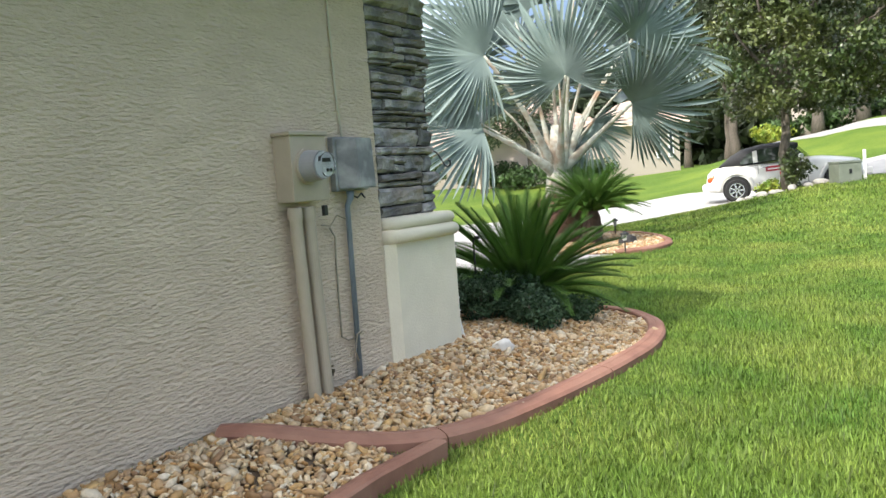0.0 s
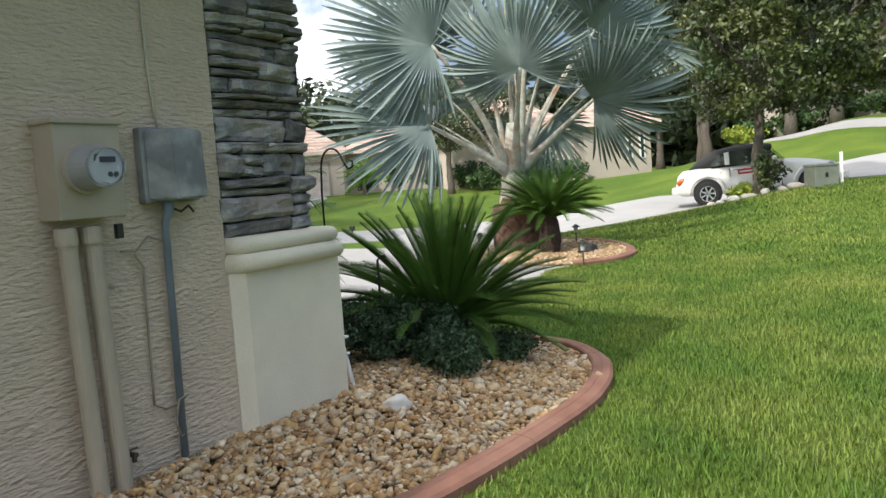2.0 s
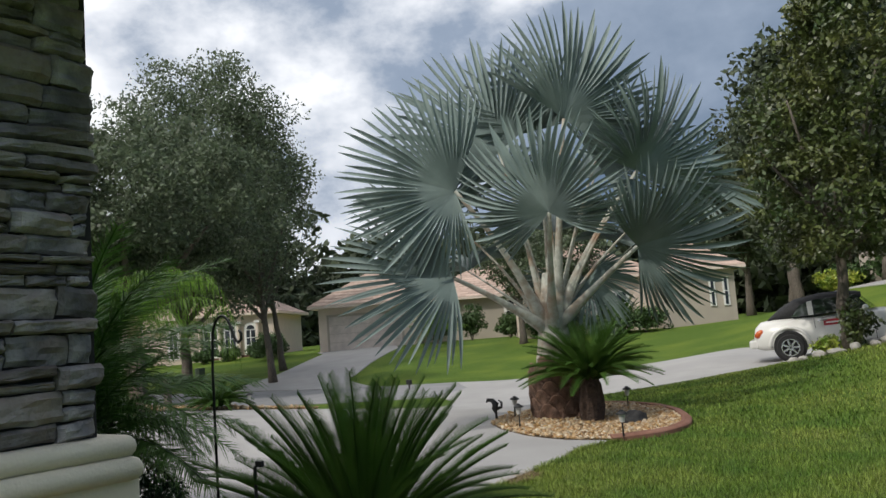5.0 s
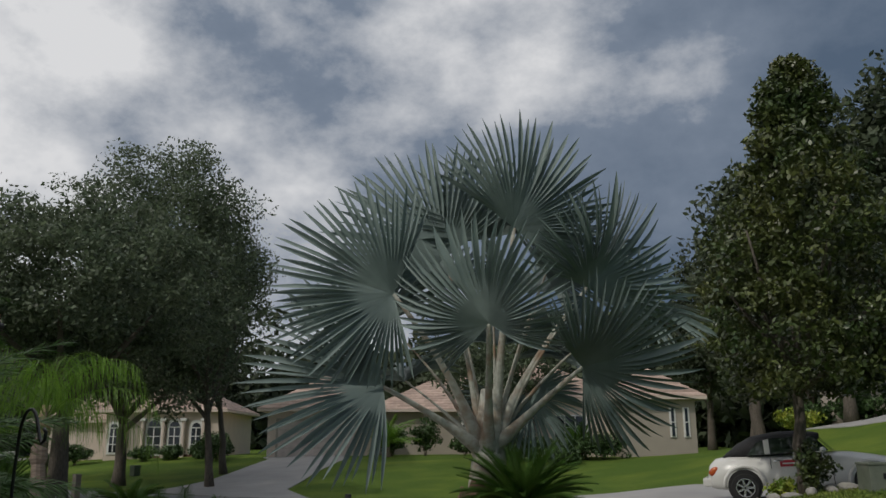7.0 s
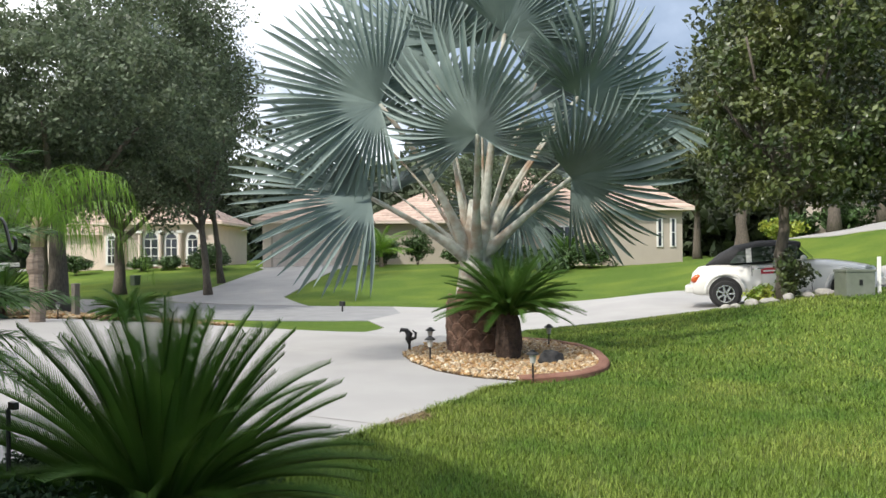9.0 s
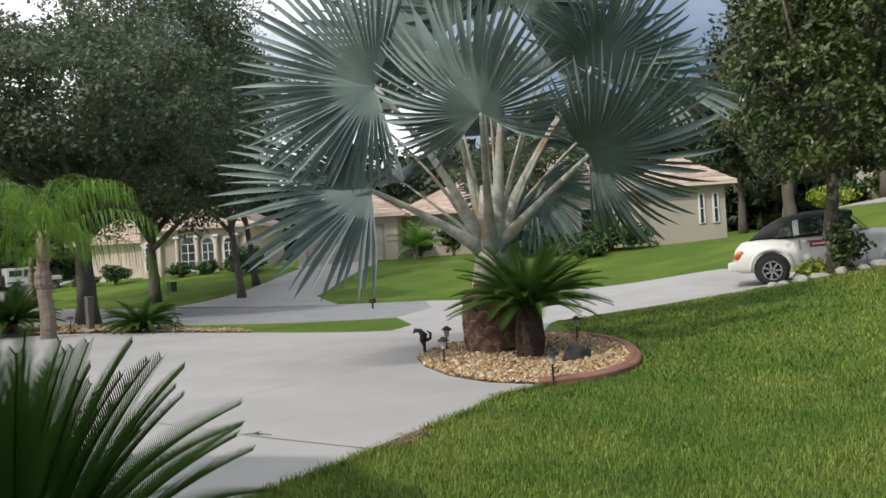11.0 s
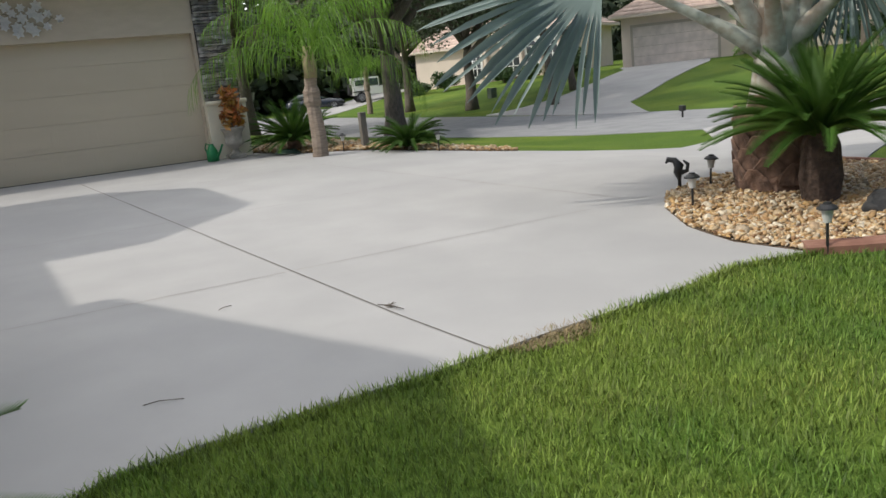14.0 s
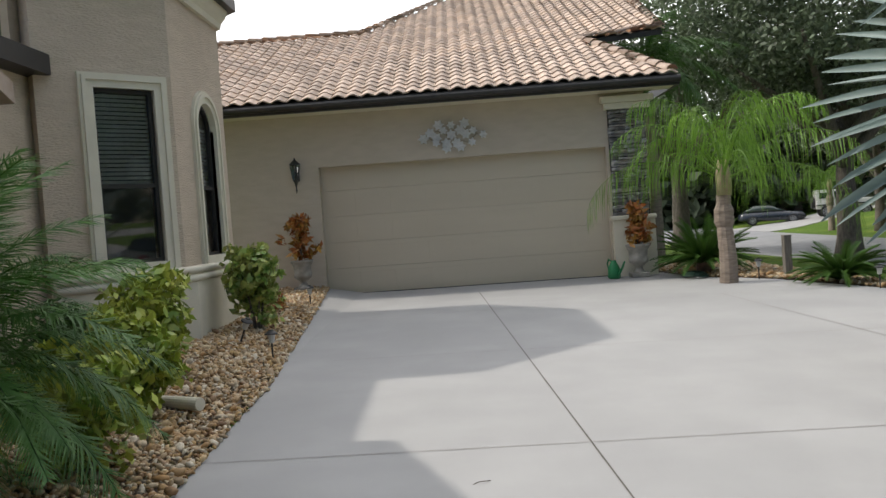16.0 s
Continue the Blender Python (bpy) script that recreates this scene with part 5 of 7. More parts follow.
def leaf_cloud(name, centres, per, spread, size, mat, seed, flat=0.7, long=1.6):
    """Many small leaves round clump centres, in one mesh."""
    g = np.random.default_rng(seed)
    C = np.repeat(np.asarray(centres, float), per, axis=0)
    n = len(C)
    off = g.normal(0, 1, (n, 3))
    off /= np.linalg.norm(off, axis=1, keepdims=True) + 1e-9
    off *= (g.random((n, 1)) ** 0.45) * spread
    off[:, 2] *= flat
    P = C + off
    a = g.normal(0, 1, (n, 3))
    a /= np.linalg.norm(a, axis=1, keepdims=True)
    b = g.normal(0, 1, (n, 3)) + np.array([0, 0, 0.7])
    b -= a * (a * b).sum(1, keepdims=True)
    b /= np.linalg.norm(b, axis=1, keepdims=True) + 1e-9
    c = np.cross(a, b)
    s = size * g.uniform(0.6, 1.3, (n, 1))
    V = np.stack([P - a * s * long * 0.5, P + c * s * 0.42, P + a * s * long * 0.5, P - c * s * 0.42], 1).reshape(-1, 3)
    F = np.arange(n * 4).reshape(n, 4)
    return bulk(name, V, F, mat)


def crown_points(rng, n, rx, ry, rz, shell=0.55, lumps=15, cone=0.0):
    """Clump centres in an uneven crown about the origin; cone narrows it upwards."""
    L = [(Vector((rng.gauss(0, 1), rng.gauss(0, 1), rng.gauss(0, 0.8))).normalized(), rng.uniform(0.75, 1.15)) for _ in range(lumps)]
    out = []
    while cone > 0.5 and len(out) < n:
        u, a = rng.random() ** 1.25, rng.uniform(0, 6.283)
        r = (1.0 - u) ** 0.72 * min(1.0, 0.62 + 3.0 * u) * (0.45 + 0.55 * rng.random() ** 0.6) * (0.86 + 0.22 * math.sin(a * 3 + u * 9))
        out.append((rx * r * math.cos(a), ry * r * math.sin(a), rz * (2 * u - 1)))
    while len(out) < n:
        v = Vector((rng.uniform(-1, 1), rng.uniform(-1, 1), rng.uniform(-1, 1)))
        m = v.length
        if m > 1 or m < 0.05:
            continue
        d = v / m
        reach = 0.70 + 0.42 * max((d.dot(l) ** 6) * k if d.dot(l) > 0 else 0 for l, k in L)
        r = (shell + (1 - shell) * rng.random()) * reach
        q = d * r
        w = 1.0 - cone * (q.z * 0.5 + 0.5)
        out.append((q.x * rx * w, q.y * ry * w, q.z * rz))
    return out


def tree(name, label, at, trunk_h, trunk_r, crown_c, crown_r, clumps, per, spread, size, mat, seed, limbs=6, cone=0.0, bark=None, lean=(0, 0), category="tree", shell=0.55, forks=1):
    t = thing(name, label, category, (at[0], at[1], gz(*at)))
    rng = random.Random(seed)
    for f in range(forks):
        bm = bmesh.new()
        off = Vector((0.0, 0.0, 0)) if forks == 1 else Vector((math.cos(f * 2.4) * 0.35, math.sin(f * 2.4) * 0.35, 0))
        top = Vector((lean[0] * 0.25 + off.x * 3, lean[1] * 0.25 + off.y * 3, trunk_h + crown_c * 0.45))
        pts = [off.lerp(top, k / 8) + Vector((0.12 * noise.noise((k * 0.7, seed, f)), 0.12 * noise.noise((seed, k * 0.7, f)), 0)) * (k > 0) for k in range(9)]
        pts[0].z = -0.15
        tube(bm, pts, [trunk_r * (1.35 if k == 0 else 1.05 - 0.09 * k) for k in range(9)], 12)
        part("trunk", bm, bark or M_bark, t, smooth=True)
    for k in range(limbs):
        a = k * 2.399 + seed
        st = Vector((lean[0] * 0.15, lean[1] * 0.15, trunk_h * (0.8 + 0.5 * k / limbs)))
        en = Vector((lean[0] + math.cos(a) * crown_r[0] * 0.65, lean[1] + math.sin(a) * crown_r[1] * 0.65, trunk_h + crown_c * rng.uniform(0.45, 1.1)))
        bm = bmesh.new()
        mid = st.lerp(en, 0.5) + Vector((0, 0, -0.05 * crown_r[2]))
        tube(bm, [st.lerp(mid, q).lerp(mid.lerp(en, q), q) for q in [j / 6 for j in range(7)]], [trunk_r * (0.55 - 0.07 * j) for j in range(7)], 8)
        part("limb", bm, bark or M_bark, t, smooth=True)
    C = [(x + lean[0], y + lean[1], z + trunk_h + crown_c) for x, y, z in crown_points(rng, clumps, *crown_r, shell=shell, cone=cone)]
    part("crown", leaf_cloud("crown", C, per, spread, size, mat, seed), mat, t, "dense leafy crown")["kind"] = "stuff"
    return t


def shrub(name, label, at, r, h, clumps, per, size, mat, seed, spread=0.16, category="shrub", stems=5, group=""):
    s = thing(name, label, category, (at[0], at[1], gz(*at)), group)
    rng = random.Random(seed)
    for k in range(stems):
        a = k * 2.4 + seed
        bm = bmesh.new()
        tube(bm, [(0.03 * math.cos(a), 0.03 * math.sin(a), -0.03), (r * 0.25 * math.cos(a), r * 0.25 * math.sin(a), h * 0.4), (r * 0.5 * math.cos(a), r * 0.5 * math.sin(a), h * 0.75)], [0.02, 0.013, 0.006], 6)
        part("stem", bm, M_bark, s)
    C = [(x, y, z + h * 0.55) for x, y, z in crown_points(rng, clumps, r, r, h * 0.5, shell=0.35)]
    part("foliage", leaf_cloud("foliage", C, per, spread, size, mat, seed), mat, s)["kind"] = "stuff"
    return s


silver_palm()
M_dark_trunk = material("cycad_trunk", (0.085, 0.055, 0.04), 0.95, color2=(0.04, 0.027, 0.02), scale=16, bump=0.9, bump_scale=30, dist=0.03)
sago((-3.20, 6.96), "sago_cycad", "large dark green sago cycad in the gravel bed", 0.24, 0.17, 108, 1.04, 4, (10, 86), pairs=90, wide=0.0058, arch=0.05)
sago((-5.64, 14.66), "sago_cycad", "dark green sago cycad on a dark trunk beside the palm", 0.66, 0.175, 100, 1.06, 9, (8, 68), wide=0.0060, arch=0.10, trunk_mat=M_dark_trunk, pairs=84, leaflet=0.15)
sago((-17.3, 13.75), "sago_cycad", "dark sago cycad beside the garage pilaster", 0.25, 0.15, 74, 1.0, 12, (0, 72), wide=0.0070, leaflet=0.16)
sago((-15.1, 15.3), "sago_cycad", "low spreading sago cycad in the gravel border", 0.08, 0.12, 52, 0.85, 15, (4, 52), wide=0.0070, arch=0.2, leaflet=0.16)
queen_palm((-15.75, 13.7), "young queen palm with weeping bright green fronds", 1.75, 0.125, 2.75, 0.66, 21, 17)
queen_palm((-46.0, 28.8), "queen palm with weeping green fronds across the street", 2.4, 0.15, 2.1, 0.6, 22, 11)
feather_palm((-24.5, 14.6), "queen_palm", "taller queen palm behind the garage", 5.0, 0.14, 20, 2.1, 0.7, M_pygmy, 25, 0.9, (-5, 60), droop=(1.0, 1.3))
feather_palm((-5.75, 6.65), "pygmy_date_palm", "pygmy date palm with fine arching fronds beside the driveway", 0.85, 0.085, 58, 1.15, 0.29, M_pygmy, 31, 0.4, (-30, 80), droop=(0.5, 0.85, 0.65), width=0.0085, pairs=74)
feather_palm((-4.9, 6.3), "pygmy_date_palm", "pygmy date palm in the planting bed", 0.72, 0.08, 42, 1.2, 0.30, M_pygmy, 33, 0.4, (-15, 78), droop=(0.5, 0.8), width=0.0085, pairs=70)

M_juniper = material("juniper_foliage", (0.02, 0.05, 0.018), 0.7, color2=(0.035, 0.075, 0.028), scale=4, island=0.4)
M_schef = material("variegated_leaf", (0.16, 0.28, 0.05), 0.4, color2=(0.48, 0.47, 0.14), scale=6, island=0.35, trans=0.15)
M_schef2 = material("yellow_green_leaf", (0.15, 0.26, 0.03), 0.4, color2=(0.42, 0.43, 0.07), scale=4, island=0.35, trans=0.2)
M_croton = material("croton_leaf", (0.42, 0.13, 0.035), 0.4, color2=(0.22, 0.10, 0.03), scale=5, island=0.5, stain=(0.5, 0.3, 0.06), stain_scale=5, trans=0.15)
M_far_shrub = material("hedge_leaf", (0.035, 0.075, 0.018), 0.6, color2=(0.06, 0.11, 0.03), scale=2, island=0.4)
for i, (x, y, r, h) in enumerate(((-2.72, 6.18, 0.24, 0.30), (-2.98, 6.5, 0.36, 0.36), (-2.7, 6.85, 0.26, 0.26), (-3.3, 6.3, 0.46, 0.5), (-3.85, 6.9, 0.5, 0.5), (-3.55, 7.5, 0.4, 0.4), (-4.3, 7.15, 0.45, 0.42), (-3.9, 6.0, 0.45, 0.55), (-4.6, 6.4, 0.5, 0.6))):
    shrub("juniper_shrub", "low dark green juniper shrub under the cycad", (x, y), r, h, int(60 + 140 * r), 46, 0.02, M_juniper, 40 + i, 0.10, group="juniper shrubs")
shrub("variegated_shrub", "variegated schefflera shrub beside the bay plinth", (-12.7, 6.45), 0.4, 1.15, 60, 34, 0.085, M_schef, 51, 0.17)
shrub("variegated_shrub", "yellow-green variegated shrub in the gravel bed", (-9.6, 6.2), 0.5, 1.15, 60, 34, 0.08, M_schef2, 52, 0.17)
shrub("variegated_shrub", "yellow-green variegated shrub near the drive", (-8.2, 6.55), 0.5, 0.85, 70, 34, 0.07, M_schef2, 53, 0.16)
shrub("variegated_shrub", "tall green-yellow shrub crowding the bed edge", (-6.95, 6.75), 0.5, 0.8, 80, 34, 0.06, M_schef2, 54, 0.16)
shrub("dark_shrub", "dark green shrub behind the bed", (-10.0, 5.3), 0.5, 0.8, 60, 34, 0.06, M_far_shrub, 55, 0.16)
shrub("orange_croton", "small orange croton beside the urn", (-14.6, 6.3), 0.16, 0.35, 12, 14, 0.07, M_croton, 56, 0.09)
for i, (x, y, z, s) in enumerate(((-17.62, 12.6, 0.6, 1.0), (-17.65, 6.12, 0.57, 1.1))):
    c = thing("croton_plant", "red and orange croton growing in the urn", "potted plant", (x, y, gz(x, y) + 0.03 + z), "crotons in urns")
    rng = random.Random(60 + i)
    bm = bmesh.new()
    tube(bm, [(0, 0, -0.1), (0, 0, 0.3), (0.01, 0, 0.75 * s)], [0.02, 0.015, 0.008], 6)
    part("stem", bm, M_bark, c)
    C = [(rng.gauss(0, 0.14) * (1 - 0.5 * u), rng.gauss(0, 0.14) * (1 - 0.5 * u), 0.05 + 0.75 * s * u) for u in [k / 40 for k in range(40)]]
    part("foliage", leaf_cloud("foliage", C, 9, 0.1, 0.085, M_croton, 61 + i, 1.0, 2.2), M_croton, c)["kind"] = "stuff"

# trees
tree("magnolia_tree", "tall conical magnolia tree with glossy dark leaves", (-3.6, 22.6), 2.25, 0.14, 3.45, (3.0, 3.0, 3.6), 460, 96, 0.40, 0.088, M_leaf_mag, 71, limbs=9, cone=0.80, lean=(0.5, 0.33))
shrub("bush_under_magnolia", "leafy bush with pale flowers under the magnolia", (-3.35, 22.35), 0.4, 0.95, 40, 22, 0.075, M_leaf_mag, 72, 0.17)
shrub("bush_under_magnolia", "small yellow-green plant beside the rocks", (-3.95, 22.3), 0.3, 0.4, 26, 20, 0.06, M_schef2, 73, 0.14)
OAK = dict(size=0.12, mat=M_leaf_oak)
tree("oak_tree", "live oak with a dense dark crown beside the street", (-26.3, 20.6), 3.4, 0.36, 3.8, (5.2, 5.2, 3.9), 480, 90, 0.75, seed=81, limbs=8, **OAK)
tree("oak_tree", "live oak on the far lawn", (-35.6, 29.5), 3.2, 0.30, 3.9, (5.2, 5.2, 4.0), 480, 70, 0.9, seed=82, limbs=8, **OAK)
tree("oak_tree", "tall live oak in front of the far house", (-30.2, 30.4), 3.6, 0.18, 6.4, (5.6, 5.6, 6.6), 540, 90, 0.85, seed=83, limbs=9, lean=(-2.0, -1.3), **OAK)
tree("oak_tree", "tall twin oak in front of the far house", (-34.5, 35.0), 4.2, 0.18, 5.2, (5.2, 5.2, 5.4), 480, 90, 0.85, seed=84, limbs=9, lean=(-2.4, -1.6), **OAK)
tree("oak_tree", "live oak along the street", (-41.8, 29.3), 3.2, 0.26, 4.0, (5.0, 5.0, 4.0), 280, 50, 0.9, seed=85, limbs=7, **OAK)
tree("oak_tree", "live oak behind the garage", (-33.0, 17.5), 3.4, 0.36, 4.2, (5.2, 5.2, 4.2), 330, 50, 0.9, seed=86, limbs=7, **OAK)
for i, (x, y, h) in enumerate(((-13.5, 60, 15), (-9.5, 57, 17), (-5.5, 60, 16), (-2.0, 55, 18), (2.5, 60, 17), (7.5, 56, 17), (13, 60, 16), (-18, 66, 14), (19, 62, 16), (-6.2, 48.3, 15), (-4.0, 48.0, 16), (-11.0, 50.5, 15), (1.5, 47.5, 15))):
    tree("cypress_tree", "tall dark moss-hung tree at the edge of the woods", (x, y), h * 0.28, 0.30, h * 0.36, (3.4, 3.4, h * 0.42), 150, 44, 1.2, 0.28, M_leaf_far, 90 + i, limbs=5, cone=0.35)
g = random.Random(7)
C = [(x, y, gz(x, y) + abs(g.gauss(0, 5))) for x, y in [(g.uniform(-70, 60), 74 + g.uniform(0, 16)) for _ in range(1500)]] + [(-74 + g.uniform(-8, 8), g.uniform(10, 85), gz(-74, 40) + abs(g.gauss(0, 5))) for _ in range(800)]
tagged(new("far_woods", leaf_cloud("far_woods", C, 60, 2.4, 0.8, M_leaf_far, 8)), "dark line of distant woods", "woods", kind="stuff")


# ---- across the street: houses, drives, vehicles ----
M_far_pane = material("far_window_glass", (0.03, 0.035, 0.04), 0.08, spec=0.8, scale=2)
M_far_door = material("far_garage_door", (0.66, 0.58, 0.53), 0.6, scale=2)
M_far_wall2 = material("far_tan_stucco", (0.42, 0.37, 0.31), 0.9, color2=(0.39, 0.345, 0.29), scale=1.2)
M_far_wall3 = material("far_cream_stucco", (0.52, 0.46, 0.39), 0.9, color2=(0.48, 0.42, 0.36), scale=0.8)


M_tile_joined_far = material("brown_roof_tile", (0.30, 0.19, 0.145), 0.85, color2=(0.23, 0.145, 0.11), scale=4, island=0.2)


def hip_roof(parent, x0, x1, y0, y1, z, rise, mat, over=0.5, label=""):
    """A hipped tile roof in courses, each a lipped strip round the slope."""
    x0, x1, y0, y1 = x0 - over, x1 + over, y0 - over, y1 + over
    half = min(x1 - x0, y1 - y0) / 2
    n = max(4, int(math.hypot(half, rise) / 0.40))
    verts, faces = [], []
    for i in range(n):
        a, b = half * i / n, half * (i + 1) / n
        za, zb = z + rise * i / n + 0.05, z + rise * (i + 1) / n
        A = [(x0 + a, y0 + a), (x1 - a, y0 + a), (x1 - a, y1 - a), (x0 + a, y1 - a)]
        B = [(x0 + b, y0 + b), (x1 - b, y0 + b), (x1 - b, y1 - b), (x0 + b, y1 - b)]
        for k in range(4):
            p, q, r, s = A[k], A[(k + 1) % 4], B[(k + 1) % 4], B[k]
            m = max(1, int(math.hypot(q[0] - p[0], q[1] - p[1]) / 0.9))
            for j in range(m):
                t0, t1 = j / m, (j + 1) / m
                c = len(verts)
                L = lambda u, v, t: (u[0] + (v[0] - u[0]) * t, u[1] + (v[1] - u[1]) * t)
                verts += [(*L(p, q, t0), za), (*L(p, q, t1), za), (*L(s, r, t1), zb), (*L(s, r, t0), zb), (*L(p, q, t0), za - 0.06), (*L(p, q, t1), za - 0.06)]
                faces += [(c, c + 1, c + 2, c + 3), (c + 4, c + 5, c + 1, c)]
    part("roof", bulk("roof", verts, faces, mat), mat, parent, label)
    part("fascia", boxm(x0, x1, y0, y1, z - 0.16, z), M_house_far, parent)


def far_window(parent, x, w, z0, h, arch=False, y=0.0, cols=2, rows=3, trim=0.14):
    """A window on a wall that looks along -y: frame, pane, glazing bars."""
    bm = box(bmesh.new(), x - trim, x + w + trim, y - 0.07, y + 0.02, z0 - trim, z0 + h + trim * 0.6)
    win = part("window", bm, M_white, parent)
    part("pane", boxm(x + 0.03, x + w - 0.03, y - 0.10, y - 0.072, z0, z0 + h), M_far_pane, win, "dark reflecting pane")
    for c in range(1, cols):
        xx = x + w * c / cols
        part("glazing_bar", boxm(xx - 0.03, xx + 0.03, y - 0.125, y - 0.1, z0, z0 + h), M_white, win)
    for r in range(1, rows):
        zz = z0 + h * r / rows
        part("glazing_bar", boxm(x, x + w, y - 0.122, y - 0.1, zz - 0.022, zz + 0.022), M_white, win)
    if arch:
        for nm, rad, d, mat in (("arch", w / 2 + trim, 0.08, M_white), ("arch_pane", w / 2 - 0.06, 0.11, M_far_pane)):
            bm = bmesh.new()
            pts = [(x + w / 2 + rad * math.cos(math.pi * k / 10), z0 + h + trim * 0.6 + rad * math.sin(math.pi * k / 10)) for k in range(11)]
            f = [bm.verts.new((u, y - d, v)) for u, v in pts]
            b = [bm.verts.new((u, y + 0.02, v)) for u, v in pts]
            bm.faces.new(f[::-1])
            for k in range(10):
                bm.faces.new((f[k], f[k + 1], b[k + 1], b[k]))
            bmesh.ops.recalc_face_normals(bm, faces=bm.faces)
            part(nm, bm, mat, win)


def house(name, label, at, rz):
    return thing(name, label, "house", (at[0], at[1], gz(*at) - 0.05), rz=rz)


def wall_block(h, x0, x1, y0, y1, z, mat):
    return part("wall", boxm(x0, x1, y0, y1, -1.0, z), mat, h)


def far_garage_door(h, x0, x1, z1, y):
    d = part("garage_door", boxm(x0, x1, y - 0.03, y + 0.03, 0.02, z1), M_far_door, h, "pale sectional garage door")
    for k in range(1, 4):
        part("groove", boxm(x0, x1, y - 0.036, y - 0.031, z1 * k / 4 - 0.012, z1 * k / 4 + 0.012), M_far_wall2, d)
    part("door_trim", boxm(x0 - 0.15, x1 + 0.15, y - 0.06, y - 0.031, z1, z1 + 0.16), M_far_wall2, h)
    for u in (x0 - 0.15, x1):
        part("door_trim", boxm(u, u + 0.15, y - 0.06, y - 0.031, 0.0, z1), M_far_wall2, h)


# the arched-window house
h1 = house("arched_house", "peach stucco house with arched white windows and tile roof", (-49.2, 41.6), 33.5)
wall_block(h1, -3.4, 4.6, 0, 9, 3.25, M_house_far)
wall_block(h1, -8.5, -3.4, 1.5, 9, 2.6, M_house_far)
hip_roof(h1, -3.4, 4.6, 0, 9, 3.3, 2.3, M_tile_far, 0.55, "pink clay tile hip roof")
hip_roof(h1, -9, -3.4, 1.5, 9, 2.65, 2.0, M_tile_far, 0.5, "pink clay tile hip roof")
# no real recess: the entry's shade is the darker tan of a flat arched panel
part("entry_shade_panel", boxm(-1.66, -0.74, -0.03, 0.02, 0.0, 2.5), M_far_wall2, h1, "flat darker panel standing for the shade of an entry recess")
bm = bmesh.new()
cyl(bm, (-1.2, -0.03, 2.5), (-1.2, 0.02, 2.5), 0.46, seg=24)
part("entry_shade_arch", bm, M_far_wall2, h1)
for x in (-1.95, -0.72, 0.72, 2.1, 3.5):
    bm = bmesh.new()
    cyl(bm, (x, -0.2, 0.0), (x, -0.2, 2.55), 0.13, seg=12)
    col = part("column", bm, M_house_far, h1)
    part("capital", boxm(x - 0.2, x + 0.2, -0.4, 0.0, 2.55, 2.72), M_white, col)
far_window(h1, -0.45, 0.95, 0.35, 1.75, True)
far_window(h1, 1.05, 0.8, 0.35, 1.75, True)
far_window(h1, 2.6, 0.7, 0.45, 1.6, True)
far_window(h1, -3.05, 0.6, 0.45, 1.6, True)
part("brick_base", boxm(-0.8, 4.6, -0.06, 0.02, 0.0, 0.3), M_boot, h1, "reddish base course")

# the long house with the garage
h2 = house("garage_house", "tan stucco house with a garage and narrow windows", (-36.8, 44.2), 33.5)
wall_block(h2, -2.9, 3.6, 0, 8, 2.95, M_house_far)
hip_roof(h2, -2.9, 3.6, 0, 8, 3.0, 2.4, M_tile_far, 0.6, "pink clay tile hip roof")
far_garage_door(h2, -2.2, 2.6, 2.25, 0.0)
wall_block(h2, 3.6, 14.0, 3.0, 12, 3.0, M_far_wall2)
hip_roof(h2, 3.6, 14.0, 3.0, 12, 3.05, 2.6, M_tile_far, 0.6, "pink clay tile hip roof")
far_window(h2, 9.6, 1.5, 0.5, 2.1, False, 3.0)
h4 = house("side_house", "tan stucco house with two narrow windows and tile roof", (-14.75, 46.3), 33.5)
wall_block(h4, -2.0, 1.75, 0, 8, 2.95, M_far_wall2)
hip_roof(h4, -2.0, 1.75, 0, 8, 3.0, 1.6, M_tile_far, 0.5, "brown-pink tile hip roof")
wall_block(h4, -9.5, -2.0, 2.5, 10, 3.0, M_house_far)
hip_roof(h4, -9.5, -2.0, 2.5, 10, 3.05, 2.5, M_tile_far, 0.5, "brown-pink tile hip roof")
for x in (0.45, 1.15):
    far_window(h4, x, 0.2, 1.0, 1.4, cols=1, rows=2, trim=0.06)
far_window(h4, -5.2, 1.7, 0.9, 1.2, y=2.5, cols=3, rows=2)
h3 = house("hilltop_house", "cream stucco house on the rise behind a hedge", (0.0, 52.0), 5)
wall_block(h3, -8.0, 12.0, 0, 9, 4.2, M_far_wall3)
hip_roof(h3, -8.0, 12.0, 0, 9, 4.25, 2.6, M_tile_joined_far, 0.6, "brown clay tile hip roof")
for x in (-5.6, -0.6, 3.0):
    far_window(h3, x, 0.9, 1.9, 1.3, cols=2, rows=2)
h0 = house("street_end_house", "peach stucco house with a garage at the street end", (-70.0, 40.0), 62)
wall_block(h0, -9, 9, 0, 9, 2.9, M_house_far)
hip_roof(h0, -9, 9, 0, 9, 2.95, 2.4, M_tile_far, 0.6, "pink clay tile hip roof")
far_garage_door(h0, -6.5, -1.7, 2.2, 0.0)
far_window(h0, 3.5, 1.2, 0.7, 1.5)

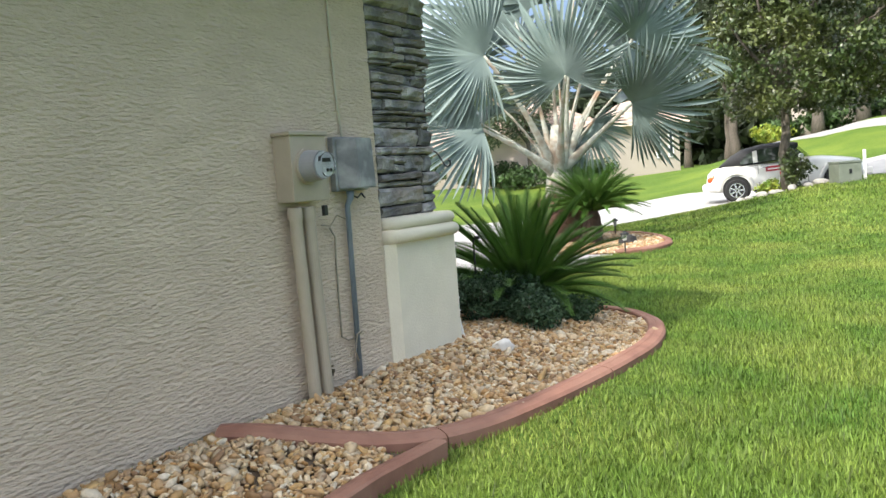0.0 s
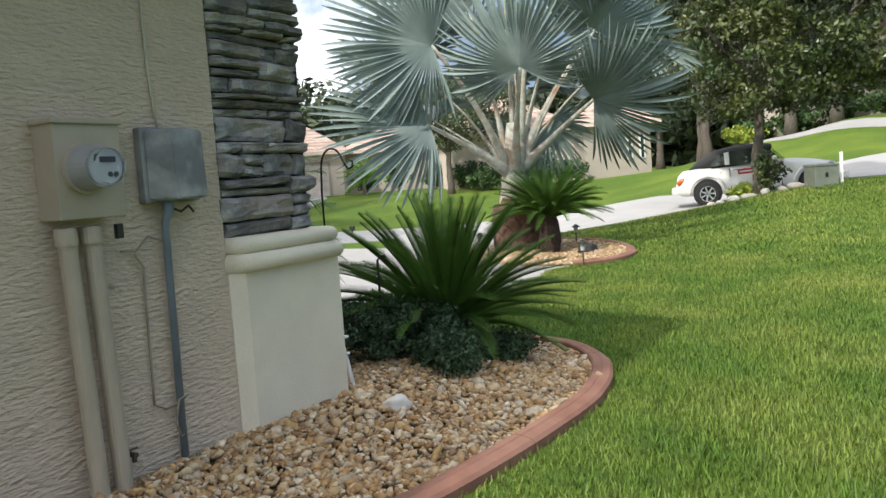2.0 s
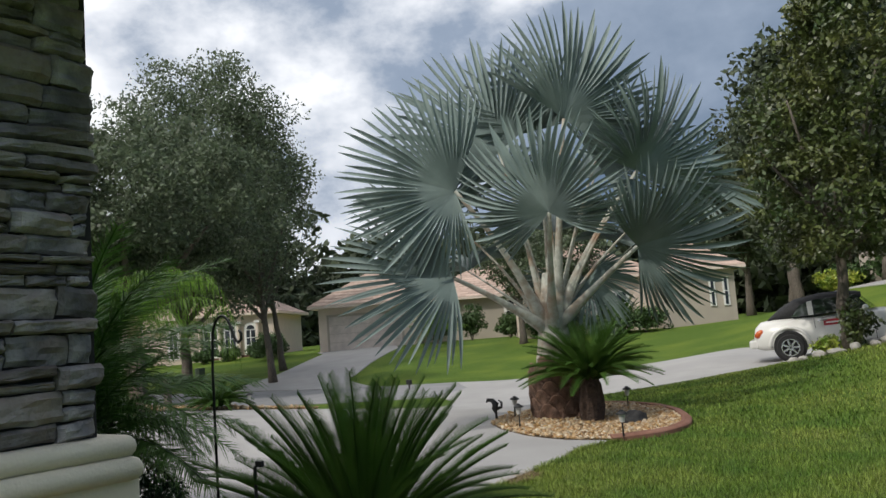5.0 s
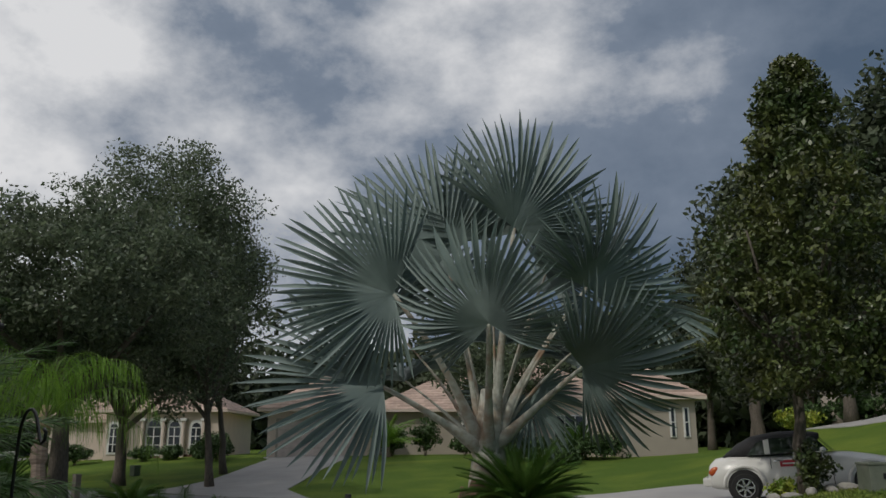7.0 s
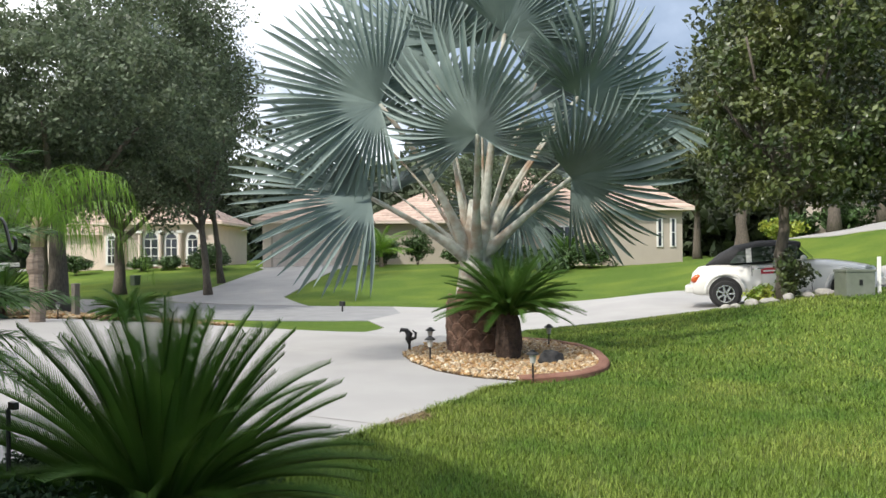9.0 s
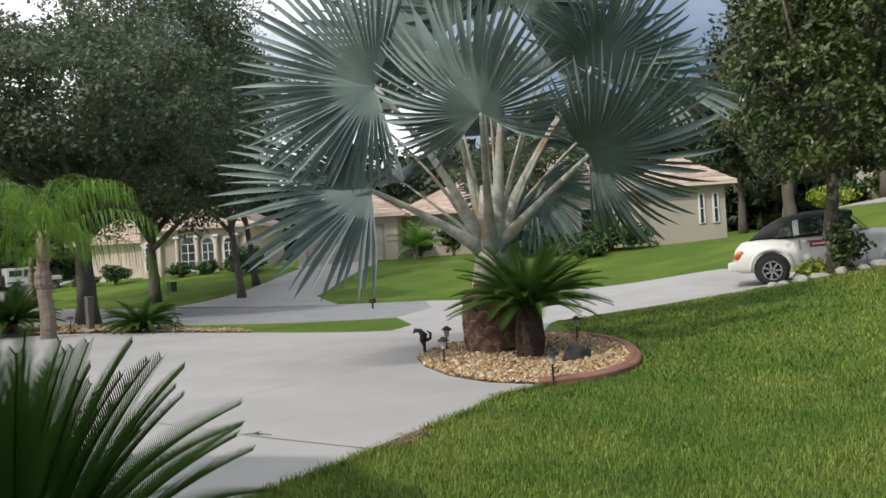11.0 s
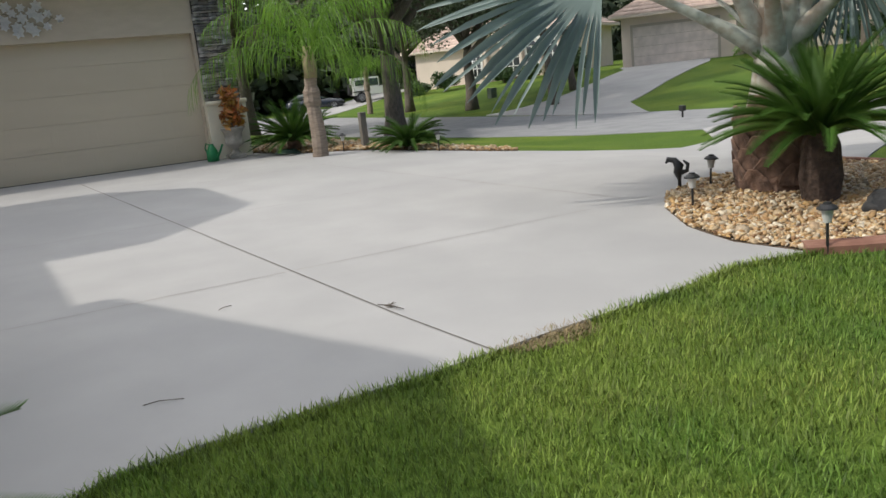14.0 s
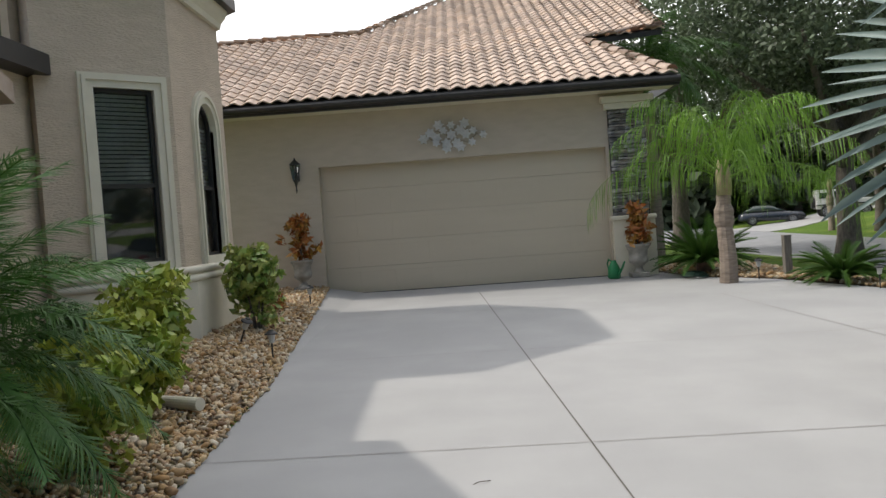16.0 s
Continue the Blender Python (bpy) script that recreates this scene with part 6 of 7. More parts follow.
# their drives
drape("far_drive", [(-21.0, 27.2), (-24.5, 26.6), (-30.5, 27.0), (-33.0, 33.0), (-37.6, 41.2), (-39.5, 42.6), (-35.0, 45.4), (-32.5, 42.6), (-29.0, 36.0), (-25.5, 30.5)], M_concrete, 0.03, 1.0,
      "concrete drive of the house opposite", "driveway")
drape("far_drive", [(-50.0, 27.0), (-58.0, 26.9), (-62.0, 33.0), (-66.5, 38.0), (-62.5, 41.0), (-56.0, 33.0)], M_concrete, 0.03, 1.2, "concrete drive at the street end", "driveway")
drape("upper_road", [(-9.0, 45.5), (-2.0, 40.5), (10.0, 37.5), (26.0, 36.0), (26.0, 39.0), (10.0, 40.5), (-1.5, 43.5), (-8.0, 47.5)], M_concrete, 0.04, 1.0, "pale drive climbing the rise", "road")

# planting round the far houses
for i, (x, y, r, h) in enumerate(((-47.5, 39.6, 0.7, 0.9), (-46.0, 40.6, 0.8, 0.9), (-44.2, 41.6, 0.7, 0.8), (-51.5, 37.3, 1.0, 1.3), (-53.5, 36.2, 0.9, 0.9), (-41.5, 40.2, 1.3, 1.6), (-42.6, 41.6, 1.2, 1.8),
                                  (-31.2, 45.2, 0.9, 1.9), (-29.6, 46.4, 1.0, 2.2), (-27.4, 47.4, 0.9, 1.5), (-20.5, 41.5, 1.5, 1.2), (-18.4, 42.2, 1.6, 1.2), (-16.6, 43.0, 1.5, 1.3), (-17.5, 40.4, 0.9, 0.7),
                                  (-22.8, 43.5, 1.2, 1.5), (-8.5, 47.5, 1.0, 1.0))):
    shrub("garden_shrub", "clipped green garden shrub by the far house", (x, y), r, h, 70, 30, 0.12, M_schef2 if i == 15 else M_far_shrub, 110 + i, 0.32, group="far garden shrubs")
for i in range(9):
    shrub("hedge_bush", "dark clipped hedge bush on the rise", (-8.5 + 2.3 * i, 50.2), 1.35, 1.5, 60, 30, 0.16, M_far_shrub, 140 + i, 0.4, group="hilltop hedge")
sago((-18.2, 43.6), "sago_cycad", "dark sago cycad in front of the far house", 0.4, 0.25, 60, 1.7, 151, (0, 70), wide=0.012, leaflet=0.16)
feather_palm((-30.6, 44.0), "areca_palm", "clump of green palm fronds by the far wall", 0.6, 0.12, 18, 2.0, 0.5, M_frond, 152, 0.6, (10, 75))
for i, (x, y, h, r) in enumerate(((-22.5, 40.8, 2.6, 0.2), (-21.0, 43.8, 3.0, 0.2))):
    tree("lawn_tree", "small dark tree on the far lawn", (x, y), h, r, 1.8, (2.3, 2.3, 2.0), 120, 46, 0.6, 0.13, M_leaf_oak, 160 + i, limbs=5)
b = thing("utility_pedestal", "green utility pedestal on the far lawn", "utility box", (-40.0, 33.6, gz(-40.0, 33.6)))
M_util = material("green_grey_metal", (0.10, 0.13, 0.09), 0.6, color2=(0.13, 0.155, 0.11), scale=4)
part("body", boxm(-0.2, 0.2, -0.2, 0.2, -0.05, 0.5, 0.03), M_util, b)
part("lid", boxm(-0.22, 0.22, -0.22, 0.22, 0.5, 0.55, 0.02), M_util, b)
b = thing("transformer_box", "grey-green utility transformer box on the lawn", "utility box", (-2.15, 21.9, gz(-2.15, 21.9)), rz=33)
M_util2 = material("grey_green_metal", (0.17, 0.19, 0.145), 0.6, color2=(0.13, 0.15, 0.115), scale=4, stain=(0.22, 0.235, 0.19), stain_scale=3)
part("body", boxm(-0.27, 0.27, -0.25, 0.25, -0.1, 0.44, 0.015), M_util2, b)
part("lid", boxm(-0.285, 0.285, -0.265, 0.265, 0.44, 0.485, 0.012), M_util2, b)
part("hasp", boxm(-0.03, 0.03, -0.27, -0.25, 0.2, 0.3, 0.006), M_black, b)
b = thing("marker_post", "thin white plastic marker post beside the box", "post", (-1.75, 22.1, gz(-1.75, 22.1)))
part("stake", boxm(-0.035, 0.035, -0.012, 0.012, -0.1, 0.66, 0.004), M_white, b)
part("tip", boxm(-0.035, 0.035, -0.012, 0.012, 0.66, 0.70, 0.008), M_white, b)
b = thing("yard_sign", "small black stake light at the street edge", "path light", (-18.0, 25.6, gz(-18.0, 25.6)))
bm = bmesh.new()
cyl(bm, (0, 0, -0.05), (0, 0, 0.25), 0.03, seg=8)
part("stake", bm, M_black, b)
part("head", boxm(-0.09, 0.09, -0.06, 0.06, 0.2, 0.36, 0.02), M_black, b)

# ---- vehicles ----
M_car = material("pearl_white_paint", (0.70, 0.69, 0.65), 0.3, color2=(0.68, 0.67, 0.63), scale=1, coat=0.6)
M_canvas = material("black_canvas_top", (0.02, 0.02, 0.022), 0.85, color2=(0.03, 0.03, 0.032), scale=20, bump=0.2, bump_scale=200)
M_tyre = material("tyre_rubber", (0.022, 0.022, 0.022), 0.85, scale=20)
M_chrome = material("polished_wheel", (0.65, 0.66, 0.68), 0.22, metal=0.9, scale=8)
M_amber = material("amber_tail_lamp", (0.55, 0.13, 0.02), 0.2, color2=(0.45, 0.05, 0.02), scale=9, coat=0.5)
M_red = material("red_sign_vinyl", (0.5, 0.03, 0.05), 0.5, scale=6)
M_dark_paint = material("dark_blue_paint", (0.02, 0.025, 0.035), 0.25, scale=1, coat=0.6)
M_wind = material("vehicle_glass", (0.02, 0.03, 0.025), 0.05, spec=0.9, scale=2, color2=(0.03, 0.05, 0.03))


def wheel(parent, x, y, r, w, rim=True):
    side = -1 if y < 0 else 1
    bm = lathe(bmesh.new(), [(r * 0.62, -w / 2), (r * 0.93, -w / 2), (r, -w * 0.32), (r, w * 0.32), (r * 0.93, w / 2), (r * 0.62, w / 2), (r * 0.62, -w / 2)], 28, caps=False)
    o = part("wheel", bm, M_tyre, parent, "black tyre")
    o.matrix_local = pose(x, y, r, 90, 0, 0)
    bm = bmesh.new()
    for k in range(7):
        a = 2 * math.pi * k / 7
        box(bm, 0.05 * r, r * 0.6, -r * 0.075, r * 0.075, -0.015, 0.015, 0.0, Matrix.Translation((0, 0, -side * w * 0.46)) @ Matrix.Rotation(a, 4, "Z"))
    lathe(bm, [(r * 0.58, -0.02), (r * 0.66, -0.025), (r * 0.66, 0.02), (r * 0.58, 0.02), (r * 0.58, -0.02)], 28, (0, 0, -side * w * 0.47), caps=False)
    part("rim", bm, M_chrome if rim else M_meter_grey, o, "polished spoked rim")
    bm = bmesh.new()
    cyl(bm, (0, 0, -side * w * 0.16), (0, 0, side * w * 0.2), r * 0.6, seg=24)
    part("brake_disc", bm, M_tyre, o)


def loft_body(sections, mat, name, parent, seg=10, smooth=True, label=""):
    """A closed body through cross sections: each (x, half width low, half width high, z low, z high)."""
    bm = bmesh.new()
    rows = []
    for x, wl, wh, zl, zh in sections:
        pts = [(-wl * 0.94, zl), (-wl, zl + (zh - zl) * 0.18), (-wl, zl + (zh - zl) * 0.5), (-(wl * 0.4 + wh * 0.6), zl + (zh - zl) * 0.82), (-wh * 0.88, zh - (zh - zl) * 0.03), (-wh * 0.5, zh)]
        pts = pts + [(-y, z) for y, z in pts[::-1]]
        rows.append([bm.verts.new((x, y, z)) for y, z in pts])
    m = len(rows[0])
    for a, b in zip(rows, rows[1:]):
        for k in range(m):
            bm.faces.new((a[k], a[(k + 1) % m], b[(k + 1) % m], b[k]))
    bm.faces.new(rows[0][::-1]), bm.faces.new(rows[-1])
    bmesh.ops.recalc_face_normals(bm, faces=bm.faces)
    return part(name, bm, mat, parent, label, smooth)


def convertible(at, rz, pitch):
    c = thing("parked_car", "white retro compact convertible with a black canvas top", "car", (at[0], at[1], at[2]), rz=rz)
    c.rotation_euler[1] = radians(-pitch)
    # x forward from the rear axle, camera side is -y
    body = loft_body([(-0.80, 0.55, 0.50, 0.42, 0.62), (-0.74, 0.72, 0.62, 0.34, 0.84), (-0.60, 0.82, 0.68, 0.30, 0.97), (-0.30, 0.86, 0.72, 0.28, 1.02), (0.3, 0.86, 0.74, 0.26, 1.0), (0.9, 0.85, 0.74, 0.25, 0.98),
                      (1.5, 0.85, 0.73, 0.25, 0.99), (1.95, 0.84, 0.70, 0.25, 1.02), (2.3, 0.84, 0.62, 0.27, 1.0), (2.75, 0.84, 0.55, 0.28, 0.92), (3.1, 0.78, 0.45, 0.3, 0.84), (3.3, 0.66, 0.36, 0.34, 0.74), (3.40, 0.5, 0.3, 0.4, 0.62)], M_car, "body", c)
    for x in (0.0, 2.62):
        for s in (-1, 1):
            bm = bmesh.new()
            pts = [(x + 0.45 * math.cos(a), 0.33 + 0.45 * math.sin(a)) for a in [math.pi * k / 14 for k in range(15)]] + [(x - 0.45, 0.2), (x + 0.45, 0.2)]
            tube(bm, [(u, s * 0.84, v) for u, v in pts[:15]], 0.045, 8)
            part("wheel_arch", bm, M_car, body, "flared wheel arch", True)
            bm = bmesh.new()
            cyl(bm, (x, s * 0.6, 0.34), (x, s * 0.874, 0.34), 0.375, seg=28)
            part("wheel_well", bm, M_tyre, body, "dark wheel well")
            wheel(c, x, s * 0.835, 0.315, 0.19)
    top = loft_body([(-0.42, 0.60, 0.50, 0.99, 1.02), (-0.1, 0.66, 0.54, 0.98, 1.27), (0.25, 0.67, 0.54, 0.98, 1.44), (0.8, 0.66, 0.54, 0.99, 1.52), (1.35, 0.65, 0.54, 1.0, 1.51), (1.62, 0.64, 0.54, 1.22, 1.47), (1.70, 0.63, 0.54, 1.34, 1.44)], M_canvas, "canvas_top", c, label="black canvas soft top")
    for s in (-1, 1):
        def pane(nm, pts, mat, off, lab=""):
            bm = bmesh.new()
            f = [bm.verts.new((x, s * (y + off), z)) for x, y, z in pts]
            b = [bm.verts.new((x, s * (y - 0.02), z)) for x, y, z in pts]
            bm.faces.new(f), bm.faces.new(b[::-1])
            n = len(f)
            for k in range(n):
                bm.faces.new((f[k], f[(k + 1) % n], b[(k + 1) % n], b[k]))
            bmesh.ops.recalc_face_normals(bm, faces=bm.faces)
            return part(nm, bm, mat, body, lab)
        pane("side_window", [(0.12, 0.70, 1.02), (0.50, 0.70, 1.02), (0.50, 0.63, 1.33), (0.34, 0.64, 1.28)], M_wind, 0.03, "rear quarter window")
        pane("window_pillar", [(0.50, 0.70, 1.02), (0.62, 0.70, 1.02), (0.62, 0.63, 1.36), (0.50, 0.63, 1.34)], M_car, 0.034)
        pane("side_window", [(0.64, 0.70, 1.02), (1.86, 0.70, 1.04), (1.56, 0.62, 1.38), (0.64, 0.63, 1.37)], M_wind, 0.03, "door window")
        pane("door_gap", [(0.60, 0.862, 0.32), (0.612, 0.862, 0.32), (0.612, 0.80, 0.94), (0.60, 0.80, 0.94)], M_tyre, 0.008)
        pane("door_gap", [(1.86, 0.85, 0.32), (1.872, 0.85, 0.32), (1.872, 0.78, 0.94), (1.86, 0.78, 0.94)], M_tyre, 0.012)
        bm = bmesh.new()
        tube(bm, [(0.68, s * 0.845, 0.86), (0.74, s * 0.865, 0.868), (0.86, s * 0.865, 0.868), (0.92, s * 0.845, 0.86)], 0.016, 8)
        part("door_handle", bm, M_chrome, body, "chrome door handle")
        bm = bmesh.new()
        bmesh.ops.create_uvsphere(bm, u_segments=14, v_segments=8, radius=1.0, matrix=Matrix.Translation((-0.64, s * 0.74, 0.70)) @ Matrix.Rotation(radians(-30), 4, "Y") @ Matrix.Diagonal((0.14, 0.06, 0.09, 1)))
        part("tail_lamp", bm, M_amber, body, "amber and red tail lamp", True)
        bm = bmesh.new()
        bmesh.ops.create_uvsphere(bm, u_segments=14, v_segments=8, radius=1.0, matrix=Matrix.Translation((3.1, s * 0.66, 0.72)) @ Matrix.Diagonal((0.13, 0.1, 0.1, 1)))
        part("headlamp", bm, M_glass, body, "round headlamp", True)
        bm = bmesh.new()
        bmesh.ops.create_uvsphere(bm, u_segments=12, v_segments=8, radius=1.0, matrix=Matrix.Translation((1.72, s * 0.93, 1.06)) @ Matrix.Diagonal((0.07, 0.1, 0.07, 1)))
        part("mirror", bm, M_car, body, "door mirror", True)
        sign = part("door_sign", boxm(0.80, 1.26, s * 0.868 - 0.004, s * 0.868 + 0.004, 0.74, 0.88), M_red, body, "red magnetic sign with white lettering bars")
        sign.rotation_euler[0] = 0
        part("lettering_bar", boxm(0.85, 1.21, s * 0.876 - 0.004, s * 0.876 + 0.004, 0.79, 0.825), M_white, sign)
        low = part("door_sign", boxm(0.82, 1.26, s * 0.872 - 0.004, s * 0.872 + 0.004, 0.52, 0.735), M_white, body, "white lower half of the door sign")
        for k in range(3):
            part("lettering_bar", boxm(1.15 + 0.13 * k, 1.25 + 0.13 * k, s * 0.878 - 0.004, s * 0.878 + 0.004, 0.60, 0.70), M_red, low)
    bm = bmesh.new()
    quad = [bm.verts.new(v) for v in ((1.98, -0.62, 1.03), (1.98, 0.62, 1.03), (1.62, 0.54, 1.44), (1.62, -0.54, 1.44))]
    bm.faces.new(quad)
    bmesh.ops.solidify(bm, geom=bm.faces[:], thickness=0.015)
    part("windscreen", bm, M_wind, body, "raked windscreen")
    part("rear_bumper", boxm(-0.92, -0.70, -0.72, 0.72, 0.36, 0.56, 0.05), M_car, body, "body-coloured bumper")
    part("front_bumper", boxm(3.28, 3.48, -0.72, 0.72, 0.36, 0.54, 0.05), M_car, body, "body-coloured bumper")
    part("sill", boxm(0.45, 2.2, -0.85, 0.85, 0.21, 0.27, 0.02), M_tyre, body)


convertible((-5.35, 25.15, gz(-5.35, 25.15) + 0.02), 13.5, 3.0)


def boxy_vehicle(name, label, at, rz, paint, kind):
    v = thing(name, label, "car", (at[0], at[1], gz(*at) + 0.03), rz=rz)
    if kind == "pickup":
        part("cargo_bed", boxm(-1.2, 0.9, -0.9, 0.9, 0.55, 1.15, 0.05), paint, v)
        loft_body([(0.85, 0.88, 0.72, 0.5, 1.1), (0.95, 0.88, 0.72, 0.5, 1.8), (2.2, 0.88, 0.72, 0.5, 1.8), (2.75, 0.88, 0.75, 0.5, 1.15)], paint, "cab", v, smooth=False)
        part("bonnet", boxm(2.6, 3.7, -0.88, 0.88, 0.5, 1.12, 0.08), paint, v)
        xs = (0.0, 3.1)
    elif kind == "jeep":
        part("body", boxm(-0.6, 2.0, -0.78, 0.78, 0.55, 1.12, 0.04), paint, v)
        part("hardtop", boxm(-0.6, 1.45, -0.74, 0.74, 1.12, 1.85, 0.05), paint, v)
        part("bonnet", boxm(1.9, 3.05, -0.68, 0.68, 0.55, 1.15, 0.06), paint, v)
        bm = bmesh.new()
        cyl(bm, (-0.62, 0, 1.0), (-0.84, 0, 1.0), 0.39, seg=24)
        part("spare_tyre", bm, M_tyre, v, "spare tyre on the tailgate")
        for s in (-1, 1):
            part("fender", boxm(2.0, 3.1, s * 0.68, s * 0.9, 0.78, 0.86, 0.02), M_tyre, v)
            part("fender", boxm(-0.6, 0.5, s * 0.76, s * 0.9, 0.78, 0.86, 0.02), M_tyre, v)
        xs = (0.0, 2.45)
    else:
        loft_body([(-0.9, 0.7, 0.6, 0.35, 0.8), (-0.6, 0.86, 0.7, 0.28, 0.95), (0.8, 0.87, 0.74, 0.25, 0.95), (2.2, 0.87, 0.74, 0.25, 0.93), (3.3, 0.84, 0.6, 0.28, 0.78), (3.55, 0.6, 0.4, 0.36, 0.62)], paint, "body", v)
        loft_body([(-0.6, 0.7, 0.5, 0.93, 0.97), (0.1, 0.7, 0.54, 0.93, 1.38), (1.2, 0.7, 0.54, 0.93, 1.40), (2.1, 0.7, 0.5, 0.93, 0.97)], M_wind, "greenhouse", v)
        xs = (0.0, 2.65)
    for s in (-1, 1):
        if kind != "sedan":
            part("side_window", boxm(1.05 if kind == "pickup" else -0.4, 2.1 if kind == "pickup" else 0.4, s * 0.76 - 0.02, s * 0.76 + 0.06, 1.25, 1.66, 0.02), M_wind, v)
        if kind == "jeep":
            part("side_window", boxm(0.55, 1.35, s * 0.76 - 0.02, s * 0.76 + 0.03, 1.2, 1.72, 0.02), M_wind, v)
        for x in xs:
            wheel(v, x, s * 0.78, 0.33 if kind == "sedan" else 0.38, 0.22, False)
    return v


boxy_vehicle("jeep", "white boxy off-road vehicle parked on a drive", (-59.2, 34.2), 75, M_car, "jeep")
boxy_vehicle("dark_sedan", "dark blue saloon car parked on a drive", (-61.5, 30.0), 75, M_dark_paint, "sedan")
boxy_vehicle("pickup_truck", "white pickup truck parked down the street", (-78.0, 32.5), 80, M_car, "pickup")


# ---- pieces: stones, roof tiles, gravel, grass ----
def ledge_stones(pillar, plane_x, y0, y1, z0, z1, seed, back):
    """Stacked ledge stones on an upright face that looks along +x, each a rough block of its own, in the pillar's space."""
    rng = random.Random(seed)
    z, count = z0, 0
    while z < z1 - 0.02:
        course = rng.choice((0.032, 0.045, 0.06, 0.075, 0.095, 0.12))
        course = min(course, z1 - z)
        y = y0 + rng.uniform(-0.02, 0.015)
        while y < y1 - 0.01:
            w = min(rng.uniform(0.13, 0.55), y1 + rng.uniform(-0.015, 0.035) - y)
            if y1 - (y + w) < 0.06:
                w = y1 - y + rng.uniform(-0.01, 0.03)
            rows = [(z, course)]
            if course > 0.08 and rng.random() < 0.4:
                k = rng.uniform(0.4, 0.6)
                rows = [(z, course * k), (z + course * k, course * (1 - k))]
            for zz, hh in rows:
                depth = rng.uniform(0.02, 0.085)
                bm = bmesh.new()
                ny, nz = 9, 5
                off = Vector((rng.uniform(0, 99), rng.uniform(0, 99), 0))
                grid = []
                skew = rng.uniform(-0.010, 0.010)
                for j in range(nz + 1):
                    row = []
                    for i in range(ny + 1):
                        u, v = i / ny, j / nz
                        e = min(u, 1 - u) * w / 0.012
                        f = min(v, 1 - v) * hh / 0.008
                        round_off = min(1, e + 0.6) * min(1, f + 0.55)
                        x = depth * round_off + 0.018 * noise.noise(Vector((u * w * 7, v * hh * 20, 0)) + off) + 0.026 * abs(noise.noise(Vector((u * w * 11, v * hh * 75, 3)) + off)) + 0.012 * (v - 0.5)
                        row.append(bm.verts.new((max(0.006, x), 0.003 + u * (w - 0.006) + 0.006 * noise.noise(Vector((v * 9, 0, u)) + off),
                                                 0.004 + v * (hh - 0.008) + skew * (u - 0.5) * 2 + 0.006 * noise.noise(Vector((0, u * 7, v)) + off))))
                    grid.append(row)
                for j in range(nz):
                    for i in range(ny):
                        bm.faces.new((grid[j][i], grid[j][i + 1], grid[j + 1][i + 1], grid[j + 1][i]))
                rim = [e for e in bm.edges if e.is_boundary]
                ex = bmesh.ops.extrude_edge_only(bm, edges=rim)
                for v in ex["geom"]:
                    if isinstance(v, bmesh.types.BMVert):
                        v.co.x = -back
                o = part("stone", bm, M_stone, pillar)
                o.location = (plane_x, y, zz)
                count += 1
            y += w
        z += course
    return count


ledge_stones(bpy.data.objects["stone_pillar"], 0.045, -0.405, 0.25, 1.135, 3.0, 11, 0.05)
ledge_stones(bpy.data.objects["stone_pilaster"], 0.05, -0.36, 0.34, 1.22, 3.3, 12, 0.05)


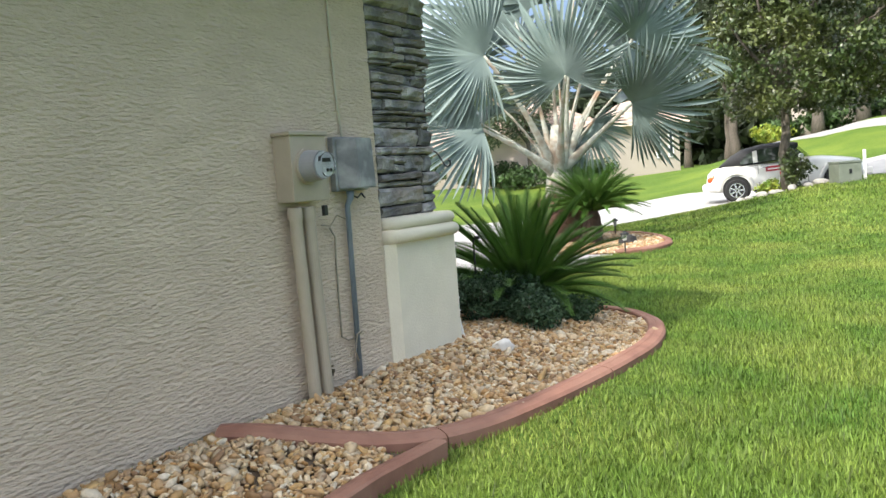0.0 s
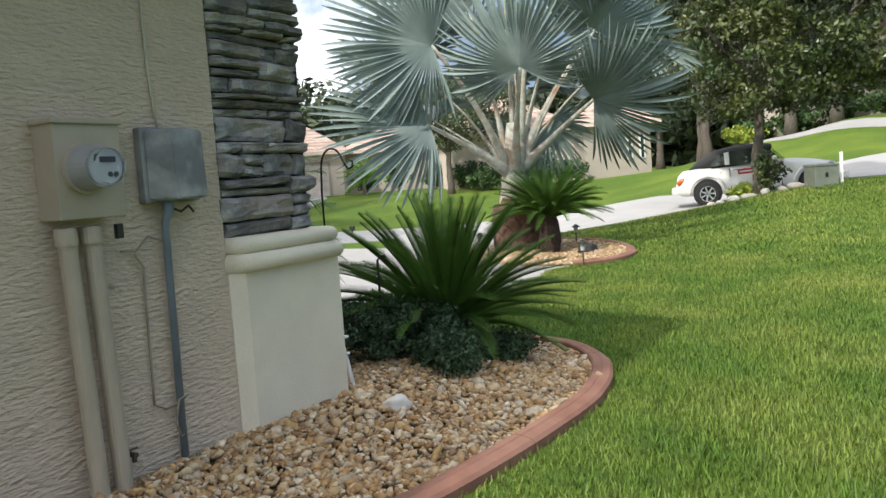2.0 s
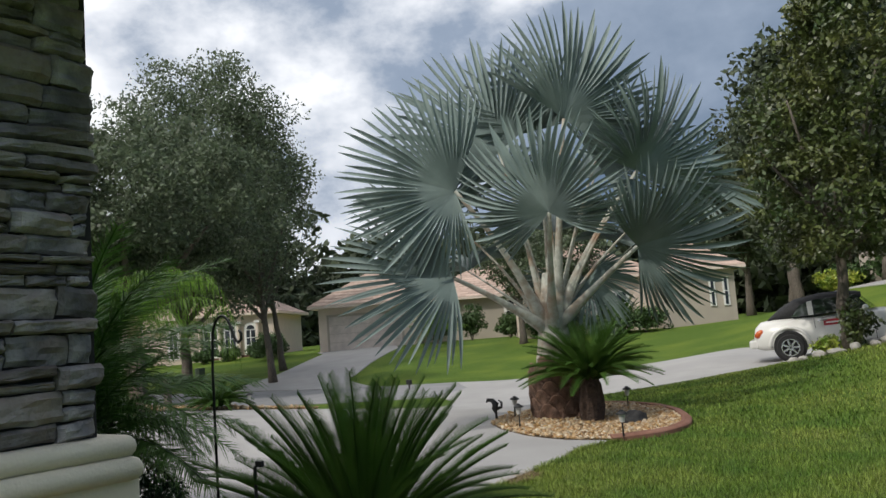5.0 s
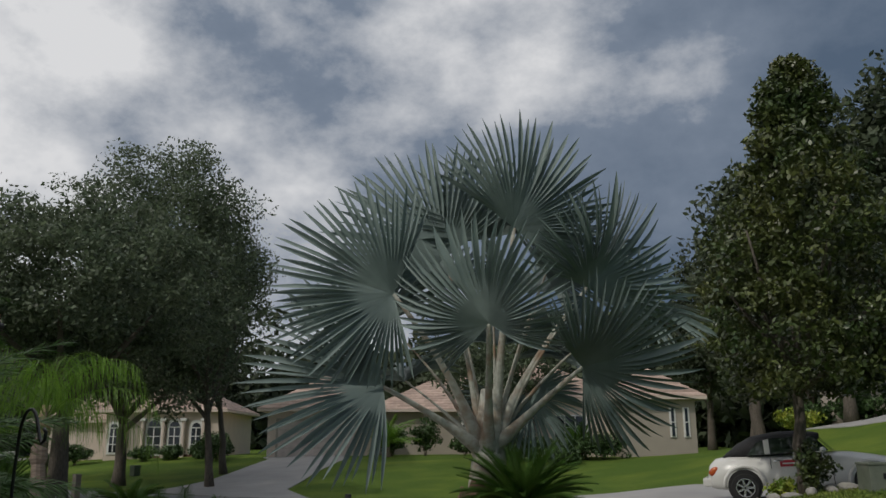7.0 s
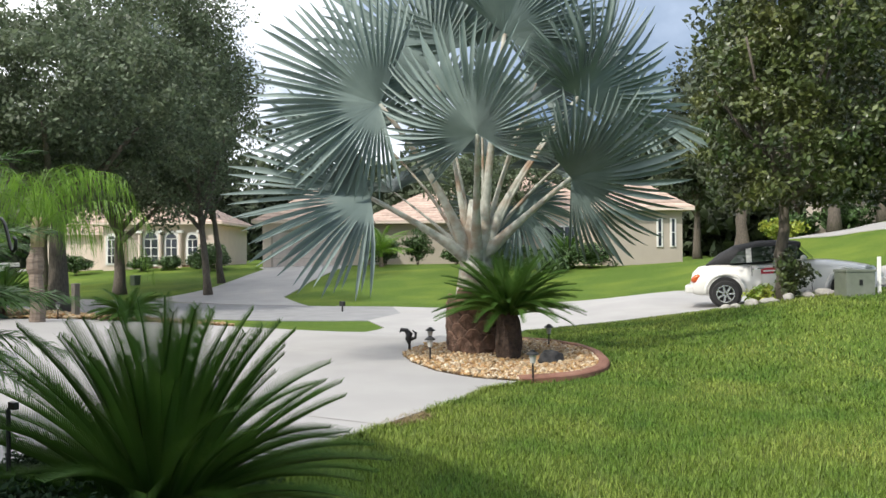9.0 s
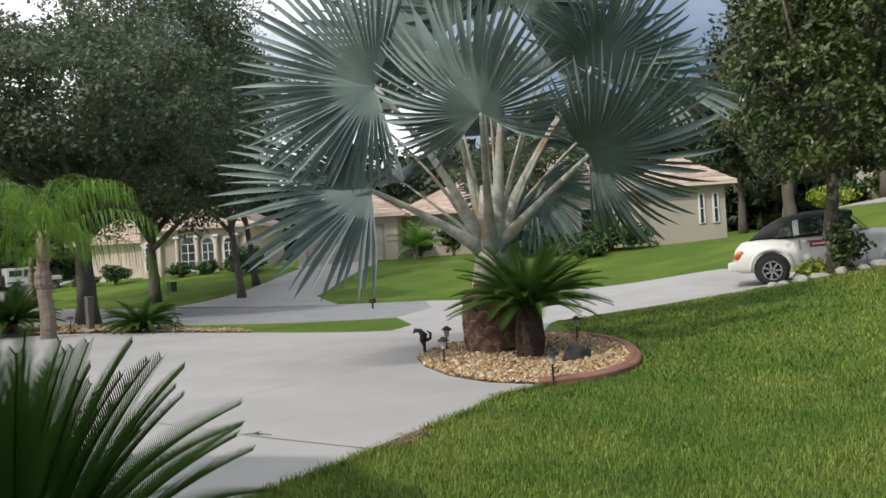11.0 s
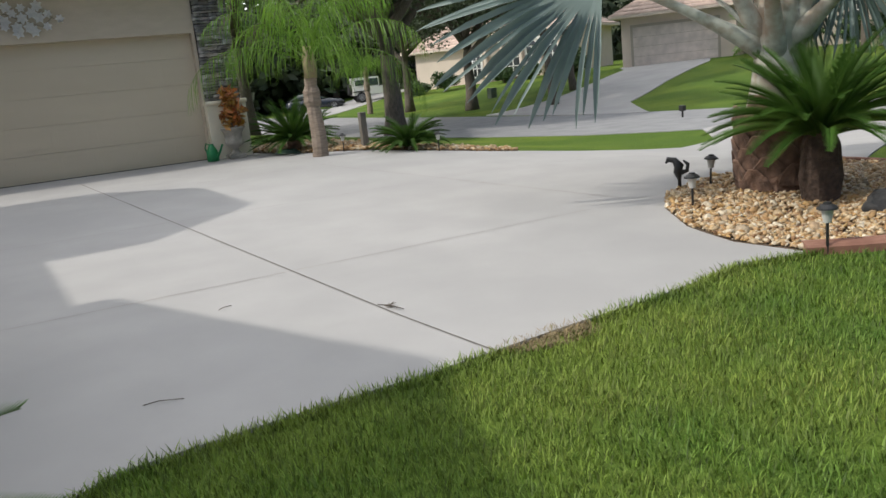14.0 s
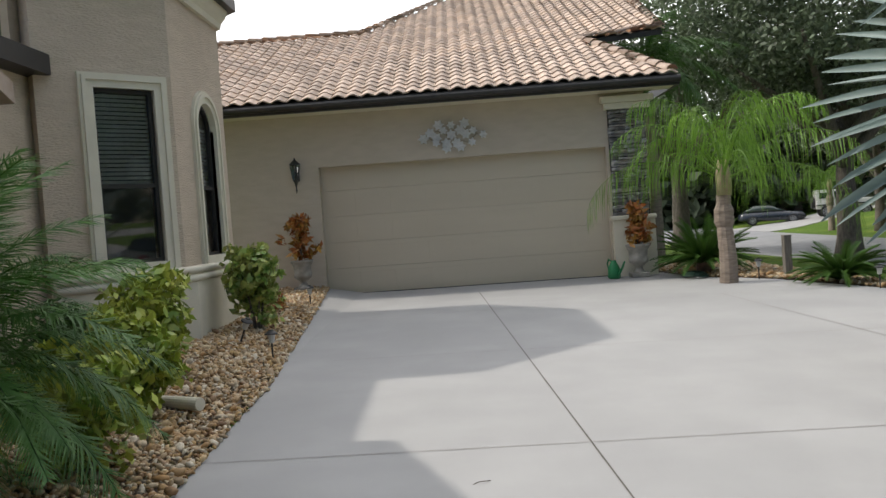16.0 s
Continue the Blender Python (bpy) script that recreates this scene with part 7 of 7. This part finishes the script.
def lay_tiles():
    """Barrel tiles on the roof over the garage: the slope rises from the eave at x = -17.5 towards -x."""
    SL = 0.42
    plan = [(-17.42, 1.0), (-17.42, 13.5), (-20.9, 12.25), (-21.5, 14.3), (-26.5, 14.6), (-28.4, 9.3), (-23.6, 7.0), (-23.4, 1.0)]
    zr = lambda x: 4.14 + SL * (-17.5 - x)
    slab_roof("roof_garage", [(x, y, zr(x)) for x, y in plan], 0.12, M_fascia, "roof deck under the clay tiles over the garage")
    root = thing("roof_tiles", "weathered terracotta barrel tiles over the garage", "roof tiles", (0, 0, 0), kind="structure")
    n, wid, ln = 6, 0.285, 0.40
    rot = Matrix.Rotation(math.atan(SL), 4, "Y")
    verts, faces = [], []
    for e, (x, rad, lift) in enumerate(((0.0, wid * 0.47, 0.026), (-ln, wid * 0.44, 0.0))):
        for k in range(n + 1):
            u = k / n
            verts.append((x, rad * (2 * u - 1), lift + 0.056 * math.sin(math.pi * u) ** 1.4))
        verts.append((x, wid * 0.54, lift + 0.004))
    m = n + 2
    for k in range(m - 1):
        faces.append((k, k + 1, m + k + 1, m + k))
    base = len(verts)
    for k in range(n + 1):
        x, y, z = verts[k]
        verts.append((x, y * 0.94, z - 0.022))
    for k in range(n):
        faces.append((k + 1, k, base + k, base + k + 1))
    me = bpy.data.meshes.new("tile")
    me.from_pydata(verts, [], faces)
    me.materials.append(M_tile)
    V = np.array(verts)
    pitch = 0.335 * math.cos(math.atan(SL))
    rng = random.Random(2)
    near, rest = [], []
    r = 0
    while True:
        x = -17.40 - r * pitch
        if x < -28.6:
            break
        y = 1.1
        while y < 14.6:
            if inside(x - 0.12, y, plan):
                mm = Matrix.Translation((x + rng.uniform(-0.008, 0.008), y + rng.uniform(-0.006, 0.006), zr(x) + 0.012)) @ rot @ Matrix.Rotation(rng.uniform(-0.02, 0.02), 4, "Z")
                (near if (r < 9 and 4.6 < y < 13.6 and len(near) < 300) else rest).append(mm)
            y += wid
        r += 1
    for mm in near:
        o = part("tile", me, M_tile, root)
        o.matrix_local = mm
    H = np.c_[V, np.ones(len(V))]
    allv = np.concatenate([(H @ np.array(mm).T)[:, :3] for mm in rest])
    allf = [tuple(i + k * len(V) for i in f) for k in range(len(rest)) for f in faces]
    me2 = bpy.data.meshes.new("upper_tiles")
    me2.from_pydata([tuple(v) for v in allv], [], allf)
    me2.materials.append(M_tile_joined)
    o = part("upper_tiles", me2, M_tile_joined, root)
    o["kind"] = "stuff"
    # ridge and hip tiles
    cap = bmesh.new()
    rows = []
    for x, rad in ((0, 0.125), (0.40, 0.105)):
        rows.append([cap.verts.new((x, -rad * math.cos(math.pi * k / 8), rad * 0.8 * math.sin(math.pi * k / 8) + (0.02 if x == 0 else 0))) for k in range(9)])
    for k in range(8):
        cap.faces.new((rows[0][k], rows[0][k + 1], rows[1][k + 1], rows[1][k]))
    bmesh.ops.solidify(cap, geom=cap.faces[:], thickness=0.02)
    cm = None
    for (ax, ay), (bx, by) in (((-17.5, 13.42), (-20.9, 12.25)), ((-21.5, 14.25), (-26.5, 14.55)), ((-26.5, 14.55), (-28.4, 9.3)), ((-23.55, 7.0), (-28.4, 9.3)), ((-23.4, 1.0), (-23.55, 7.0)), ((-21.5, 14.25), (-20.9, 12.25))):
        a, b = Vector((ax, ay, zr(ax) + 0.05)), Vector((bx, by, zr(bx) + 0.05))
        k = int((b - a).length / 0.36)
        q = (b - a).to_track_quat("X", "Z").to_matrix().to_4x4()
        for i in range(k):
            o = part("ridge_tile", cap if cm is None else cm, M_tile, root)
            cm = o.data
            o.matrix_local = Matrix.Translation(a.lerp(b, i / k)) @ q


M_tile_joined = material("clay_roof_tile_upper", (0.52, 0.405, 0.325), 0.85, color2=(0.41, 0.31, 0.245), scale=6, island=0.22, bump=0.3, bump_scale=60, stain=(0.5, 0.36, 0.26), stain_scale=2)
lay_tiles()


def inside_many(P, poly):
    hit = np.zeros(len(P), bool)
    x, y = P[:, 0], P[:, 1]
    for (x0, y0), (x1, y1) in zip(poly, poly[1:] + poly[:1]):
        if y0 == y1:
            continue
        cross = ((y0 > y) != (y1 > y)) & (x < (x1 - x0) * (y - y0) / (y1 - y0) + x0)
        hit ^= cross
    return hit


GZ = np.vectorize(gz)


def gravel(name, poly, density, size, seed, label, keep=None, z0=0.03, sub=1):
    """River pebbles, heaped two deep, as one object."""
    g = np.random.default_rng(seed)
    xs, ys = [p[0] for p in poly], [p[1] for p in poly]
    n = int(density * (max(xs) - min(xs)) * (max(ys) - min(ys)))
    P = np.c_[g.uniform(min(xs), max(xs), n), g.uniform(min(ys), max(ys), n)]
    P = P[inside_many(P, poly)]
    if keep is not None:
        P = P[keep(P)]
    n = len(P)
    bm = bmesh.new()
    bmesh.ops.create_icosphere(bm, subdivisions=sub, radius=1.0)
    bm.verts.ensure_lookup_table()
    B = np.array([v.co[:] for v in bm.verts])
    Fi = np.array([[v.index for v in f.verts] for f in bm.faces])
    bm.free()
    S = size * g.lognormal(0, 0.32, (n, 1)) * np.c_[g.uniform(0.8, 1.35, n), g.uniform(0.65, 1.0, n), g.uniform(0.42, 0.75, n)]
    K = 1 + g.normal(0, 0.09, (n, len(B), 1))
    V = B[None] * K * S[:, None, :]
    a, t, u = g.uniform(0, 6.28, n), g.normal(0, 0.35, n), g.normal(0, 0.35, n)
    ca, sa = np.cos(a)[:, None], np.sin(a)[:, None]
    X, Y, Z = V[..., 0], V[..., 1], V[..., 2]
    Z2 = Z + X * t[:, None] + Y * u[:, None]
    X2, Y2 = X * ca - Y * sa, X * sa + Y * ca
    lay = g.random(n)
    base = GZ(P[:, 0], P[:, 1]) + z0 + S[:, 2] * 0.6 + lay * size * 0.9
    W = np.stack([X2 + P[:, :1], Y2 + P[:, 1:], Z2 + base[:, None]], -1).reshape(-1, 3)
    F = (Fi[None] + (np.arange(n) * len(B))[:, None, None]).reshape(-1, 3)
    tagged(new(name, bulk(name, W, F, M_pebble, True)), label, "gravel", kind="stuff")


near_a = lambda P: (P[:, 0] > -5.05)
gravel("river_gravel", BED_A, 2500, 0.0172, 1, "tan and brown river pebbles in the bed by the wall", near_a)
gravel("river_gravel", [(-3.0, 3.0), (-2.75, 3.14), (-2.45, 3.3), (-2.26, 3.45)] + [(x - 0.07, y) for x, y in SPUR[4:22]] + [(-3.0, 0.5)], 2500, 0.0180, 2, "tan river pebbles along the house wall")
gravel("river_gravel", BED_RING, 1300, 0.0205, 3, "cream and tan pebbles round the palm")
BED_HOUSE_TOP = [(-5.0, 7.55), (-6.4, 7.42), (-9.75, 7.30), (-18.05, 6.55)] + BED_HOUSE[4:]
gravel("river_gravel", BED_HOUSE_TOP, 900, 0.023, 4, "brown river pebbles in the bed below the bay", lambda P: P[:, 0] < -4.95)
gravel("river_gravel", BED_FAR, 420, 0.028, 5, "tan pebbles along the far edge of the driveway")


def grass(name, poly, holes, density, h, w, seed, label, lean=0.5, thin=None, mat=None, edge=0.0):
    """Grass blades, each a bent strip, as one object."""
    g = np.random.default_rng(seed)
    xs, ys = [p[0] for p in poly], [p[1] for p in poly]
    n = int(density * (max(xs) - min(xs)) * (max(ys) - min(ys)))
    P = np.c_[g.uniform(min(xs), max(xs), n), g.uniform(min(ys), max(ys), n)]
    P = P[inside_many(P, poly)]
    for q in holes:
        P = P[~inside_many(P + g.normal(0, 1, P.shape) * edge, q)]
    if thin is not None:
        P = P[g.random(len(P)) < thin(P)]
    n = len(P)
    z = GZ(P[:, 0], P[:, 1])
    H = h * g.uniform(0.55, 1.25, n)
    a = g.uniform(0, 6.283, n)
    d = np.c_[np.cos(a), np.sin(a)] * (H * lean * g.uniform(0.3, 1.4, n))[:, None]
    s = np.c_[-np.sin(a), np.cos(a)] * (w * g.uniform(0.7, 1.3, n))[:, None] * 0.5
    z0 = z - 0.008
    V = np.stack([np.c_[P - s, z0], np.c_[P + s, z0], np.c_[P + d * 0.45 + s * 0.85, z0 + H * 0.62], np.c_[P + d * 0.45 - s * 0.85, z0 + H * 0.62],
                  np.c_[P + d + s * 0.1, z0 + H], np.c_[P + d - s * 0.1, z0 + H]], 1).reshape(-1, 3)
    i = np.arange(n)[:, None] * 6
    F = np.concatenate([i + np.array([[0, 1, 2, 3]]), i + np.array([[3, 2, 4, 5]])])
    tagged(new(name, bulk(name, V, F, mat or M_blade)), label, "grass", kind="stuff")


FADE = lambda P: np.clip((2.6 - P[:, 0]) / 2.0, 0, 1) * np.clip((P[:, 1] + 0.5) / 2.0, 0, 1) * np.clip((16.0 - P[:, 1]) / 7.0, 0.12, 1)
HOLES = [DRIVE, PATCH, BED_A, BED_B, BED_RING]
grass("lawn_grass", [(-4.5, 7.6), (-4.75, 12.6), (-4.3, 13.6), (-3.9, 16.0), (2.6, 16.0), (2.6, -0.5), (-2.2, -0.5)], HOLES, 4700, 0.05, 0.0060, 1, "thick green lawn grass beside the bed", 0.62, FADE, edge=0.022)


def near_drive(P):
    """1 within a hand's breadth of the driveway's edge, else 0."""
    best = np.full(len(P), 9.0)
    for a, b in zip(DRIVE[:8], DRIVE[1:8]):
        a, b = np.array(a), np.array(b)
        u = np.clip(((P - a) @ (b - a)) / ((b - a) @ (b - a)), 0, 1)
        best = np.minimum(best, np.linalg.norm(P - a - u[:, None] * (b - a), axis=1))
    return (best < 0.09).astype(float)


grass("edge_grass", [(-4.85, 7.9), (-4.85, 13.1), (-3.9, 13.1), (-3.9, 7.9)], [DRIVE, PATCH, BED_A, BED_RING], 7000, 0.062, 0.0068, 8, "ragged fringe of lawn grass along the concrete", 0.8, near_drive, edge=0.028)
grass("dry_grass", PATCH, [], 8000, 0.04, 0.0055, 6, "dry brown straw in a bare spot at the lawn edge", 1.8, mat=M_thatch)
grass("lawn_grass", [(-8.4, 20.3), (-4.3, 14.0), (3.0, 12.0), (5.0, 24.0), (-2.0, 24.4), (-6.0, 22.8)], HOLES, 620, 0.055, 0.013, 2, "green lawn grass rising towards the neighbour's drive", 0.8)
